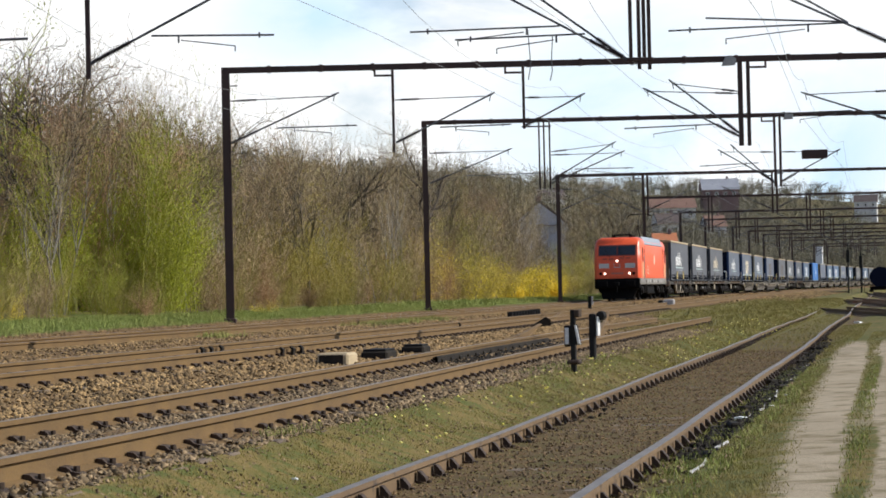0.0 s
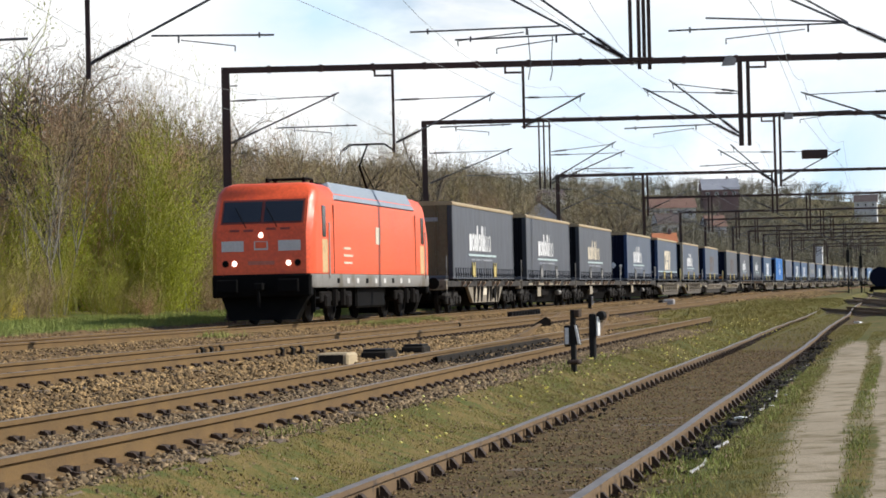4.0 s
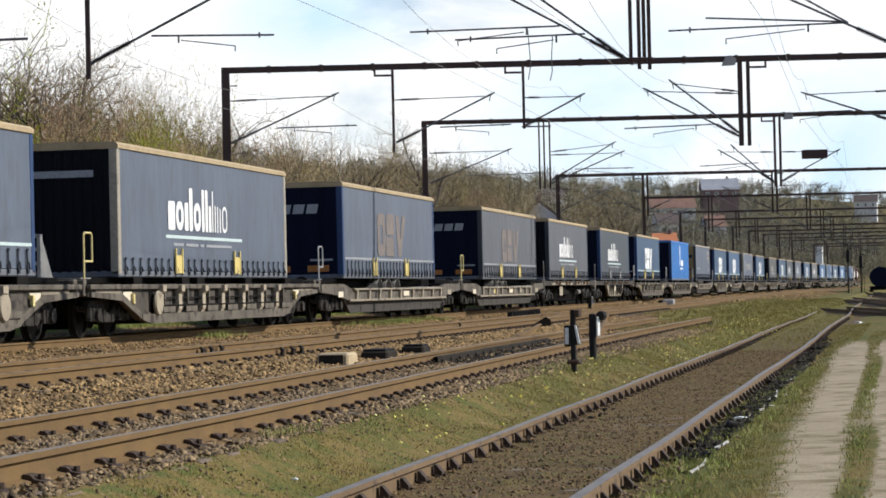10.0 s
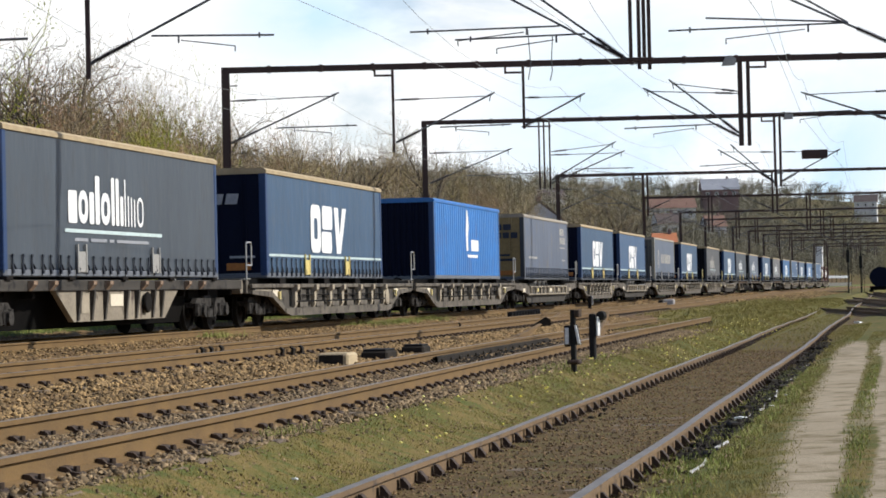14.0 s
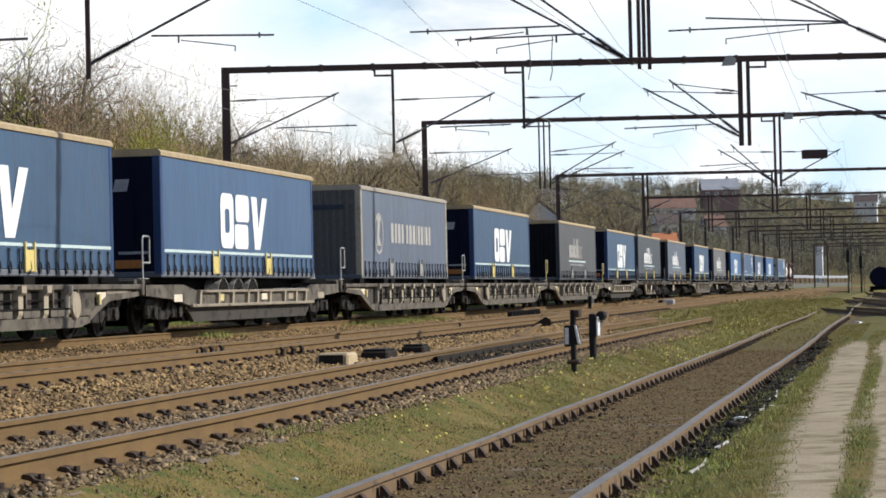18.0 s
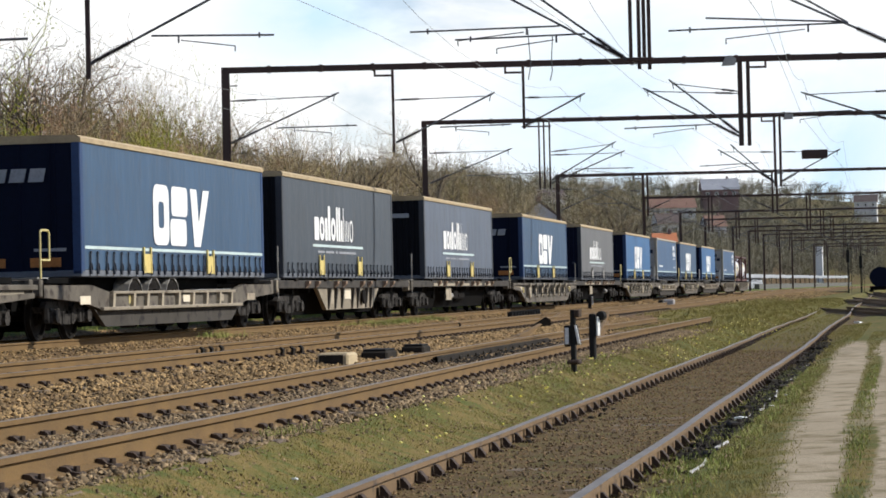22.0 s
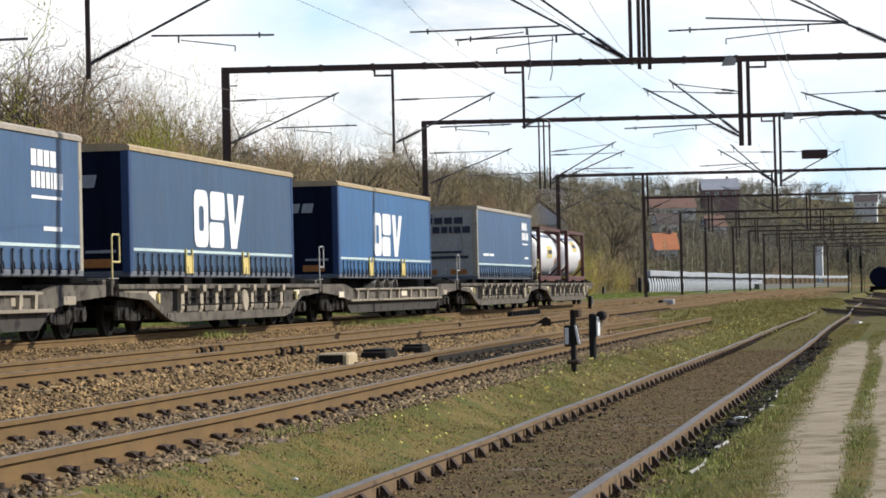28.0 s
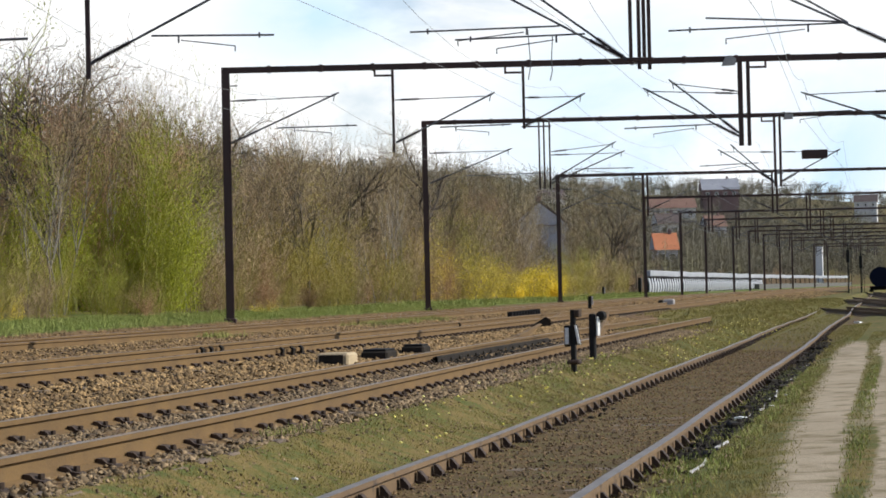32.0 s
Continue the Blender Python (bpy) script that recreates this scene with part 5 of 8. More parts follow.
def front_panel(x0, x1, z0, z1, t=0.02, lift=0.012):
    """A slab that lies on the raked front."""
    vs = []
    for d in (lift, lift + t):
        for x, z in ((x0, z0), (x1, z0), (x1, z1), (x0, z1)):
            vs.append((x, front_y(z) - d, z))
    return Build().add(vs, [(0, 1, 2, 3), (7, 6, 5, 4), (4, 5, 1, 0), (5, 6, 2, 1), (6, 7, 3, 2), (7, 4, 0, 3)])


def build_loco():
    th = thing("electric_locomotive", "red electric freight locomotive with lit headlights hauling the train", "locomotive")
    part("body", loco_layers([(1.32, 1.49, 0.0), (2.4, 1.49, 0.0), (2.75, 1.485, 0.2), (3.25, 1.47, 0.5), (3.5, 1.44, 0.64), (3.68, 1.32, 0.76), (3.77, 1.1, 0.95)], LOCO_RED, "body"), parent=th)
    part("skirt", loco_layers([(0.95, 1.47, 0.02), (1.0, 1.5, -0.01), (1.31, 1.5, -0.01)], LOCO_SKIRT, "skirt"), parent=th, label="dusty grey lower skirt")
    for sx in (-1, 1):
        vs = [(1.51, -6.3, 3.36), (1.51, 6.3, 3.36), (1.26, 6.2, 3.84), (1.26, -6.2, 3.84), (1.38, -6.5, 3.28), (1.38, 6.5, 3.28), (0.9, 6.4, 3.7), (0.9, -6.4, 3.7)]
        b = Build().add([(sx * x, y, z) for x, y, z in vs], [(0, 1, 2, 3), (7, 6, 5, 4), (0, 4, 5, 1), (1, 5, 6, 2), (2, 6, 7, 3), (3, 7, 4, 0)])
        part("roof_grille", b, LOCO_ROOF, th, "silver grey sloping roof grille")
        for y0, y1 in ((-8.05, -7.6), (7.6, 8.05)):
            part("side_window", Build().cbox(sx * 1.465 - 0.03, y0, 2.3, sx * 1.465 + 0.04, y1, 3.15, 0.02), GLASS, th)
        for y0 in (-8.1, 7.4):
            # Only the door on the sunny side gets the painted glare.
            part("cab_door", Build().cbox(sx * 1.485 - 0.02, y0, 1.34, sx * 1.485 + 0.014, y0 + 0.7, 2.25, 0.012), CAB_GLARE if sx > 0 else LOCO_RED, th)
            part("door_rail", Build().tube((sx * 1.54, y0 + 0.78, 1.2), (sx * 1.54, y0 + 0.78, 2.7), 0.018).tube((sx * 1.54, y0 + 0.74, 1.2), (sx * 1.54, y0 + 0.74, 2.7), 0.018), BARE, th)
        for k in range(9):
            part("skirt_plate", Build().box(sx * 1.5 - 0.006, -6.2 + k * 1.4, 1.06, sx * 1.5 + 0.006, -5.85 + k * 1.4, 1.2), PALE if k % 3 else BLACK, th)
        part("side_print", Build().box(sx * 1.496 - 0.006, -5.2, 2.0, sx * 1.496 + 0.006, -4.2, 2.06).box(sx * 1.496 - 0.006, -5.2, 1.8, sx * 1.496 + 0.006, -3.9, 1.86).box(sx * 1.496 - 0.006, -5.2, 1.6, sx * 1.496 + 0.006, -4.0, 1.66), INK_CREAM, th)
        part("side_mark", Build().box(sx * 1.496 - 0.006, -0.35, 2.2, sx * 1.496 + 0.006, 0.35, 2.7), INK_CREAM, th)
        for z in (1.42,):
            part("panel_seam", Build().box(sx * 1.49 - 0.01, -6.5, z, sx * 1.49 + 0.008, 6.5, z + 0.025), LOCO_RED, th)
        for y in (-6.55, 6.5):
            part("panel_seam", Build().box(sx * 1.49 - 0.01, y, 1.34, sx * 1.49 + 0.012, y + 0.04, 3.2), CHAIR, th)
    for rz in (0, 180):
        turn = pose(0, 0, 0, 0, 0, rz)
        for x0, x1 in ((-1.14, -0.045), (0.045, 1.14)):
            part("windscreen", front_panel(x0, x1, 2.72, 3.27), GLASS, th, m=turn)
        part("screen_frame", front_panel(-1.19, 1.19, 2.67, 3.32, 0.006, 0.004), LOCO_SEAL, th, m=turn)
        part("wiper", Build().tube((-0.45, front_y(2.62) - 0.07, 2.58), (-0.8, front_y(3.1) - 0.05, 3.1), 0.014).tube((0.45, front_y(2.62) - 0.07, 2.58), (0.1, front_y(3.1) - 0.05, 3.1), 0.014), BLACK, th, m=turn)
        for x0, x1 in ((-1.14, -0.5), (0.5, 1.14)):
            part("pale_panel", front_panel(x0, x1, 1.94, 2.22, 0.012), PALE, th, m=turn)
        part("emblem", front_panel(-0.2, 0.2, 1.97, 2.2, 0.012), PALE, th, m=turn)
        part("emblem_centre", front_panel(-0.16, 0.16, 2.015, 2.185, 0.016), LOCO_RED, th, m=turn)
        part("number_bar", front_panel(-0.38, 0.38, 1.58, 1.68, 0.01), LOCO_NUMBER, th, m=turn)
        for x in (-0.75, -0.35, 0.3, 0.7):
            part("soot_smear", front_panel(x - 0.16, x + 0.12, 2.46 + 0.04 * (x > 0), 2.52 + 0.04 * (x > 0), 0.006), LOCO_SEAL, th, m=turn)
        lit = HEADLIGHT if rz == 0 else LAMP_GREY
        part("headlight", Build().lathe([(-9.335, 0.02), (-9.335, 0.055), (-9.29, 0.075)], 1, 16, (0, 0, 2.36)), lit, th, m=turn)
        for x in (-0.78, 0.78):
            part("headlight", Build().lathe([(-9.335, 0.02), (-9.335, 0.058), (-9.29, 0.08)], 1, 16, (x, 0, 1.62)), lit, th, m=turn)
            part("marker_light", Build().lathe([(-9.33, 0.02), (-9.33, 0.08), (-9.29, 0.1)], 1, 14, (x + (0.26 if x > 0 else -0.26), 0, 1.62)), BLACK, th, m=turn)
            part("buffer", Build().tube((x * 1.12, -9.2, 1.04), (x * 1.12, -9.75, 1.04), 0.1, n=12).cbox(x * 1.12 - 0.3, -9.84, 0.85, x * 1.12 + 0.3, -9.75, 1.2, 0.03), BLACK, th, m=turn)
        part("buffer_beam", Build().cbox(-1.42, -9.4, 0.72, 1.42, -9.0, 1.33, 0.05), BLACK, th, m=turn)
        part("snow_plough", Build().add([(-0.95, -9.3, 0.12), (0.95, -9.3, 0.12), (1.25, -9.0, 0.72), (-1.25, -9.0, 0.72), (-0.95, -8.7, 0.12), (0.95, -8.7, 0.12), (1.25, -8.7, 0.72), (-1.25, -8.7, 0.72)], [(0, 1, 2, 3), (1, 5, 6, 2), (5, 4, 7, 6), (4, 0, 3, 7), (3, 2, 6, 7), (4, 5, 1, 0)]), BLACK, th, m=turn)
        part("coupling", Build().cbox(-0.14, -9.8, 0.9, 0.14, -9.3, 1.1, 0.03).tube((0, -9.75, 0.95), (0, -9.7, 0.45), 0.05), BLACK, th, m=turn)
        part("cab_step", Build().cbox(1.3, -8.9, 0.35, 1.45, -8.4, 0.42, 0.01).cbox(1.3, -8.9, 0.65, 1.45, -8.4, 0.7, 0.01).cbox(1.32, -8.92, 0.3, 1.44, -8.88, 1.0, 0.01), BLACK, th, m=turn)
    part("underfloor_box", Build().cbox(-1.25, -2.2, 0.35, 1.25, 2.2, 0.98, 0.06), BLACK, th)
    for y in (-4.9, 4.9):
        bg = part("bogie", Build().cbox(-1.28, -1.9, 0.55, -1.1, 1.9, 0.85, 0.04).cbox(1.1, -1.9, 0.55, 1.28, 1.9, 0.85, 0.04).cbox(-1.1, -0.4, 0.5, 1.1, 0.4, 0.9, 0.04)
                  .cbox(1.2, -1.55, 0.4, 1.36, -1.05, 0.75, 0.05).cbox(1.2, 1.05, 0.4, 1.36, 1.55, 0.75, 0.05).tube((1.3, -0.5, 0.45), (1.3, -0.5, 0.9), 0.12).tube((1.3, 0.5, 0.45), (1.3, 0.5, 0.9), 0.12), UNDER, th, m=pose(0, y, 0))
        for dy in (-1.3, 1.3):
            w = part("wheelset", once(("bigwheel",), lambda: wheelset_mesh(0.62)), parent=bg, m=pose(0, dy, 0.62))
            WHEELS.append((w, dy, 0.62))
    for y in (-5.6, 5.6):
        b = Build()
        for x in (-0.55, 0.55):
            for yy in (-0.5, 0.5):
                b.tube((x, y + yy, 3.7), (x, y + yy, 3.95), 0.06, n=8)
            b.tube((x, y - 0.6, 3.97), (x, y + 0.6, 3.97), 0.035)
        b.tube((-0.6, y, 3.97), (0.6, y, 3.97), 0.04)
        part("pantograph_base", b, BLACK, th)
    b = Build().tube((0, 6.1, 3.97), (0, 4.7, 4.75), 0.04).tube((0, 4.7, 4.75), (0, 6.1, 5.48), 0.03).tube((0.35, 5.5, 3.97), (0.1, 4.7, 4.75), 0.02)
    for yy in (5.95, 6.25):
        b.tube((-0.6, yy, 5.5), (0.6, yy, 5.5), 0.025).tube((0.6, yy, 5.5), (0.85, yy, 5.32), 0.02).tube((-0.6, yy, 5.5), (-0.85, yy, 5.32), 0.02)
    part("pantograph", b, BLACK, th, "raised single-arm pantograph")
    b = Build().cbox(-0.5, -4.0, 3.7, 0.5, -2.4, 3.86, 0.03).cbox(-0.4, 1.0, 3.7, 0.4, 2.6, 3.84, 0.03).tube((0.2, -3, 3.95), (0.2, 4, 3.95), 0.025)
    for y in (-3, -0.5, 2, 4):
        b.tube((0.2, y, 3.7), (0.2, y, 3.95), 0.06, 0.04)
    part("roof_gear", b, BLACK, th)
    for ob in th.children:
        if not ob.name.startswith("bogie"):
            ob.data.transform(Matrix.Diagonal((0.945, 0.872, 1.0, 1.0)))
    MOVING.append((th, 97.97, 0.0))


build_loco()


# ---------- overhead line ----------
def mast_leg(th, x, y, z0, h, fine=True):
    b = Build()
    if fine:
        for s in (-1, 1):
            b.cbox(x - 0.13, y + s * 0.13 - 0.012, z0, x + 0.13, y + s * 0.13 + 0.012, h, 0.004)
        b.box(x - 0.012, y - 0.118, z0, x + 0.012, y + 0.118, h)
        b.cbox(x - 0.2, y - 0.2, z0 - 0.3, x + 0.2, y + 0.2, z0 + 0.03, 0.02)
    else:
        b.box(x - 0.13, y - 0.13, z0 - 0.3, x + 0.13, y + 0.13, h)
    part("leg", b, MAST, th)


def insulator(th, p, q, r=0.07, n=13):
    b = Build()
    p, q = Vector(p), Vector(q)
    d = (q - p) / n
    u = d.orthogonal().normalized()
    w = d.normalized().cross(u)
    rings = [(0.0, 0.4 * r)]
    for k in range(n):
        rings += [(k + 0.15, 0.45 * r), (k + 0.3, r), (k + 0.6, 0.9 * r), (k + 0.8, 0.45 * r)]
    rings.append((n, 0.4 * r))
    for t, rad in rings:
        b.v += [tuple(p + d * t + (u * math.cos(0.7854 * i) + w * math.sin(0.7854 * i)) * rad) for i in range(8)]
    for j in range(len(rings) - 1):
        for i in range(8):
            b.f.append((j * 8 + i, j * 8 + (i + 1) % 8, j * 8 + 8 + (i + 1) % 8, j * 8 + 8 + i))
            b.mi.append(0)
    part("insulator", b, INSUL, th)


def bracket(th, y, foot, tip, tie=None, reg=None, steady=None, r=0.028):
    """A cantilever: strut from its foot insulator to the tip, a tie back to the post, and a registration tube."""
    f, t = Vector((foot[0], y, foot[1])), Vector((tip[0], y, tip[1]))
    d = t - f
    insulator(th, f + d * 0.03, f + d * 0.25, 0.075 if r > 0.026 else 0.062, 15)
    part("strut", Build().tube(f + d * 0.25, t, r).tube(f, f + d * 0.03, 0.04), ARM, th)
    tip2 = t + d.normalized() * 0.16
    part("tip_clamp", Build().tube(t - d.normalized() * 0.1, tip2, r * 1.5, r * 0.8).tube(t, t - Vector((0, 0, 0.2)) - d.normalized() * 0.04, 0.016), ARM, th)
    if tie:
        a = Vector((foot[0], y, tie))
        e = f + d * 0.97
        v = e - a
        insulator(th, a + v * 0.06, a + v * 0.26, 0.05, 9)
        part("tie_rod", Build().tube(a, a + v * 0.06, 0.02).tube(a + v * 0.24, e, 0.016), ARM, th)
    if reg:
        p, q = Vector((reg[0], y, reg[1])), Vector((reg[2], y, reg[3]))
        part("registration_tube", Build().tube(p, q, r * 0.8).tube(p.lerp(q, 0.22), p.lerp(q, 0.22) - Vector((0, 0, 0.16)), 0.022).tube(q.lerp(p, 0.12) + Vector((0, 0, 0.06)), q.lerp(p, 0.12) - Vector((0, 0, 0.06)), 0.02), ARM, th)
        s0 = p.lerp(q, 0.24) - Vector((0, 0, 0.1))
        s1 = p.lerp(q, 0.68) - Vector((0, 0, 0.23))
        part("steady_arm", Build().tube(s0, s1, 0.012).tube(s1, s1 - Vector((0, 0, 0.12)), 0.012), ARM, th)


def drop(th, x, y, zb, h, w=0.09, brace=-1, bolt=True):
    part("drop_post", Build().cbox(x - w / 2, y - 0.05, zb, x + w / 2, y + 0.05, h - 0.12, 0.008), MAST, th)
    if brace:
        x2 = x + brace * 0.6
        part("drop_brace", Build().cbox(min(x, x2), y - 0.03, h - 0.42, max(x, x2), y + 0.03, h - 0.35, 0.008).cbox(x2 - 0.035, y - 0.031, h - 0.42, x2 + 0.035, y + 0.031, h - 0.1, 0.008), MAST, th)


def flood_lamp(th, x, y, z):
    part("flood_lamp", Build().prism([(x - 0.25, z - 0.22), (x + 0.2, z - 0.2), (x + 0.24, z), (x + 0.08, z + 0.12), (x - 0.1, z + 0.1)], 1, y - 0.35, y - 0.1), LAMP_GREY, th, "grey floodlight housing")


def scale_about_eye(th, k):
    """Scales a portal by k about the camera's eye, so its look in view stays."""
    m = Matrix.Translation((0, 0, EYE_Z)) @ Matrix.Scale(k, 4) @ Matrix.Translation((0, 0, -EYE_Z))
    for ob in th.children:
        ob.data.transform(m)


def portal_frame(y, h, x0, x1, z0=0.0, z1=-0.4, fine=True, label="dark brown steel portal carrying the overhead wires"):
    th = thing("catenary_portal", label, "catenary portal", group="portals over the tracks")
    mast_leg(th, x0 + 0.13, y, z0, h, fine)
    mast_leg(th, x1, y, z1, h, fine)
    if fine:
        b = Build().cbox(x0, y - 0.125, h - 0.19, x1 + 0.13, y - 0.10, h, 0.004).box(x0 + 0.01, y - 0.098, h - 0.11, x1, y + 0.098, h - 0.09).cbox(x0, y + 0.1, h - 0.19, x1 + 0.13, y + 0.125, h, 0.004)
        x = x0 + 1.6
        while x < x1:
            part("splice_plate", Build().cbox(x - 0.06, y - 0.15, h - 0.21, x + 0.06, y + 0.15, h + 0.03, 0.01), MAST, th)
            x += 1.75
    else:
        b = Build().box(x0, y - 0.12, h - 0.19, x1, y + 0.12, h)
    part("beam", b, MAST, th)
    return th


def build_portals():
    # the portal nearest the camera, whose beam is above the view
    y, h = 53.0, 8.9
    th = portal_frame(y, h, -12.6, 17.0, -0.1)
    drop(th, -7.54, y, 5.51, h, 0.10, 0)
    bracket(th, y, (-7.5, 5.84), (-4.0, 7.63), 7.5, (-6.17, 6.41, -3.53, 6.37))
    part("registration_tube", Build().tube((-10.4, y, 6.38), (-8.83, y, 6.41), 0.03), ARM, th)
    for x, z in ((4.14, 5.57), (4.32, 5.45), (4.43, 5.57), (4.54, 5.44)):
        drop(th, x, y, z, h, 0.075, 0)
    part("post_clamp", Build().cbox(4.05, y - 0.08, 5.62, 4.62, y + 0.08, 5.7, 0.01), MAST, th)
    bracket(th, y, (4.05, 5.66), (0.9, 7.4), 7.5, (2.62, 6.42, -0.61, 6.36), r=0.024)
    bracket(th, y, (4.05, 5.66), (1.5, 7.55), None, (3.16, 6.24, 0.36, 6.17), r=0.024)
    for pts in (((1.93, 6.36), (1.95, 6.05), (1.98, 5.6), (1.92, 5.27)), ((2.46, 6.2), (2.43, 5.7), (2.44, 5.45), (2.39, 5.25))):
        b = Build()
        for (xa, za), (xb, zb) in zip(pts[:-1], pts[1:]):
            b.tube((xa, y, za), (xb, y, zb), 0.011, n=5)
        part("jumper_wire", b, ARM, th)
    drop(th, 9.75, y, 5.5, h, 0.1, 0)
    bracket(th, y, (9.72, 5.9), (6.9, 7.2), 7.4, (8.82, 6.35, 4.96, 6.26), r=0.024)
    part("registration_tube", Build().tube((8.8, y + 0.1, 6.38), (5.78, y + 0.1, 6.53), 0.02), ARM, th)
    part("strut", Build().tube((8.85, y + 0.1, 6.36), (7.4, y + 0.1, 7.2), 0.022), ARM, th)
    scale_about_eye(th, 0.8735)
    # second portal
    y, h = 83.0, 8.48
    th = portal_frame(y, h, -7.33, 19.0)
    bracket(th, y, (-7.05, 5.93), (-3.54, 7.49), 7.35, (-5.5, 6.41, -2.8, 6.44))
    part("eye_bolt", Build().tube((-7.05, y, 7.86), (-6.8, y, 7.86), 0.02), ARM, th)
    drop(th, -1.57, y, 5.5, h)
    bracket(th, y, (-1.5, 5.82), (1.72, 7.37), 7.26, (0.0, 6.31, 2.4, 6.35))
    drop(th, 2.83, y, 6.19, h)
    bracket(th, y, (2.88, 6.3), (4.76, 7.27), 7.24)
    drop(th, 10.14, y, 5.45, h, 0.16, 0)
    drop(th, 10.41, y, 5.45, h, 0.12, 1)
    bracket(th, y, (10.06, 5.89), (7.86, 7.64), 7.29)
    bracket(th, y, (10.06, 5.78), (7.0, 7.4), 7.22, (9.3, 6.2, 6.2, 6.12))
    drop(th, 15.6, y, 5.5, h, 0.12, 0)
    bracket(th, y, (15.5, 6.1), (12.33, 7.16), 7.2, (13.9, 6.55, 11.3, 6.5))
    flood_lamp(th, 9.75, y, 8.36)
    scale_about_eye(th, 0.885)
    # third portal
    y, h = 118.0, 8.97
    th = portal_frame(y, h, -0.9, 26.0)
    bracket(th, y, (-0.55, 5.97), (3.25, 7.5), 7.42, (1.2, 6.3, 5.2, 6.35))
    for x in (4.72, 4.95, 5.22):
        drop(th, x, y, 5.57, h, 0.075, 0)
    part("drop_brace", Build().cbox(3.9, y - 0.03, h - 0.42, 5.3, y + 0.03, h - 0.35, 0.008), MAST, th)
    bracket(th, y, (5.28, 6.0), (8.26, 7.7), 7.35, (6.4, 6.5, 9.2, 6.5))
    bracket(th, y, (5.28, 5.85), (8.66, 7.27), 7.2)
    drop(th, 16.0, y, 5.45, h, 0.11, -1)
    drop(th, 16.26, y, 5.45, h, 0.11, 0)
    bracket(th, y, (15.95, 5.7), (13.4, 7.2), 7.1, (15.2, 6.6, 12.4, 6.5))
    bracket(th, y, (15.95, 5.6), (14.0, 7.4), None)
    bracket(th, y, (16.3, 5.7), (19.0, 7.1), 7.1)
    part("transformer_box", Build().cbox(17.3, y - 0.2, 6.74, 18.5, y + 0.2, 7.16, 0.03), MAST, th, "dark grey switch box")
    flood_lamp(th, 16.65, y, 8.85)
    scale_about_eye(th, 0.885)
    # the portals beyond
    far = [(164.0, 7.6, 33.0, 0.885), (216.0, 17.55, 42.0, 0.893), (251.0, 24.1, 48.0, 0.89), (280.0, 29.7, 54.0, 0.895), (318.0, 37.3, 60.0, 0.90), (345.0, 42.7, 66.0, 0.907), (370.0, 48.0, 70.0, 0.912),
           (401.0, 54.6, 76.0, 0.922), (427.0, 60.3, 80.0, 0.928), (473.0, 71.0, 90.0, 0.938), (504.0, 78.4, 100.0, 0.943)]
    for k, (y, x0, x1, near) in enumerate(far):
        h = 8.7 if k == 1 else 8.4
        th = portal_frame(y, h, x0, x1, fine=k < 2)
        bracket(th, y, (x0 + 0.3, 6.0), (x0 + 3.8, 7.5), 7.4, (x0 + 2, 6.4, x0 + 5, 6.4))
        w = 0.12
        for dx in (5.8, 14.4):
            if x0 + dx + 3 < x1:
                drop(th, x0 + dx, y, 5.5, h, w, -1 if k < 2 else 0)
                drop(th, x0 + dx + 0.3, y, 5.5, h, w, 0)
                bracket(th, y, (x0 + dx + 0.35, 5.9), (x0 + dx + 3.6, 7.4), 7.3)
                bracket(th, y, (x0 + dx - 0.05, 5.8), (x0 + dx - 3.2, 7.3), 7.2)
        if k == 0:
            flood_lamp(th, x0 + 14.9, y, h - 0.1)
            part("leg_extension", Build().cbox(x0 + 5.72, y - 0.06, h - 2.9, x0 + 5.88, y + 0.06, h - 0.19, 0.01), MAST, th)
        scale_about_eye(th, near)


build_portals()


def build_wires():
    """Contact and messenger wires over each track, sagging between the portals."""
    ss = [-42.0, -14.0, 12.9, 44.4, 86, 134, 165.5, 193, 229, 256, 315, 390]
    for l, zc in ((CENTRE, 5.5), (5.87, 5.5), (9.4, 5.5), (12.9, 5.45)):
        th = thing("overhead_wire", "thin dark contact wire with messenger above a track", "overhead wire", group="overhead wires")
        for nm, z, sag, r in (("contact_wire", zc, 0.0, 0.005), ("messenger_wire", zc + 1.15, 0.7, 0.005)):
            cu = Build()
            pts = []
            for a, c in zip(ss[:-1], ss[1:]):
                for k in range(6):
                    f = k / 6
                    s = a + (c - a) * f
                    x, y = on(s, l + (0.2 if (ss.index(a) % 2) else -0.2) * (1 - 2 * f))
                    pts.append((float(x), float(y), z - sag * 4 * f * (1 - f)))
            for p, q in zip(pts[:-1], pts[1:]):
                cu.tube(p, q, r, n=4, caps=False)
            part(nm, cu, WIRE, th)


build_wires()


# ---------- woodland ----------
BARK = surface("grey_brown_bark", (0.17, 0.14, 0.10), (0.10, 0.082, 0.06), 0.9, 3, 30, 0.3, vary=0.3)
BARK_PALE = surface("pale_birch_bark", (0.33, 0.295, 0.245), (0.20, 0.175, 0.145), 0.85, 3, 30, 0.3, vary=0.2)
TWIG = surface("brown_twigs", (0.345, 0.262, 0.15), (0.245, 0.185, 0.105), 0.9, 0.8, 20, 0, vary=0.3)
BUD_GREEN = surface("young_green_leaf", (0.37, 0.385, 0.03), (0.27, 0.29, 0.026), 0.7, 0.8, 20, 0, vary=0.3)
BUD_OLIVE = surface("olive_bud", (0.46, 0.40, 0.09), (0.33, 0.285, 0.07), 0.8, 0.8, 20, 0, vary=0.3)
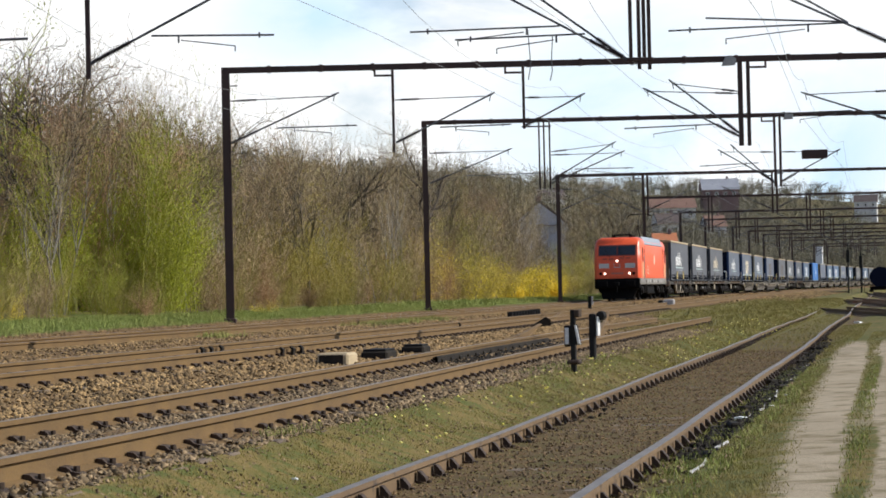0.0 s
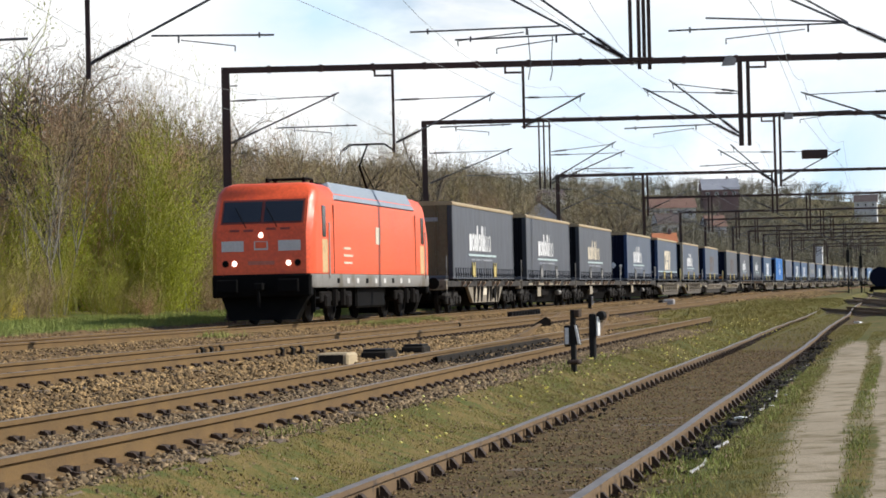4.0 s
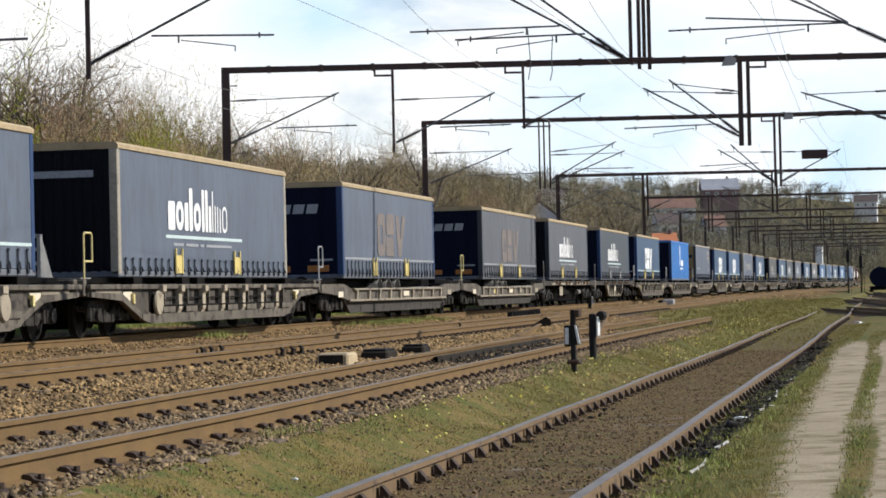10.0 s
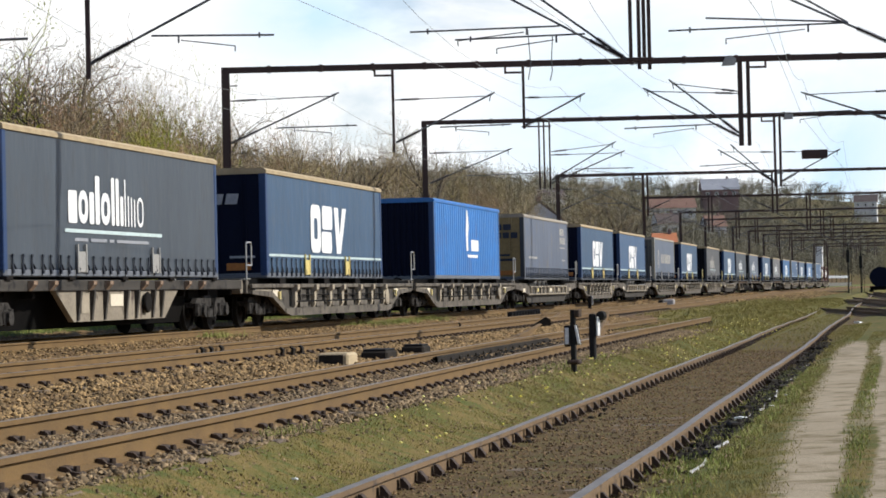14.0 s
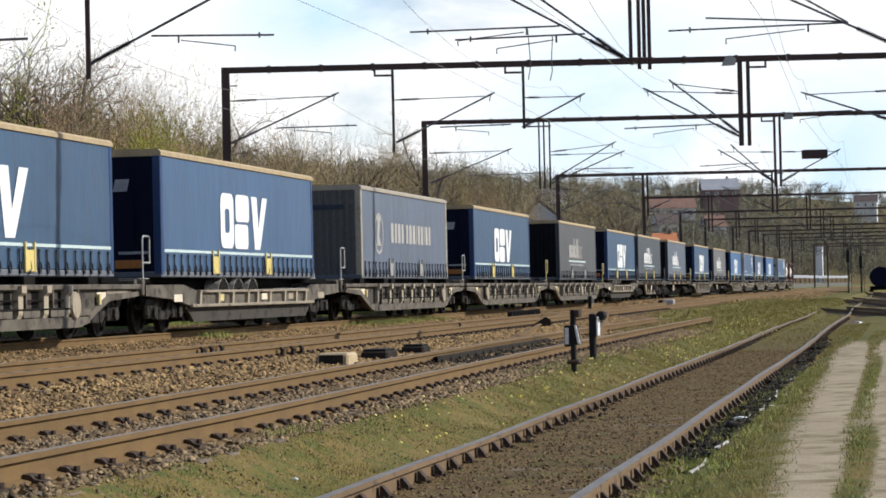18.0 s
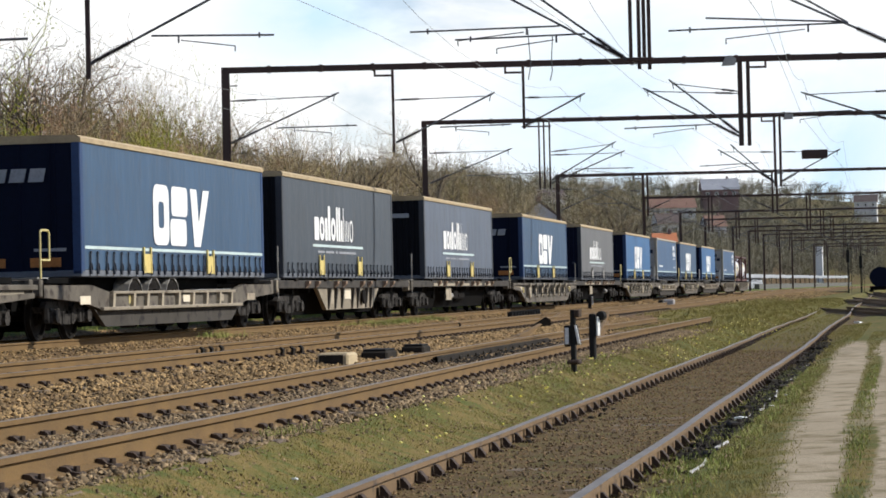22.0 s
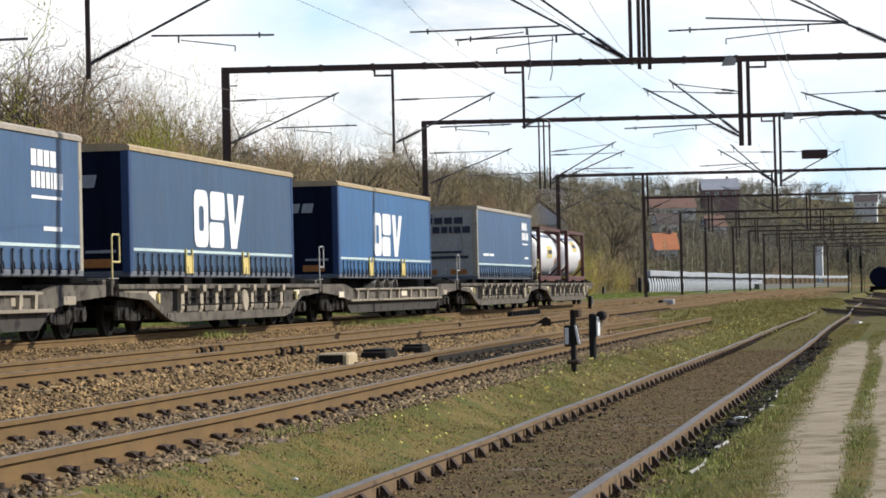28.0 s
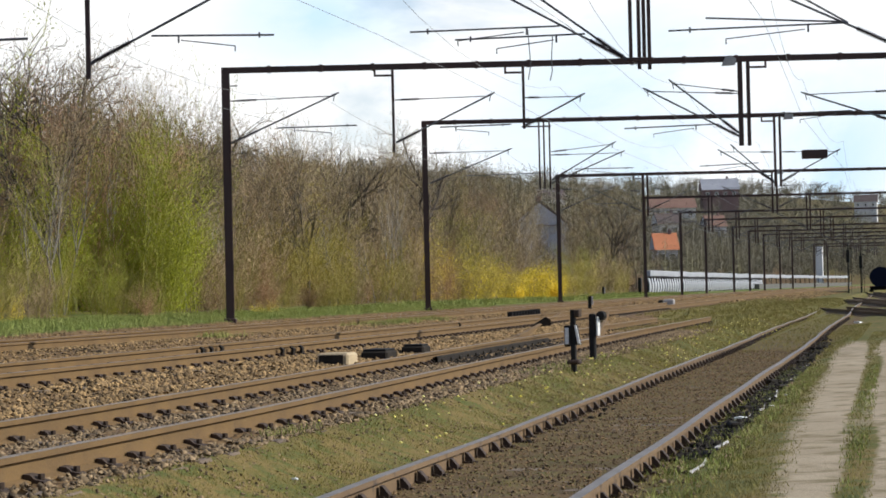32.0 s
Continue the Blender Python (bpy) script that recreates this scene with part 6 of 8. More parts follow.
BUD_RUST = surface("russet_bud", (0.52, 0.31, 0.175), (0.40, 0.225, 0.125), 0.8, 0.8, 20, 0, vary=0.3)
BUD_DRY = surface("dry_brown_bud", (0.38, 0.27, 0.15), (0.28, 0.195, 0.11), 0.85, 0.8, 20, 0, vary=0.35)
BUD_MOSS = surface("moss_green_bud", (0.36, 0.315, 0.065), (0.26, 0.23, 0.055), 0.8, 0.8, 20, 0, vary=0.35)
BUD_LEMON = surface("lemon_green_bud", (0.50, 0.405, 0.075), (0.35, 0.285, 0.06), 0.75, 0.8, 20, 0, vary=0.3)
FAR_TWIG = surface("distant_brown_wood", (0.285, 0.215, 0.13), (0.205, 0.157, 0.1), 0.9, 0.05, 3, 0, vary=0.2, rand_from="island")
# Far woods are greyer: the haze of distance is put into their colour.
FAR_GREY = surface("hazy_distant_wood", (0.19, 0.17, 0.115), (0.14, 0.128, 0.09), 0.9, 0.05, 3, 0, vary=0.2, rand_from="island")
FAR_OLIVE = surface("distant_olive_wood", (0.205, 0.188, 0.10), (0.155, 0.143, 0.078), 0.9, 0.05, 3, 0, vary=0.2, rand_from="island")
BARK_DARK = surface("dark_oak_bark", (0.115, 0.092, 0.066), (0.07, 0.056, 0.041), 0.9, 3, 30, 0.3, vary=0.25)
TWIG_DARK = surface("dark_brown_twigs", (0.23, 0.17, 0.105), (0.15, 0.112, 0.07), 0.9, 0.8, 20, 0, vary=0.3)
BLOOM = surface("forsythia_bloom", (0.90, 0.68, 0.07), (0.78, 0.56, 0.06), 0.7, 0.8, 20, 0, vary=0.25)


class Grove:
    """Gathers tapered limbs, twigs and leaves of one plant as arrays."""

    def __init__(self, seed):
        self.r = np.random.RandomState(seed)
        self.limbs, self.leaves = [], []

    def limb(self, p, d, length, rad, level, up, splits, spread):
        r = self.r
        n = 4 if level < 2 else 3 if level < 3 else 2
        d = d / np.linalg.norm(d)
        step = length / n
        for i in range(n):
            q = p + d * step
            r1 = rad * (1 - 0.55 * (i + 1) / n)
            self.limbs.append((p, q, rad * (1 - 0.55 * i / n), r1, level))
            if level < len(splits) and (i > 0 or level > 0):
                for _ in range(splits[level]):
                    side = r.normal(0, 1, 3)
                    side -= d * side.dot(d)
                    side /= np.linalg.norm(side) + 1e-6
                    nd = d * r.uniform(0.5, 1.0) + side * spread * r.uniform(0.6, 1.2) + np.array([0, 0, up])
                    self.limb(q, nd, length * (r.uniform(0.45, 0.7) if level < 1 else r.uniform(0.34, 0.56)), r1 * 0.66, level + 1, up, splits, spread)
            if level >= len(splits) - 1:
                self.leaves.append(q)
                self.leaves.append((p + q) / 2)
            d = d + r.normal(0, 0.13 if level < 2 else 0.24, 3) + np.array([0, 0, up * 0.35])
            d /= np.linalg.norm(d)
            p = q

    def meshes(self, name, bark, leaf, leaf_size, leaf_n, twig, thin=0.008, keep_thick=0.012, skirt=0.0, slim=0.3, tuft=0.1):
        trunk = Build()
        tw_v, tw_f = [], []
        k = 0
        for p, q, r0, r1, lv in self.limbs:
            if r0 > keep_thick:
                trunk.tube(p, q, r0, r1, n=6 if lv < 1 else 4, caps=False)
            else:
                d = q - p
                u = np.cross(d, self.r.normal(0, 1, 3))
                u /= np.linalg.norm(u) + 1e-9
                w = np.cross(d, u)
                w /= np.linalg.norm(w) + 1e-9
                rr = max(r0, thin)
                re = max(r1, thin * 0.65)
                tw_v += [p + u * rr, p - u * rr, q - u * re, q + u * re]
                tw_f.append((k, k + 1, k + 2, k + 3))
                k += 4
        out = [trunk.mesh("trunk", bark)]
        out.append(soup("twig_crown", tw_v, tw_f, twig) if tw_v else None)
        if leaf_n and self.leaves:
            c = np.array(self.leaves)
            c = c[self.r.permutation(len(c))[:max(8, len(c) // 3)]]
            idx = self.r.randint(0, len(c), leaf_n)
            c = c[idx] + self.r.normal(0, tuft, (leaf_n, 3))
            low = self.r.rand(leaf_n) < skirt
            c[low] *= np.stack([np.full(low.sum(), 0.8), np.full(low.sum(), 0.8), self.r.uniform(0.05, 0.7, low.sum())], 1)
            a = self.r.normal(0, 1, (leaf_n, 3)) + np.array([0.25, 0, 0.7])
            a /= np.linalg.norm(a, axis=1)[:, None]
            b2 = np.cross(a, self.r.normal(0, 1, (leaf_n, 3)))
            b2 /= np.linalg.norm(b2, axis=1)[:, None] + 1e-9
            sz = leaf_size * self.r.uniform(0.5, 1.4, leaf_n)[:, None]
            V = np.stack([c - a * sz * 0.7 + b2 * sz * slim, c + a * sz * 1.1, c - a * sz * 0.4 - b2 * sz * slim], 1).reshape(-1, 3)
            F = np.arange(leaf_n * 3).reshape(-1, 3)
            out.append(soup("crown", V, F, leaf))
        else:
            out.append(None)
        return out


def let_light_through(mt, share):
    """Young leaves pass part of the light on to their far side."""
    nt = mt.node_tree
    b, out = nt.nodes["Principled BSDF"], nt.nodes["Material Output"]
    thin, mix = nt.nodes.new("ShaderNodeBsdfTranslucent"), nt.nodes.new("ShaderNodeMixShader")
    nt.links.new(b.inputs["Base Color"].links[0].from_socket, thin.inputs["Color"])
    mix.inputs["Fac"].default_value = share
    nt.links.new(b.outputs["BSDF"], mix.inputs[1])
    nt.links.new(thin.outputs["BSDF"], mix.inputs[2])
    nt.links.new(mix.outputs["Shader"], out.inputs["Surface"])


for leafy in (BUD_GREEN, BUD_OLIVE, BUD_RUST, BUD_MOSS, BUD_LEMON, BLOOM):
    let_light_through(leafy, 0.4)


def tree_proto(seed, height, kind):
    g = Grove(seed)
    r = g.r
    if kind == "tree":
        g.limb(np.zeros(3), np.array([r.normal(0, 0.05), r.normal(0, 0.05), 1.0]), height * 0.62, height * 0.015, 0, 0.2, (3, 3, 2, 1), 0.72)
    elif kind == "oak":
        g.limb(np.zeros(3), np.array([r.normal(0, 0.06), r.normal(0, 0.06), 1.0]), height * 0.6, height * 0.02, 0, 0.16, (2, 3, 2, 1), 0.95)
    elif kind == "pole":
        for k in range(3):
            g.limb(np.array([r.normal(0, 0.7), r.normal(0, 0.7), 0]), np.array([r.normal(0, 0.06), r.normal(0, 0.06), 1.0]), height * r.uniform(0.7, 0.9), height * 0.0065, 0, 0.34, (2, 2, 1), 0.42)
    else:
        for _ in range(11):
            a = r.uniform(0, 6.28)
            g.limb(np.array([math.cos(a), math.sin(a), 0]) * r.uniform(0, 1.3), np.array([math.cos(a) * 0.3, math.sin(a) * 0.3, 1.0]), height * r.uniform(0.5, 1.05), height * 0.0075, 1, 0.14, (0, 2, 2), 0.6)
    return g


STEM = [surface(n + "_twig", c, tuple(v * 0.72 for v in c), 0.9, 0.6, 12, 0, vary=0.3) for n, c in (("olive", (0.35, 0.28, 0.09)), ("green", (0.29, 0.29, 0.055)), ("russet", (0.39, 0.24, 0.125)), ("dry", (0.36, 0.26, 0.145)), ("moss", (0.29, 0.25, 0.07)))]


def plant(name, label, category, meshes, m, group):
    th = thing(name, label, category, m, group)
    for nm, me in zip(("trunk", "twig_crown", "crown"), meshes):
        if me:
            part(nm, me, parent=th)["kind"] = "stuff"
    return th


def build_woods():
    rng = random.Random(21)
    protos = []

    tops = []

    def add(name, seed, height, kind, bark, leaf, size, count, label, twig=TWIG, thin=0.0055, skirt=0.0, slim=0.3, tuft=0.1):
        g = tree_proto(seed, height, kind)
        tops.append(max(float(q[2]) for _, q, _, _, _ in g.limbs))
        protos.append([plant(name, label, name, g.meshes(name, bark, leaf, size, count, twig, thin, skirt=skirt, slim=slim, tuft=tuft), pose(0, 0, -500), "woodland beside the line"), False])
    add("tree", 100, 9.0, "tree", BARK, BUD_OLIVE, 0.03, 5200, "bare spring tree with fine brown twigs", tuft=0.2)
    add("tree", 101, 8.6, "tree", BARK, BUD_RUST, 0.055, 9000, "bare spring tree with reddish buds", tuft=0.22)
    add("tree", 102, 8.8, "tree", BARK, BUD_DRY, 0.03, 700, "bare spreading tree with a dark trunk")
    add("tree", 103, 8.2, "pole", BARK_PALE, BUD_OLIVE, 0.03, 1800, "slender pale-stemmed saplings in a clump")
    add("tree", 104, 8.0, "pole", BARK_PALE, BUD_DRY, 0.03, 1200, "thin upright birch stems just budding")
    kinds = (("olive", BUD_OLIVE, "olive budding scrub on the woodland edge"), ("green", BUD_GREEN, "fresh green budding scrub on the woodland edge"),
             ("russet", BUD_RUST, "russet twiggy scrub on the woodland edge"), ("brown", BUD_DRY, "dry brown scrub on the woodland edge"), ("moss", BUD_MOSS, "mossy green scrub on the woodland edge"))
    for i, (nm, leaf, lb) in enumerate(kinds):
        add("shrub", 200 + i, 2.9, "shrub", STEM[i], leaf, 0.036, 12000 if nm == "green" else 5200, lb, STEM[i], 0.006, 0.25, 0.3, 0.13)
    add("shrub", 300, 1.6, "shrub", STEM[0], BLOOM, 0.055, 9000, "forsythia bush in full yellow bloom", STEM[0], 0.004, 0.35, 0.55, 0.2)
    add("shrub", 301, 2.2, "shrub", STEM[0], BUD_LEMON, 0.042, 6500, "greenish yellow flowering bush", STEM[0], 0.004, 0.2, 0.35, 0.12)
    add("shrub", 302, 1.8, "shrub", STEM[3], BLOOM, 0.042, 3000, "sparse forsythia bush just coming into bloom", STEM[3], 0.005, 0.2, 0.35, 0.1)
    add("shrub", 303, 3.0, "shrub", STEM[3], BUD_DRY, 0.03, 900, "leafless grey-brown thicket of fine stems", TWIG, 0.005, 0.1, 0.3)

    add("tree", 108, 9.0, "oak", BARK_DARK, BUD_DRY, 0.03, 500, "bare oak with dark crooked limbs", TWIG_DARK, 0.008)
    add("tree", 109, 8.5, "oak", BARK_DARK, BUD_OLIVE, 0.03, 900, "bare oak with a spreading dark crown", TWIG_DARK, 0.008)

    def put(k, x, y, z, sc, sz=1.0):
        m = pose(x, y, z, 0, 0, rng.uniform(0, 360))
        if protos[k][1]:
            o = copy_thing(protos[k][0], m)
        else:
            o = protos[k][0]
            o.matrix_basis = m
            protos[k][1] = True
        o.scale = (sc, sc, sc * sz)

    def set_at(k, s, l, sc, sz=1.0):
        x, y = on(s, l)
        put(k, float(x), float(y), float(ground_z(s, l)) - 0.06, sc, sz)

    def by_place(k, x, y, sc, sz=None):
        """Plants at world x, y; without a stretch, sc is the height of the top."""
        s = y - 60.0
        for _ in range(4):
            s += y - float(on(s, -12.0)[1])
        px, py = on(s, 0.0)
        l = (x - float(px)) * math.cos(float(heading(s))) - (y - float(py)) * math.sin(float(heading(s)))
        z = float(ground_z(s, l)) - 0.06
        if sz is None:
            sc, sz = (sc - z) / tops[k], 1.0
        put(k, x, y, z, sc, sz)
    # colours change along the wood's edge: green, olive, green, russet, brown; weights of olive, green, russet, brown, moss
    tones = ((-12, (3, 5, 0, 0.6, 5)), (19, (4, 0.6, 2.5, 2, 4)), (29, (4, 1.6, 2, 1.6, 3)), (36, (2, 0.2, 4, 4, 1)), (43, (4, 0.6, 1, 3, 3)), (65, (3, 0.2, 1.4, 4, 2)), (95, (3, 0.4, 0.6, 4, 3)))
    for row, (l0, st, hgt, far) in enumerate(((-9.7, 1.9, 0.4, 110), (-10.6, 3.4, 0.7, 190), (-12.2, 4.0, 1.05, 190), (-15.2, 4.2, 1.45, 110), (-19.0, 5.0, 1.7, 100))):
        s = 5.0 + row
        while s < far:
            wt = [w for a, w in tones if a <= s][-1] if s >= -12 else tones[0][1]
            if row > 2:
                wt = (wt[0], wt[1] * 0.3, wt[2] + 1.0, wt[3] + 2, wt[4] * 0.6)
            k = rng.choices((5, 6, 7, 8, 9), wt)[0]
            set_at(k, s + rng.uniform(-0.8, 0.8), l0 + rng.uniform(-0.8, 0.8) - 0.004 * s, hgt * rng.uniform(0.6, 1.25), rng.uniform(0.85, 1.25))
            s += st * (1.0 if s < 60 else 1.8) * rng.uniform(0.8, 1.2)
    # the brightest green bushes, the russet one and the flowering ones
    for k, x, y, sc, sz in ((6, -10.35, 85.5, 1.15, 1.6), (6, -9.7, 86.2, 1.05, 1.2), (6, -11.1, 85.2, 1.1, 1.35), (6, -10.9, 87.0, 1.2, 1.45), (6, -10.3, 88.5, 1.0, 1.2), (6, -10.6, 86.0, 0.9, 0.9), (6, -14.6, 80.0, 1.2, 1.4), (7, -12.9, 85.0, 1.4, 1.45), (7, -12.1, 88.0, 1.3, 1.45), (9, -8.6, 95.0, 0.9, 1.0)):
        by_place(k, x, y, sc, sz)
    for k, x, y, sc, sz in ((12, 4.9, 164.0, 1.3, 0.72), (10, 6.1, 166.5, 1.15, 0.85), (10, 6.7, 168.5, 0.9, 0.9), (10, 4.3, 160.0, 0.7, 0.7), (12, 0.2, 143.0, 1.3, 1.0), (11, 1.4, 148.0, 1.0, 0.9), (12, 2.6, 153.0, 1.2, 0.8), (11, 3.4, 157.0, 1.0, 0.8),
                            (12, -2.3, 138.0, 1.2, 1.3), (12, -1.3, 140.0, 1.2, 1.1), (12, -6.75, 92.5, 0.34, 0.7), (12, -12.3, 69.0, 0.36, 0.95), (12, 2.0, 151.0, 1.2, 0.9), (12, 3.6, 158.0, 1.2, 0.8), (12, 0.9, 146.0, 1.1, 0.9)):
        by_place(k, x, y, sc, sz)
    for k, x, y, sc, sz in ((11, -7.6, 110.0, 1.3, 1.25), (11, -5.4, 112.0, 1.0, 1.35), (11, -6.6, 109.0, 1.0, 1.3), (11, -2.7, 138.0, 1.1, 1.1), (11, -3.6, 128.0, 0.9, 1.0), (11, 8.8, 171.0, 1.1, 1.0)):
        by_place(k, x, y, sc, sz)
    # tall bare trees along the crest of the wood: kind, place and the height of the top
    for k, x, y, top in ((14, -14.3, 84, 11.2), (15, -13.6, 81, 10.3), (14, -12.6, 86, 10.5), (15, -15.2, 92, 11.6), (14, -11.75, 95, 10.1), (15, -10.35, 104, 10.2), (14, -10.9, 107, 9.6), (1, -12.4, 83, 7.3), (1, -11.6, 91, 7.2), (3, -12.2, 97, 10.5), (3, -11.9, 99, 10.8), (4, -11.6, 100, 10.6),
                         (0, -10.0, 93, 9.0), (2, -9.5, 94, 9.1), (4, -10.1, 106, 9.7), (4, -11.3, 93, 9.9), (3, -10.7, 92, 9.4), (0, -9.7, 108, 9.3), (2, -16.5, 98, 12.2), (3, -15.2, 103, 12.2), (0, -13.4, 104, 11.6), (1, -13.5, 89, 8.2), (0, -12.9, 95, 10.7), (3, -12.9, 101, 11.0), (2, -11.4, 106, 10.4)):
        by_place(k, x, y, top)
    for k, x, y, top in ((2, -10.2, 127, 10.6), (4, -9.4, 131, 11.2), (0, -7.2, 113, 9.3), (2, -6.1, 110, 9.1), (0, -6.4, 139, 10.7), (14, -5.6, 145, 10.6), (0, -4.1, 143, 10.9), (2, -2.8, 149, 11.4), (0, -4.3, 152, 10.2), (2, -3.9, 190, 12.3), (0, -2.6, 205, 13.4), (2, -0.5, 200, 12.5), (0, 1.7, 215, 13.0), (2, 3.6, 225, 13.8), (0, 4.6, 240, 14.0), (2, -4.2, 230, 14.3), (0, 0.6, 240, 14.8), (14, -1.2, 147, 11.9), (0, 0.4, 165, 11.5),
                         (2, 2.5, 180, 10.9), (0, 5.5, 205, 12.8), (0, 14.6, 245, 13.2), (2, 16.7, 250, 14.1), (0, 19.0, 255, 14.2), (15, -8.6, 124, 9.6), (0, -6.9, 127, 10.1), (15, -4.6, 131, 9.6), (2, -9.8, 119, 9.2)):
        by_place(k, x, y, top)
    for _ in range(26):
        set_at(rng.choice((3, 4)), rng.uniform(14, 130), rng.uniform(-14, -10.8), rng.uniform(0.45, 0.75), rng.uniform(0.9, 1.1))
    for _ in range(46):
        s = rng.uniform(8, 150)
        set_at(13, s, rng.uniform(-17, -11.5), rng.uniform(0.9, 1.5), rng.uniform(0.9, 1.2))
    n = 0
    while n < 52:
        s, l = rng.uniform(26, 240), -14.0 - rng.random() ** 1.2 * 28
        k = rng.choices(range(5), (3, 2, 3, 2, 2))[0]
        set_at(k, s, l, rng.uniform(0.45, 0.85) if s < 110 else rng.uniform(0.6, 0.9), rng.uniform(0.9, 1.1))
        n += 1


build_woods()


def far_woods(name, label, seed, zones, mat):
    """Woods on the hills: each tree a thin stem with loose tufts of twigs."""
    r = np.random.RandomState(seed)
    V, F = [], []
    k = 0
    for s0, s1, l0, l1, n, tufts, hgt, size in zones:
        tufts = int(tufts * 1.7)
        S, L = r.uniform(s0, s1, n), r.uniform(l0, l1, n)
        X, Y = on(S, L)
        Z = ground_z(S, L)
        for x, y, z in zip(X, Y, Z):
            h = hgt * r.uniform(0.45, 1.3) * (0.62 if 330 < y < 432 and 0.08 < x / y < 0.098 else 0.45 if 120 < y < 300 and 0.034 < x / y < 0.045 else 1.0)
            lean = r.normal(0, 0.3, 2)
            b = np.array([[x - 0.1, y, z - 0.2], [x + 0.1, y + 0.03, z - 0.2], [x, y - 0.1, z - 0.2], [x + lean[0], y + lean[1], z + h * 0.97]])
            V.append(b)
            F += [(k, k + 1, k + 3), (k + 1, k + 2, k + 3), (k + 2, k, k + 3)]
            k += 4
            m = 9
            ang, el = r.uniform(0, 6.28, m), r.uniform(0.35, 1.25, m)
            ld = np.stack([np.cos(ang) * np.cos(el), np.sin(ang) * np.cos(el), np.sin(el)], 1)
            root = np.array([x, y, z]) + np.outer(r.uniform(0.12, 0.62, m) * h, [lean[0] / h, lean[1] / h, 1])
            reach = h * r.uniform(0.22, 0.42, m)
            w = np.cross(ld, r.normal(0, 1, (m, 3)))
            w /= np.linalg.norm(w, axis=1)[:, None] + 1e-9
            V.append(np.stack([root - w * 0.05, root + w * 0.05, root + ld * reach[:, None]], 1).reshape(-1, 3))
            F += [(k + 3 * i, k + 3 * i + 1, k + 3 * i + 2) for i in range(m)]
            k += 3 * m
            q = r.randint(0, m, tufts)
            c = root[q] + ld[q] * (reach[q] * r.uniform(0.15, 1.0, tufts))[:, None] + r.normal(0, 0.055, (tufts, 3)) * h
            c[:, 2] = np.maximum(c[:, 2], z + 0.2)
            d = ld[q] * 0.7 + r.normal(0, 0.6, (tufts, 3)) + np.array([0, 0, 0.2])
            d /= np.linalg.norm(d, axis=1)[:, None]
            w = np.cross(d, r.normal(0, 1, (tufts, 3)))
            w /= np.linalg.norm(w, axis=1)[:, None] + 1e-9
            ln = size * r.uniform(0.25, 0.85, (tufts, 1))
            T = np.stack([c - w * ln * 0.055, c + w * ln * 0.055, c + d * ln * 1.35], 1).reshape(-1, 3)
            V.append(T)
            F += [(k + 3 * i, k + 3 * i + 1, k + 3 * i + 2) for i in range(tufts)]
            k += 3 * tufts
    return tagged(new(name, soup(name, np.concatenate(V), F, mat)), label, "woodland", kind="stuff")


far_woods("hillside_wood", "bare brown woodland covering the hillside", 31, [(60, 330, -80, -22, 480, 230, 7.0, 0.5)], FAR_TWIG)
far_woods("distant_wood", "hazy grey-brown woods on the far hills", 33, [(320, 640, -150, -15, 620, 170, 8.5, 1.0), (300, 560, -60, -18, 300, 170, 7.5, 0.8), (600, 1250, -190, -12, 600, 100, 9.5, 1.8),
          (640, 1300, 8, 190, 420, 100, 9.5, 1.8), (470, 620, -110, -22, 260, 150, 9.5, 1.0), (610, 690, -80, -14, 150, 140, 14.5, 1.2), (405, 450, -46, -30, 40, 150, 7.5, 0.9), (498, 535, -50, -34, 45, 150, 8.5, 1.0), (535, 570, -64, -44, 45, 150, 8.5, 1.0), (588, 630, -66, -46, 45, 150, 10.5, 1.1),
          (340, 364, -36, -23, 14, 130, 3.2, 0.6), (780, 1150, -60, 70, 330, 110, 11, 1.9)], FAR_GREY)
far_woods("budding_hillside_wood", "olive budding trees among the hillside wood", 32, [(60, 420, -60, -14, 260, 180, 6.0, 0.5), (400, 900, -150, -14, 260, 120, 8, 1.3), (330, 900, 30, 160, 260, 120, 8, 1.2), (780, 1150, -60, 70, 160, 110, 10, 1.8), (640, 800, -70, -10, 110, 100, 5, 1.5), (640, 820, 10, 80, 140, 100, 5, 1.5), (740, 830, -14, 16, 60, 100, 4, 1.4), (260, 640, 24, 60, 120, 110, 5.5, 1.1)], FAR_OLIVE)

# ---------- small railway things ----------
WHITE = surface("white_enamel", (0.72, 0.72, 0.7), (0.6, 0.6, 0.58), 0.5, 4, 30, 0.05, dirt=(0.4, 0.37, 0.32), dirt_at=0.62)
BOX_TAN = surface("sandy_concrete", (0.46, 0.36, 0.22), (0.36, 0.28, 0.17), 0.85, 4, 40, 0.2)
TAR = surface("black_grease", (0.02, 0.018, 0.015), (0.038, 0.031, 0.024), 0.9, 4, 30, 0.3, spec=0.1)
DARK_POST = surface("dark_painted_post", (0.014, 0.014, 0.014), (0.022, 0.02, 0.018), 0.7, 4, 30, 0.1, spec=0.15)


def here(s, l, turn=0.0, dz=0.0):
    return at_line(s, l, float(ground_z(s, l)) + dz, turn)


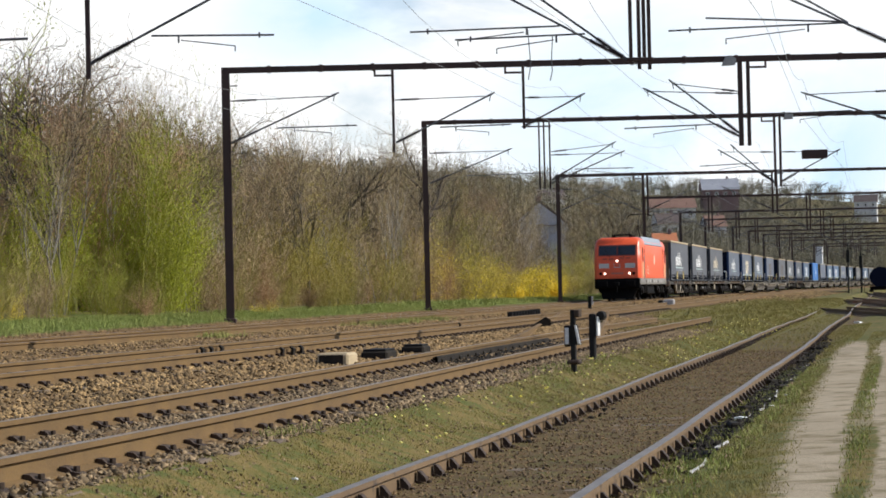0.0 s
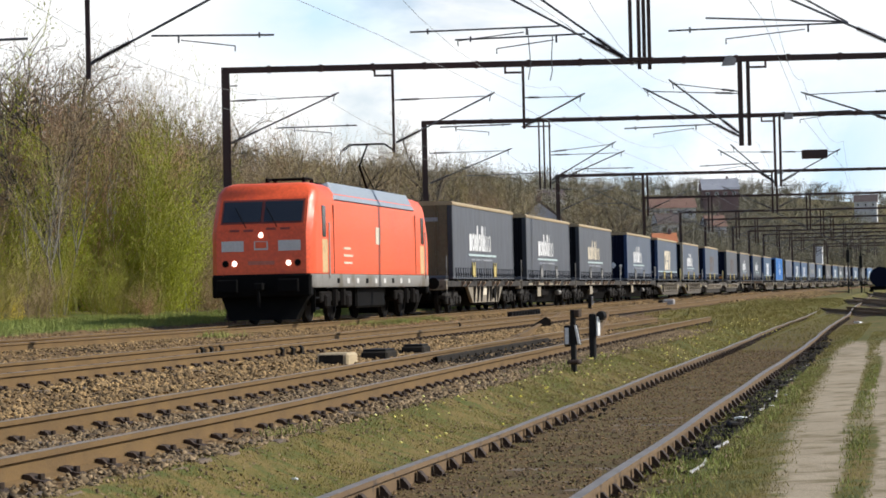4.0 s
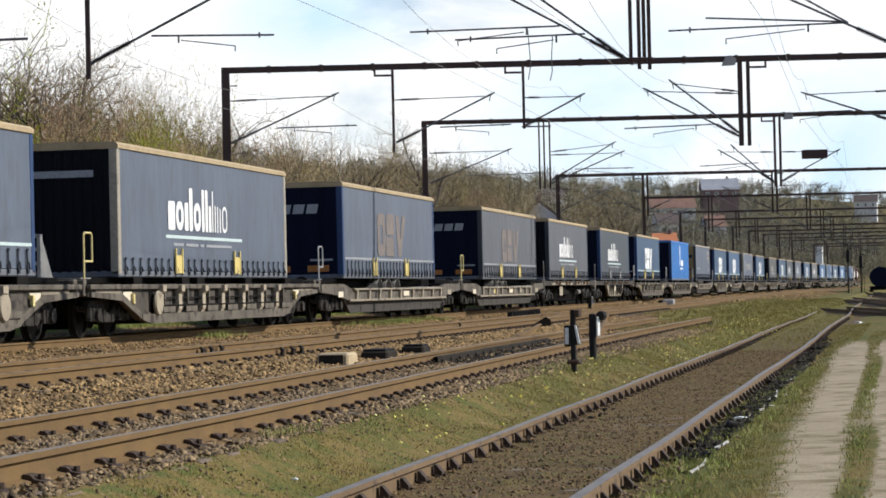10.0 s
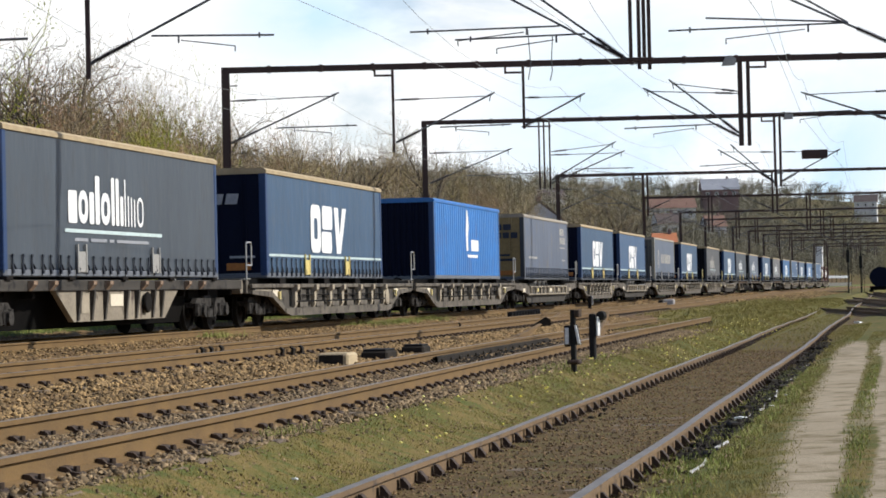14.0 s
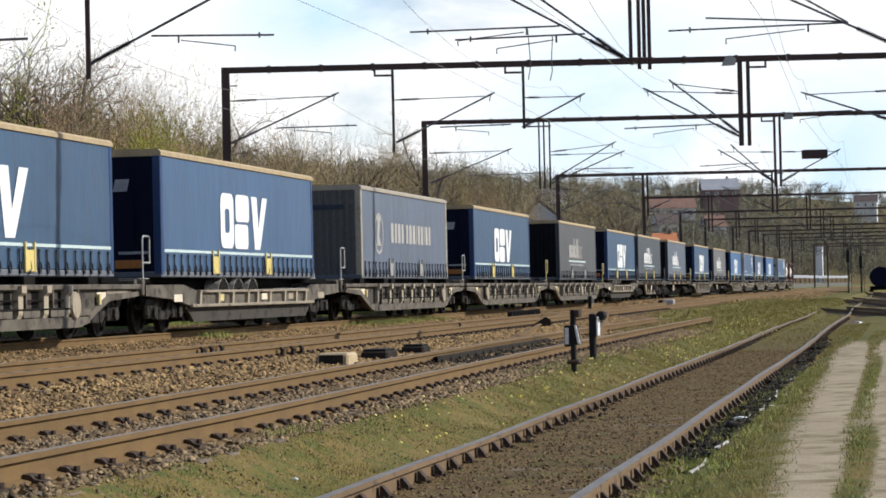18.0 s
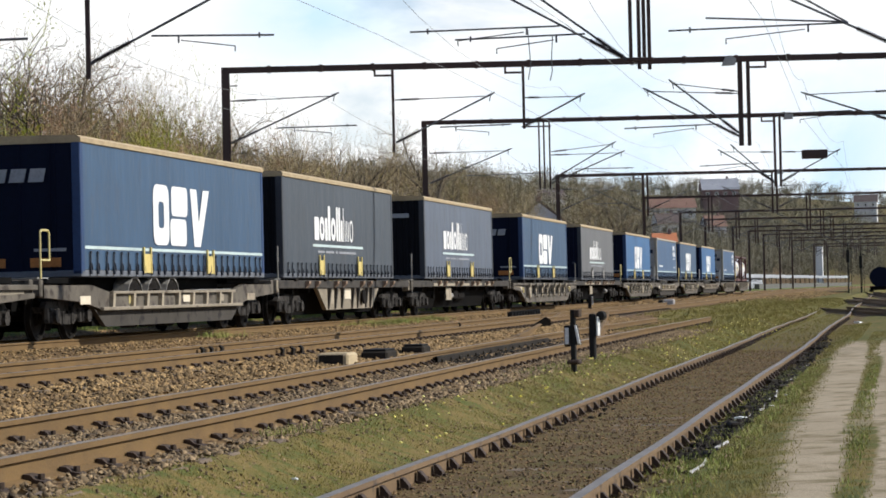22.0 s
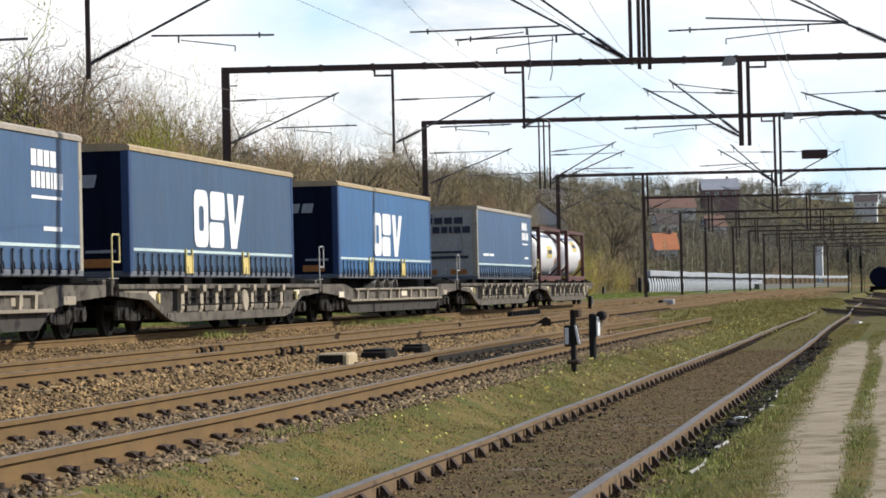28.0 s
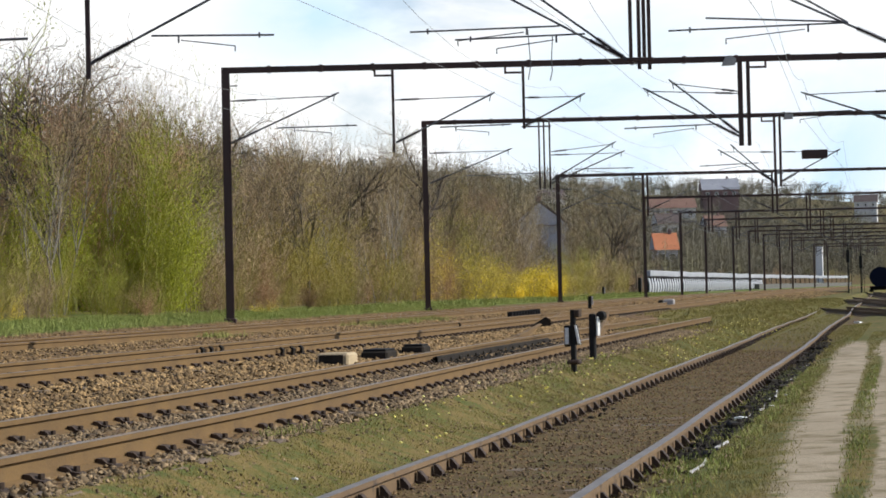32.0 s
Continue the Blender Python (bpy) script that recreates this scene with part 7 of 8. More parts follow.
def dwarf_signals():
    th = thing("dwarf_signal", "black dwarf signal with a square lamp box and white bar", "railway signal", here(-26.8, 11.30, -10), "dwarf signals")
    part("post", Build().cbox(-0.032, -0.032, -0.1, 0.032, 0.032, 0.8, 0.008), DARK_POST, th)
    part("lamp_box", Build().cbox(-0.11, -0.05, 0.33, -0.03, 0.06, 0.6, 0.01), DARK_POST, th)
    part("lamp_face", Build().cbox(-0.098, -0.062, 0.36, -0.045, -0.051, 0.57, 0.004), WHITE, th)
    part("white_bar", Build().prism([(0.035, 0.6), (0.062, 0.6), (0.112, 0.36), (0.078, 0.36)], 1, -0.075, -0.055), WHITE, th)
    part("bar_plate", Build().prism([(0.032, 0.61), (0.07, 0.61), (0.118, 0.35), (0.032, 0.35)], 1, -0.05, -0.03), DARK_POST, th)
    part("hood", Build().cbox(0.03, -0.06, 0.7, 0.1, 0.06, 0.8, 0.012), CHAIR, th)
    part("foot_clamp", Build().cbox(-0.08, -0.07, 0.1, 0.09, 0.07, 0.16, 0.02), CHAIR, th)
    th = thing("dwarf_signal", "black trackside post with a round disc and pale edge", "railway signal", here(-23.0, 11.06, -14), "dwarf signals")
    part("post", Build().cbox(-0.045, -0.04, -0.1, 0.045, 0.04, 0.66, 0.015), DARK_POST, th)
    part("edge_plate", Build().cbox(0.075, -0.05, 0.34, 0.10, 0.05, 0.62, 0.006), WHITE, th)
    part("disc", Build().lathe([(-0.05, 0.02), (-0.04, 0.062), (0.05, 0.068), (0.05, 0.02)], 1, 18, (0.12, 0.04, 0.63)), DARK_POST, th)
    part("disc_arm", Build().tube((0.04, 0.03, 0.56), (0.12, 0.04, 0.63), 0.018), DARK_POST, th)
    for s, l, h, w in ((59.0, 0.62, 0.62, 0.16), (146.0, -9.2, 0.75, 0.16), (176.0, -9.4, 1.5, 0.3)):
        th = thing("marker_post", "short dark trackside marker post with pale edge", "marker post", here(s, l))
        part("post", Build().cbox(-w / 2, -0.06, -0.1, w / 2, 0.06, h, 0.02), DARK_POST, th)
        part("edge_plate", Build().cbox(w / 2, -0.05, h * 0.3, w / 2 + 0.08, 0.05, h * 0.95, 0.008), LAMP_GREY, th)
    th = thing("marker_post", "white painted post beside the platform end", "marker post", here(180.0, -9.2))
    part("post", Build().cbox(-0.12, -0.1, -0.2, 0.12, 0.1, 1.4, 0.02), WHITE, th)


def point_gear():
    th = thing("point_machine_cover", "sandy concrete box with a black opening beside the points", "equipment box", here(-24.9, 7.75))
    part("body", Build().cbox(-0.22, -0.3, -0.08, 0.22, 0.3, 0.17, 0.03), BOX_TAN, th)
    part("opening", Build().cbox(-0.19, -0.318, -0.03, 0.15, -0.302, 0.15, 0.005), TAR, th)
    for s, l, a, b in ((-22.2, 7.75, 0.2, 0.36), (-19.4, 7.75, 0.18, 0.3)):
        th = thing("point_machine", "low black iron point machine by the rail", "point machine", here(s, l))
        part("case", Build().cbox(-a, -b, -0.06, a, b, 0.13, 0.03), TAR, th)
        part("lid", Build().cbox(-a + 0.03, -b + 0.03, 0.131, a - 0.03, b - 0.03, 0.155, 0.008), DARK_POST, th)
    # greased guard rail against the far rail of the third track
    th = thing("guard_rail", "black greased guard rail lying along the points", "guard rail", kind="")
    b = Build()
    pts = [on(s, 9.2 + 0.13 + float(shift("third", s))) for s in np.arange(-24.0, -11.0, 1.0)]
    for x, y in pts:
        b.v += [(float(x) + du, float(y), -0.2 + dz) for du, dz in ((-0.035, -0.04), (0.035, -0.04), (0.035, 0.03), (0.02, 0.04), (-0.02, 0.04), (-0.035, 0.03))]
    for i in range(len(pts) - 1):
        for j in range(6):
            b.f.append((i * 6 + j, i * 6 + (j + 1) % 6, i * 6 + 6 + (j + 1) % 6, i * 6 + 6 + j))
            b.mi.append(0)
    part("rail", b, TAR, th)
    for k in range(16):
        part("slide_chair", once(("slide",), lambda: Build().cbox(-0.2, -0.09, 0, 0.14, 0.09, 0.06, 0.01).mesh("slide_chair", TAR)), parent=th, m=at_line(-23.6 + k * 0.78, 9.25 + float(shift("third", -23.6 + k * 0.78)), -0.26))
    # rails that lead from the third track over to the second
    th = thing("crossover_track", "rusty crossover rails curving between two tracks", "railway track", kind="structure", group="tracks of the yard")
    for off in (0.0, -1.5):
        b = Build()
        k = len(PROFILE)
        ss = np.arange(-26, 19, 1.5)
        for s in ss:
            f = np.clip((s + 18) / 37, 0, 1)
            lead = max(0.0, s + 20) ** 2 * 0.0063 if s < -11 else 0.51 + 0.113 * (s + 11)
            l = 10.70 + off + float(shift("third", min(s, -11))) - lead
            for u, hh in PROFILE:
                x, y = on(s, l + u)
                b.v.append((x, y, -0.104 + 0.13 * f + hh))
        for j in range(len(ss) - 1):
            for i in range(k):
                b.f.append((j * k + i, (j + 1) * k + i, (j + 1) * k + (i + 1) % k, j * k + (i + 1) % k))
                b.mi.append(0)
        part("rail", b, RUST, th)
    part("frog_cover", Build().prism([(-0.42, 0), (0.42, 0), (0.42, 0.3), (0.22, 0.42), (-0.3, 0.1)], 1, -0.3, 0.3), TAR, th, m=here(-0.5, 6.95, 8, 0.0) @ Matrix.Scale(0.6, 4))
    # comb of insulated rods, clamps on the second track, and signal wires' boxes
    th = thing("rod_guide", "row of dark iron rod guides on a low bar", "rod guide", here(30.0, 1.9, 3))
    part("bar", Build().cbox(-0.05, -5.4, 0.02, 0.05, 5.4, 0.08, 0.01), DARK_POST, th)
    for k in range(11):
        part("guide", once(("guide",), lambda: Build().cbox(-0.1, -0.05, -0.05, 0.1, 0.05, 0.3, 0.02).mesh("guide", DARK_POST)), parent=th, m=pose(0, -5 + k, 0))
    for s, l in ((-22.87, 5.13), (-22.4, 5.13), (-21.84, 5.13), (-24.0, 6.64), (-23.4, 6.64), (-22.87, 6.64), (-0.6, 4.95)):
        th = thing("rail_clamp", "dark iron clamp gripping a rail", "rail clamp", at_line(s, l, 0.03), "rail clamps")
        part("jaw", Build().prism([(0.02, -0.16), (0.11, -0.15), (0.12, -0.05), (0.07, -0.01), (0.05, -0.03), (0.08, -0.06), (0.07, -0.12), (0.02, -0.13)], 1, -0.05, 0.05), TAR, th)
    th = thing("junction_box", "small grey junction box beside the far track", "equipment box", here(57.0, 4.6))
    part("case", Build().cbox(-0.25, -0.25, -0.05, 0.25, 0.25, 0.32, 0.05), LAMP_GREY, th)
    part("cable_head", Build().cbox(-0.5, -0.15, -0.05, -0.27, 0.15, 0.28, 0.04), DARK_POST, th)


def litter():
    rng = random.Random(9)
    for s, l, w, mat, lb in ((-34.0, 13.9, 0.17, WHITE, "crumpled white paper lying by the rail"), (-29.2, 14.12, 0.08, WHITE, "scrap of white litter in the grass"), (-31.5, 14.05, 0.06, WHITE, "scrap of white litter in the grass"),
                             (-27.0, 13.75, 0.1, WHITE, "scrap of white litter in the grass"), (23.4, 13.9, 0.22, WHITE, "small white stone marker in the grass"), (-42.5, 11.6, 0.05, WHITE, "scrap of white litter in the grass")):
        th = thing("litter", lb, "litter", here(s, l, rng.uniform(-30, 30)), "litter beside the siding")
        part("scrap", Build().prism([(-w / 2, 0), (w / 2, 0.0), (w * 0.45, w * 0.16), (0, w * 0.22), (-w * 0.4, w * 0.15)], 1, -w * 0.5, w * 0.5), mat, th)
    # dark oily sleepers and cables dumped beside the siding
    for k in range(36):
        s = rng.uniform(-36, 4)
        th = thing("dumped_timber", "short tarred offcut lying beside the siding rail", "timber offcut", here(s, 13.72 - 0.004 * (s + 38) + rng.uniform(0, 0.26), rng.uniform(-60, 60), 0.0), "offcuts beside the siding")
        a, b = rng.uniform(0.025, 0.05), rng.uniform(0.06, 0.2)
        part("block", Build().cbox(-a, -b, -0.03, a, b, rng.uniform(0.03, 0.08), 0.015), TAR, th)

    for s0, s1 in ((-41.0, -39.7), (-38.6, -37.6), (-35.0, -33.2), (-32.6, -31.2), (-30.4, -27.9), (-26.2, -22.8), (-21.6, -18.4)):
        th = thing("cable", "length of pale cable lying in the grass", "cable", kind="", group="cables beside the siding")
        b = Build()
        pts = []
        for s in np.linspace(s0, s1, 7):
            x, y = on(s, 13.99 - 0.006 * (s + 33) + 0.03 * math.sin(s * 2.3))
            pts.append((float(x), float(y), float(ground_z(s, 14.02)) + 0.012))
        for x, y, z in pts:
            b.v += [(x - 0.012, y, z - 0.01), (x + 0.012, y, z - 0.01), (x, y, z + 0.014)]
        for i in range(6):
            b.f += [(i * 3 + j, i * 3 + (j + 1) % 3, i * 3 + 3 + (j + 1) % 3, i * 3 + 3 + j) for j in range(3)]
            b.mi += [0, 0, 0]
        part("sheath", b, LAMP_GREY, th)


dwarf_signals()
point_gear()
litter()
scatter_stones("tarry_clods", "black tarry clods and cinders heaped beside the siding rail", [(-39.5, -30, 13.76, 14.04, 280), (-30, -18, 13.70, 13.96, 260), (-18, -4, 13.60, 13.84, 220), (-38, -30, 12.2, 12.4, 12), (-24, -10, 8.72, 9.7, 110)], TAR, 44, 0.03)


# ---------- platform, far tracks and buildings ----------
DARK_CONCRETE = surface("dark_concrete", (0.13, 0.125, 0.11), (0.09, 0.088, 0.08), 0.9, 0.8, 12, 0.2)
# White barrier panels and cap with their bluish shade put into the colour.
PANEL = surface("shaded_white_panel", (0.36, 0.375, 0.40), (0.27, 0.285, 0.31), 0.6, 0.8, 12, 0.05)


def platform():
    th = thing("platform_barrier", "white panelled barrier with a pale cap along the far platform", "barrier", kind="structure")
    s = 177.0
    panel = Build().prism([(-0.02, 0.05), (0.06, 0.05), (0.16, 0.5), (0.16, 0.95), (0.02, 1.5), (-0.06, 1.5), (0.06, 0.95), (0.06, 0.5)], 1, -0.85, 0.85).mesh("panel", PANEL)
    back = Build().cbox(-0.16, -1.2, 0.0, -0.08, 1.2, 1.72, 0.01).mesh("backing", DARK_POST)
    post = Build().cbox(-0.1, -0.12, -0.4, 0.12, 0.12, 1.6, 0.01).mesh("post", DARK_POST)
    while s < 330:
        part("panel", panel, parent=th, m=at_line(s, -8.6, float(ground_z(s, -8.6))))
        part("backing", back, parent=th, m=at_line(s, -8.6, float(ground_z(s, -8.6)) - 0.02))
        part("post", post, parent=th, m=at_line(s + 1.25, -8.6, float(ground_z(s, -8.6))))
        s += 2.5
    s = 181.0
    cap = Build().cbox(-0.25, -4.98, 1.75, 0.35, 4.98, 2.3, 0.03).mesh("cap", PANEL)
    stay = Build().box(-0.05, -0.05, 0.0, 0.05, 0.05, 1.75).mesh("stay", DARK_POST)
    while s < 512:
        part("cap", cap, parent=th, m=at_line(s + 5, -9.2, float(ground_z(s, -9.2)) - 0.05))
        part("stay", stay, parent=th, m=at_line(s + 5, -9.2, float(ground_z(s, -9.2)) - 0.05))
        s += 10.0
    th = thing("platform", "grey concrete platform edge beyond the barrier", "platform", kind="structure")
    s = 320.0
    while s < 520:
        part("slab", once(("slab",), lambda: Build().cbox(-0.5, -4.98, -0.3, 0.7, 4.98, 0.75, 0.04).mesh("slab", DARK_CONCRETE)), parent=th, m=at_line(s, -8.4, float(ground_z(s, -8.4))))
        s += 10.0
    th = thing("white_pylon", "tall white pylon on the platform", "pylon", at_line(478.0, -11.0, 0))
    part("shaft", Build().cbox(-0.75, -0.6, -0.5, 0.75, 0.6, 8.6, 0.08), WHITE, th)
    part("cap_light", Build().cbox(-0.85, -0.7, 8.6, 0.85, 0.7, 8.8, 0.03), LAMP_GREY, th)


def far_tracks():
    """Tracks of the station throat, which fan out beyond the siding."""
    for k, (s0, l0, s1, l1, z) in enumerate(((61.0, 11.2, 30.0, 15.4, -0.42), (170, 7.6, 64, 15.0, -0.4), (108, 11.2, 60, 16.5, -0.4), (260, 8.5, 118, 15.5, -0.36), (300, 12, 40, 19.5, -0.42))):
        th = thing("railway_track", "dark rusty track fanning out at the station throat", "railway track", kind="structure", group="tracks of the yard")
        n = 24
        for off in (0, 1.5):
            b = Build()
            kk = len(PROFILE)
            for i in range(n + 1):
                f = i / n
                for u, hh in PROFILE:
                    x, y = on(s0 + (s1 - s0) * f, l0 + (l1 - l0) * f + off + u)
                    b.v.append((float(x), float(y), z + hh + 0.04))
            for i in range(n):
                for j in range(kk):
                    b.f.append((i * kk + j, i * kk + (j + 1) % kk, (i + 1) * kk + (j + 1) % kk, (i + 1) * kk + j))
                    b.mi.append(0)
            part("rail", b, RUST_DARK, th)
        m = int(abs(s1 - s0) / 1.2)
        for i in range(m):
            f = i / m
            part("sleeper", once(("farsleeper",), lambda: Build().cbox(-1.3, -0.14, -0.15, 1.3, 0.14, 0.0, 0.015).mesh("sleeper", TIMBER)), parent=th,
                 m=at_line(s0 + (s1 - s0) * f, l0 + (l1 - l0) * f + 0.75, z - 0.13))
    rng = random.Random(3)
    for s, l in ((206, 8.0), (120, 13.0)):
        th = thing("timber_stack", "low stack of dark used sleepers", "timber stack", here(s, l, 20), "stacks in the station throat")
        for j in range(1):
            for i in range(4):
                part("timber", once(("stacktimber",), lambda: Build().cbox(-1.3, -0.13, 0, 1.3, 0.13, 0.15, 0.015).mesh("timber", TIMBER)), parent=th, m=pose(0, (i - 1.5) * 0.32, j * 0.16, 0, 0, rng.uniform(-2, 2)))
    th = thing("dark_wagon", "dark blue tank wagon standing in the far sidings", "freight wagon", at_line(205.0, 12.9, -0.55, 0))
    part("body", Build().prism([(1.15 * math.cos(a * math.pi / 8), 1.85 + 1.05 * math.sin(a * math.pi / 8)) for a in range(16)], 1, -6, 6), END_NAVY, th)
    part("underframe", Build().cbox(-1.1, -6.2, 0.62, 1.1, 6.2, 0.9, 0.03), SHADE_BLACK, th)
    for y in (-4, 4):
        part("bogie", BOGIE_ME, parent=th, m=pose(0, y, 0))


def far_signals():
    """Colour light signals on tall posts at the end of the yard."""
    for s, l, h in ((196.0, 9.7, 5.0), (200.0, 10.9, 4.4)):
        th = thing("signal_post", "dark colour light signal on a tall post", "railway signal", here(s, l), "signals in the station throat")
        part("post", Build().tube((0, 0, -0.2), (0, 0, h), 0.07, 0.05, n=8), DARK_POST, th)
        part("signal_head", Build().cbox(-0.17, -0.2, h - 1.9, 0.17, 0.1, h - 0.6, 0.03), DARK_POST, th)
        part("ladder", Build().prism([(0.1, 0.0), (0.13, 0.0), (0.13, h - 0.5), (0.3, h - 0.5), (0.3, 0.0), (0.33, 0.0), (0.33, h - 0.4), (0.1, h - 0.4)], 1, 0.12, 0.15), DARK_POST, th)


far_signals()
ROOF_ORANGE = surface("orange_roof_tile", (0.50, 0.19, 0.085), (0.42, 0.15, 0.07), 0.85, 0.6, 6, 0.3)
ROOF_RED = surface("dull_red_roof_tile", (0.2, 0.115, 0.085), (0.16, 0.09, 0.07), 0.85, 0.6, 6, 0.3)
ROOF_DARK = surface("dark_roof_tile", (0.10, 0.075, 0.07), (0.07, 0.055, 0.05), 0.85, 0.6, 6, 0.3)
WALL_WHITE = surface("white_render", (0.66, 0.65, 0.62), (0.56, 0.55, 0.52), 0.85, 0.4, 6, 0.1)
WALL_BRICK = surface("red_brick_wall", (0.23, 0.15, 0.135), (0.19, 0.12, 0.11), 0.85, 0.4, 6, 0.1)
ROOF_SLATE = surface("pale_slate_roof", (0.30, 0.31, 0.34), (0.23, 0.24, 0.27), 0.6, 0.5, 6, 0.2)
WALL_GREY = surface("grey_gable_render", (0.5, 0.51, 0.54), (0.4, 0.41, 0.44), 0.85, 0.4, 6, 0.1)


def house(x, y, z0, zb, w, d, eave, ridge, wall, roof, turn, label, flat=False):
    """A house whose plinth goes down to the slope; zb is where its ground floor shows."""
    th = thing("house", label, "house", pose(x, y, 0, 0, 0, turn), "houses on the hill")
    part("wall", Build().box(-w / 2, -d / 2, z0 - 1.0, w / 2, d / 2, eave), wall, th)
    if flat:
        part("roof", Build().cbox(-w / 2 - 0.3, -d / 2 - 0.3, eave, w / 2 + 0.3, d / 2 + 0.3, ridge, 0.1), roof, th)
    else:
        part("roof", Build().prism([(-d / 2 - 0.4, eave - 0.1), (d / 2 + 0.4, eave - 0.1), (0, ridge)], 0, -w / 2 - 0.4, w / 2 + 0.4), roof, th)
        for sg in (-1, 1):
            xg = sg * (w / 2 + 0.41)
            part("gable", Build().prism([(-d / 2 + 0.1, eave - 0.05), (d / 2 - 0.1, eave - 0.05), (0, ridge - 0.35)], 0, min(xg, xg + sg * 0.02), max(xg, xg + sg * 0.02)), wall, th)
        part("chimney", Build().cbox(w * 0.2, -0.3, eave, w * 0.2 + 0.5, 0.3, ridge + 0.6, 0.03), WALL_BRICK, th)
    n = max(2, int(w / 2.4))
    rows = max(1, int((eave - zb) / 2.8))
    for r in range(rows):
        for i in range(n):
            px = -w / 2 + (i + 0.5) * w / n
            win = part("window", Build().cbox(px - 0.55, -d / 2 - 0.05, zb + 0.9 + r * 2.8, px + 0.55, -d / 2 + 0.02, zb + 2.2 + r * 2.8, 0.02), WHITE, th)
            part("pane", Build().box(px - 0.45, -d / 2 - 0.07, zb + 1.0 + r * 2.8, px + 0.45, -d / 2 - 0.052, zb + 2.1 + r * 2.8), GLASS, win)


def slope_at(x, y):
    best = min(((float(on(s, 0)[1]) - y) ** 2, s) for s in range(0, 1500, 5))[1]
    l = (x - float(on(best, 0)[0])) / math.cos(float(heading(best)))
    return float(ground_z(best, l))


def houses():
    for x, y, w, d, eave, ridge, wall, roof, turn, flat, label in (
            (38.6, 430, 3.6, 6, 7.3, 10.2, WALL_GREY, ROOF_ORANGE, 4, False, "small house with a bright orange tiled roof"),
            (47.2, 520, 4.5, 6, 14.0, 16.4, WALL_WHITE, ROOF_DARK, 10, False, "white rendered house among hillside trees"),
            (78.8, 700, 10.0, 9, 28.0, 31.2, WALL_BRICK, ROOF_SLATE, 0, False, "brick house with a pale slate roof on the crest"),
            (11.8, 300, 5.5, 7, 8.6, 11.6, WALL_GREY, ROOF_DARK, 88, False, "grey gabled house behind the trees"),
            (172.0, 1000, 9, 9, 33.5, 36.5, WALL_WHITE, ROOF_DARK, -12, False, "pale house on the far hill"),
            (66.0, 600, 4.5, 6, 15.2, 18.0, WALL_GREY, ROOF_RED, 12, False, "house with a dull red roof up the hill"),
            (59.5, 640, 11.5, 8, 21.2, 23.9, WALL_WHITE, ROOF_RED, 3, False, "long white house with reddish roof on the crest"),
            (28.0, 640, 7, 7, 24.0, 26.8, WALL_WHITE, ROOF_DARK, 12, False, "white house on the wooded crest")):
        z0 = slope_at(x, y)
        house(x, y, min(z0, eave - 2.5), eave - (2.9 if not flat else 5.6), w, d, eave, ridge, wall, roof, turn, label, flat)


platform()
far_tracks()
houses()


# ---------- grass ----------
def grass(name, label, zones, mat, seed):
    """Blades in strips (s0, s1, l0, l1, per square metre, height, width)."""
    r = np.random.RandomState(seed)
    V = []
    for s0, s1, l0, l1, dens, h, w in zones:
        n = int((s1 - s0) * (l1 - l0) * dens)
        S, L = r.uniform(s0, s1, n), r.uniform(l0, l1, n)
        seeds = np.stack([r.uniform(s0, s1, 600), r.uniform(l0, l1, 600)], -1)
        cell = {}
        for a, c in seeds:
            cell.setdefault((int(a // 0.7), int(c // 0.25)), []).append(r.uniform(-1, 1))
        clump = np.array([sum(cell.get(q, (-0.5,))) for q in zip(((S + r.normal(0, 0.3, n)) // 0.7).astype(int), ((L + r.normal(0, 0.1, n)) // 0.25).astype(int))]) + 0.4 * np.sin(S * 0.45 + 2.0 * np.sin(L * 3.1))
        keep = (clump > r.uniform(-1.3, 0.9, n)) & (path_cover(S, L) < r.uniform(0.25, 0.75, n))
        S, L = S[keep], L[keep]
        n = len(S)
        x, y = on(S, L)
        z = ground_z(S, L) - 0.01
        hh = h * r.uniform(0.35, 1.3, n)
        a = r.uniform(0, 6.28, n)
        ww = w * r.uniform(0.6, 1.3, n)
        dx, dy = np.cos(a) * ww / 2, np.sin(a) * ww / 2
        lx, ly = r.normal(0, 0.35, n) * hh, r.normal(0, 0.35, n) * hh
        V.append(np.stack([np.stack([x - dx, y - dy, z], -1), np.stack([x + dx, y + dy, z], -1), np.stack([x + lx, y + ly, z + hh], -1)], 1).reshape(-1, 3))
    V = np.concatenate(V)
    me = soup(name, V, np.arange(len(V)).reshape(-1, 3), mat)
    return tagged(new(name, me), label, "grass", kind="stuff")


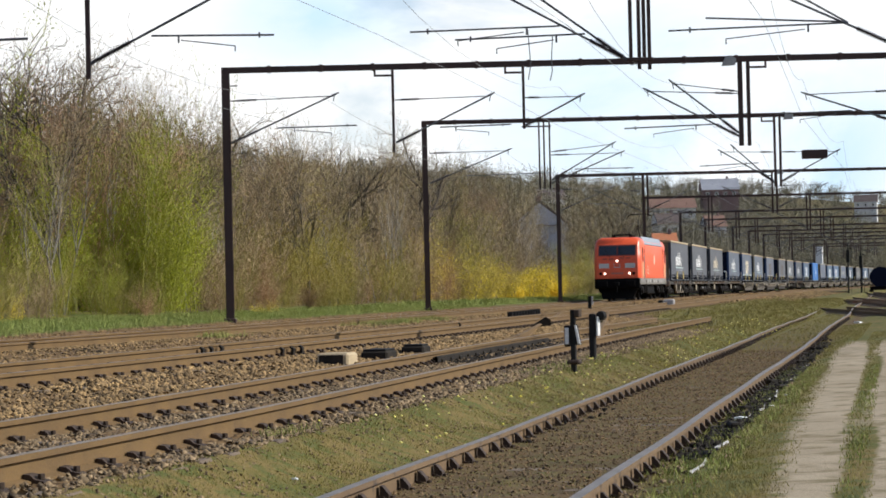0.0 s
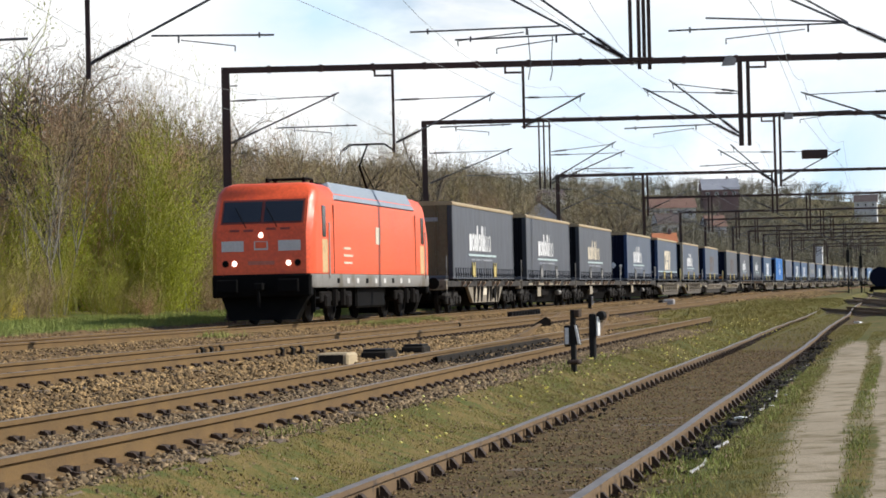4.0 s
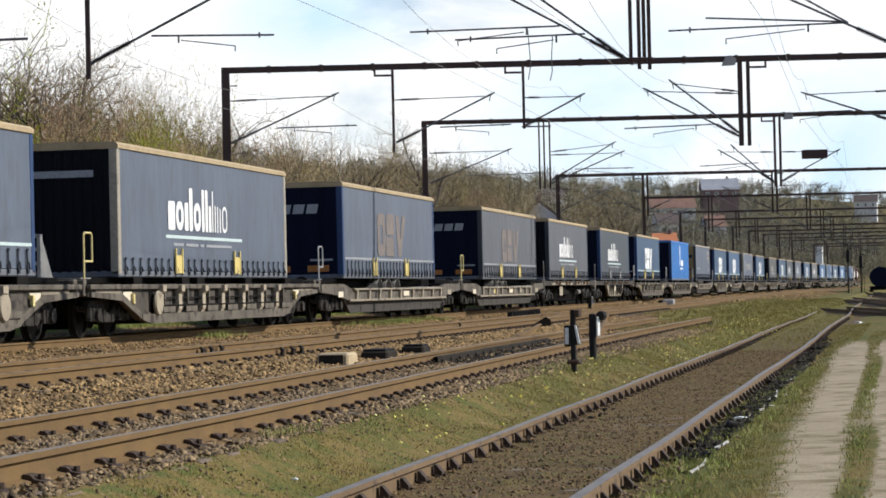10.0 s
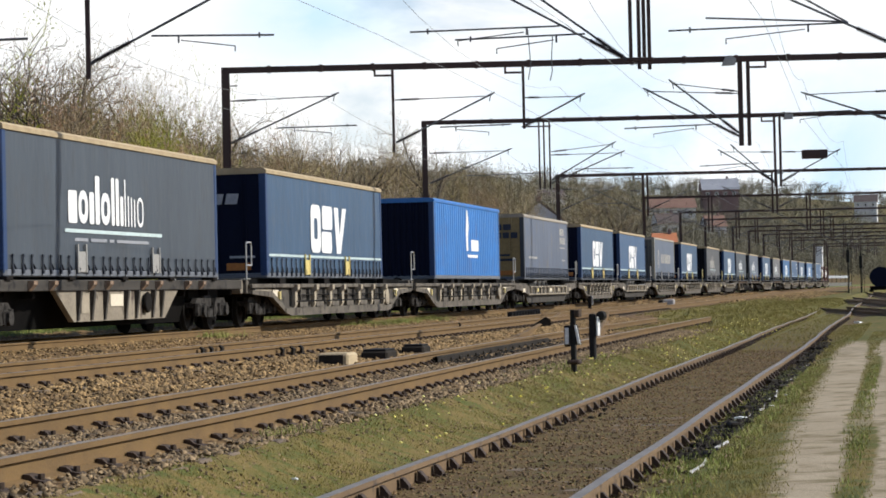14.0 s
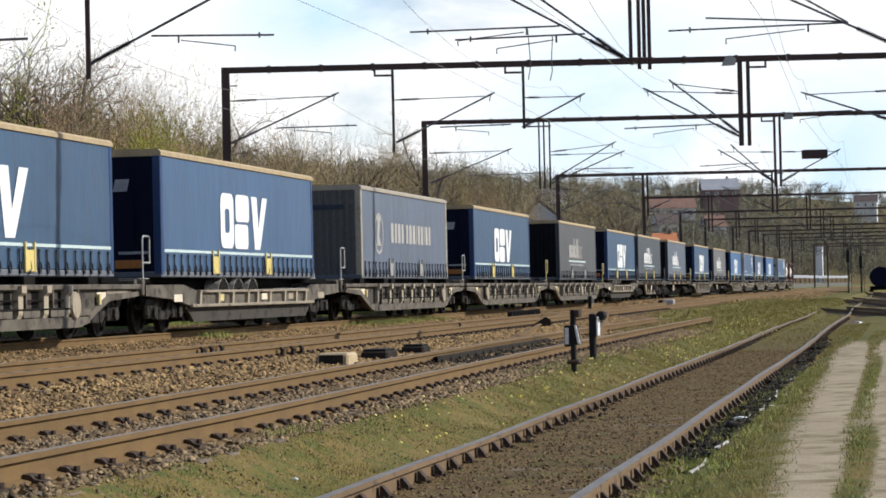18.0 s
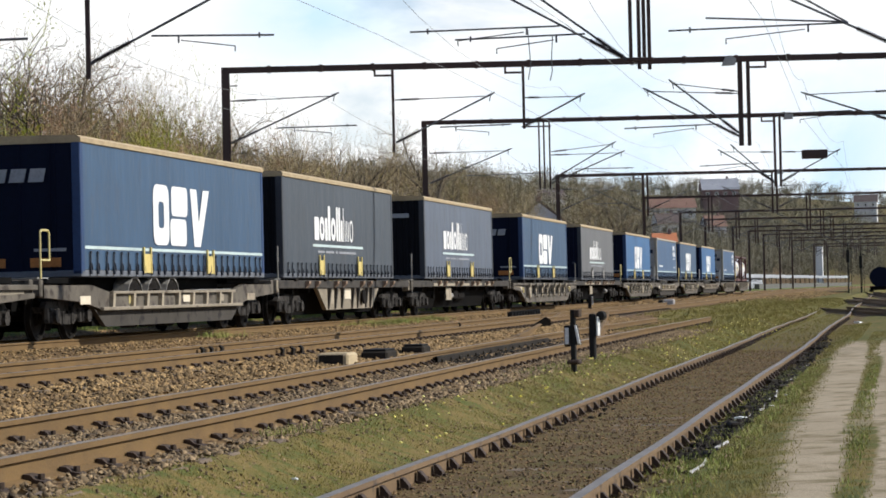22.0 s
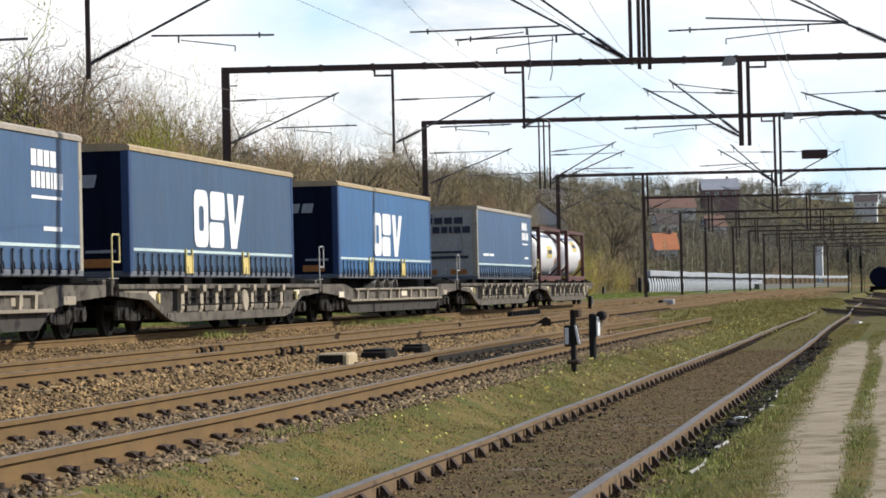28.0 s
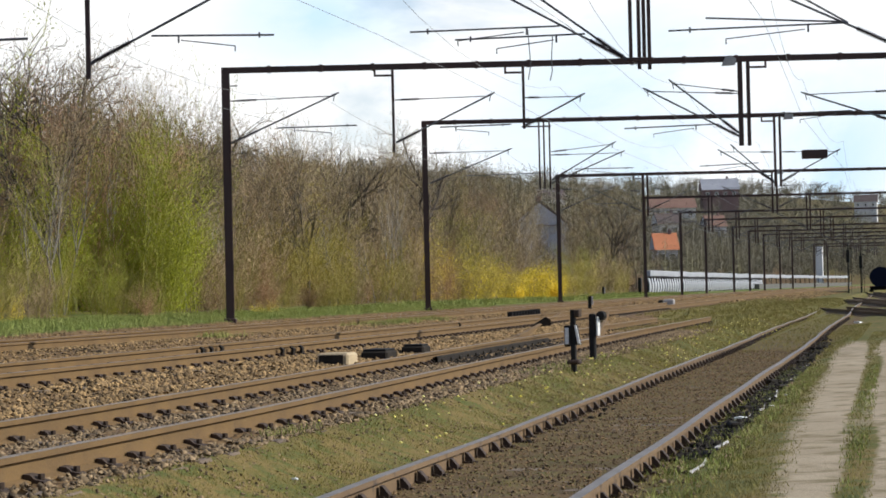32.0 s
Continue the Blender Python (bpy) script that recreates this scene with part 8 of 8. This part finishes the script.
GRASS_DRY = surface("mossy_grass_blade", (0.205, 0.185, 0.038), (0.265, 0.195, 0.062), 0.8, 0.7, 9, 0, vary=0.35, rand_from="island")
GRASS_LUSH = surface("lush_grass_blade", (0.19, 0.235, 0.045), (0.29, 0.28, 0.08), 0.8, 0.4, 9, 0, vary=0.35, rand_from="island")
DANDELION = surface("dandelion_bloom", (0.72, 0.62, 0.08), (0.7, 0.68, 0.35), 0.8, 3, 30, 0)
grass("mossy_grass", "short mossy grass growing between the side tracks", [(-50, -30, 11.1, 12.12, 6500, 0.026, 0.006), (-30, -18, 11.0, 12.1, 3600, 0.03, 0.008), (-20, 15, 10.9, 12.05, 1100, 0.045, 0.012), (15, 40, 10.9, 12.05, 480, 0.06, 0.014), (-48, -10, 12.2, 13.4, 620, 0.024, 0.007), (-10, 60, 12.2, 13.4, 160, 0.06, 0.014),
      (-50, -20, 13.66, 14.95, 3200, 0.03, 0.007), (-20, 20, 13.5, 14.4, 600, 0.05, 0.012), (-50, 6, 14.6, 15.4, 900, 0.035, 0.009), (-2, 110, 8.4, 11.9, 170, 0.1, 0.022), (20, 110, 6.9, 8.6, 120, 0.1, 0.022)], GRASS_DRY, 61)
grass("verge_grass", "lush green grass on the verge below the woodland", [(-12, 60, -9.6, -4.2, 420, 0.13, 0.016), (60, 190, -9.6, -5.0, 70, 0.22, 0.05), (10, 24, -0.7, 0.6, 200, 0.16, 0.018), (-5.0, -2.5, -0.3, 0.5, 260, 0.16, 0.018),
      (-41, -39.6, 10.9, 11.15, 1200, 0.07, 0.01), (-30, -21, 10.8, 11.5, 600, 0.06, 0.01), (-46, -20, 13.7, 14.3, 800, 0.06, 0.01), (-46, -20, 14.95, 15.2, 500, 0.05, 0.01)], GRASS_LUSH, 62)


def dandelions():
    r = np.random.RandomState(7)
    n = 260
    S, L = r.uniform(-40, 15, n), r.uniform(11.05, 12.0, n)
    x, y = on(S, L)
    z = ground_z(S, L) + r.uniform(0.04, 0.1, n)
    q = np.array([(1, 0, 0), (0, 1, 0), (-1, 0, 0), (0, -1, 0), (0, 0, 0.8), (0, 0, -0.5)]) * 0.016
    tri = np.array([(0, 1, 4), (1, 2, 4), (2, 3, 4), (3, 0, 4), (1, 0, 5), (2, 1, 5), (3, 2, 5), (0, 3, 5)])
    V = (q[None] * r.uniform(0.6, 1.4, (n, 1, 1)) + np.stack([x, y, z], -1)[:, None]).reshape(-1, 3)
    F = (tri[None] + 6 * np.arange(n)[:, None, None]).reshape(-1, 3)
    tagged(new("dandelions", soup("dandelions", V, F, DANDELION)), "yellow and white flower heads scattered in the grass", "flowers", kind="stuff")


dandelions()


# ---------- motions ----------
def motions():
    """The train runs along its line; every wheelset turns with it."""
    for th, s0, z in MOVING:
        walk(th, [(t, at_line(s0 - run(t), CENTRE, z)) for t in range(0, 33)])
    lead = {}
    for w, dy, r in WHEELS:
        key = (dy, r)
        if key not in lead:
            step = 1 / FPS
            walk(w, [(k * step, pose(0, dy, r) @ Matrix.Rotation((run(k * step) / r) % (2 * math.pi), 4, "X")) for k in range(0, 32 * FPS + 1)])
            lead[key] = w
        else:
            w.rotation_mode = "QUATERNION"
            w.animation_data_create()
            w.animation_data.action = lead[key].animation_data.action
            w.animation_data.action_slot = lead[key].animation_data.action_slot


motions()
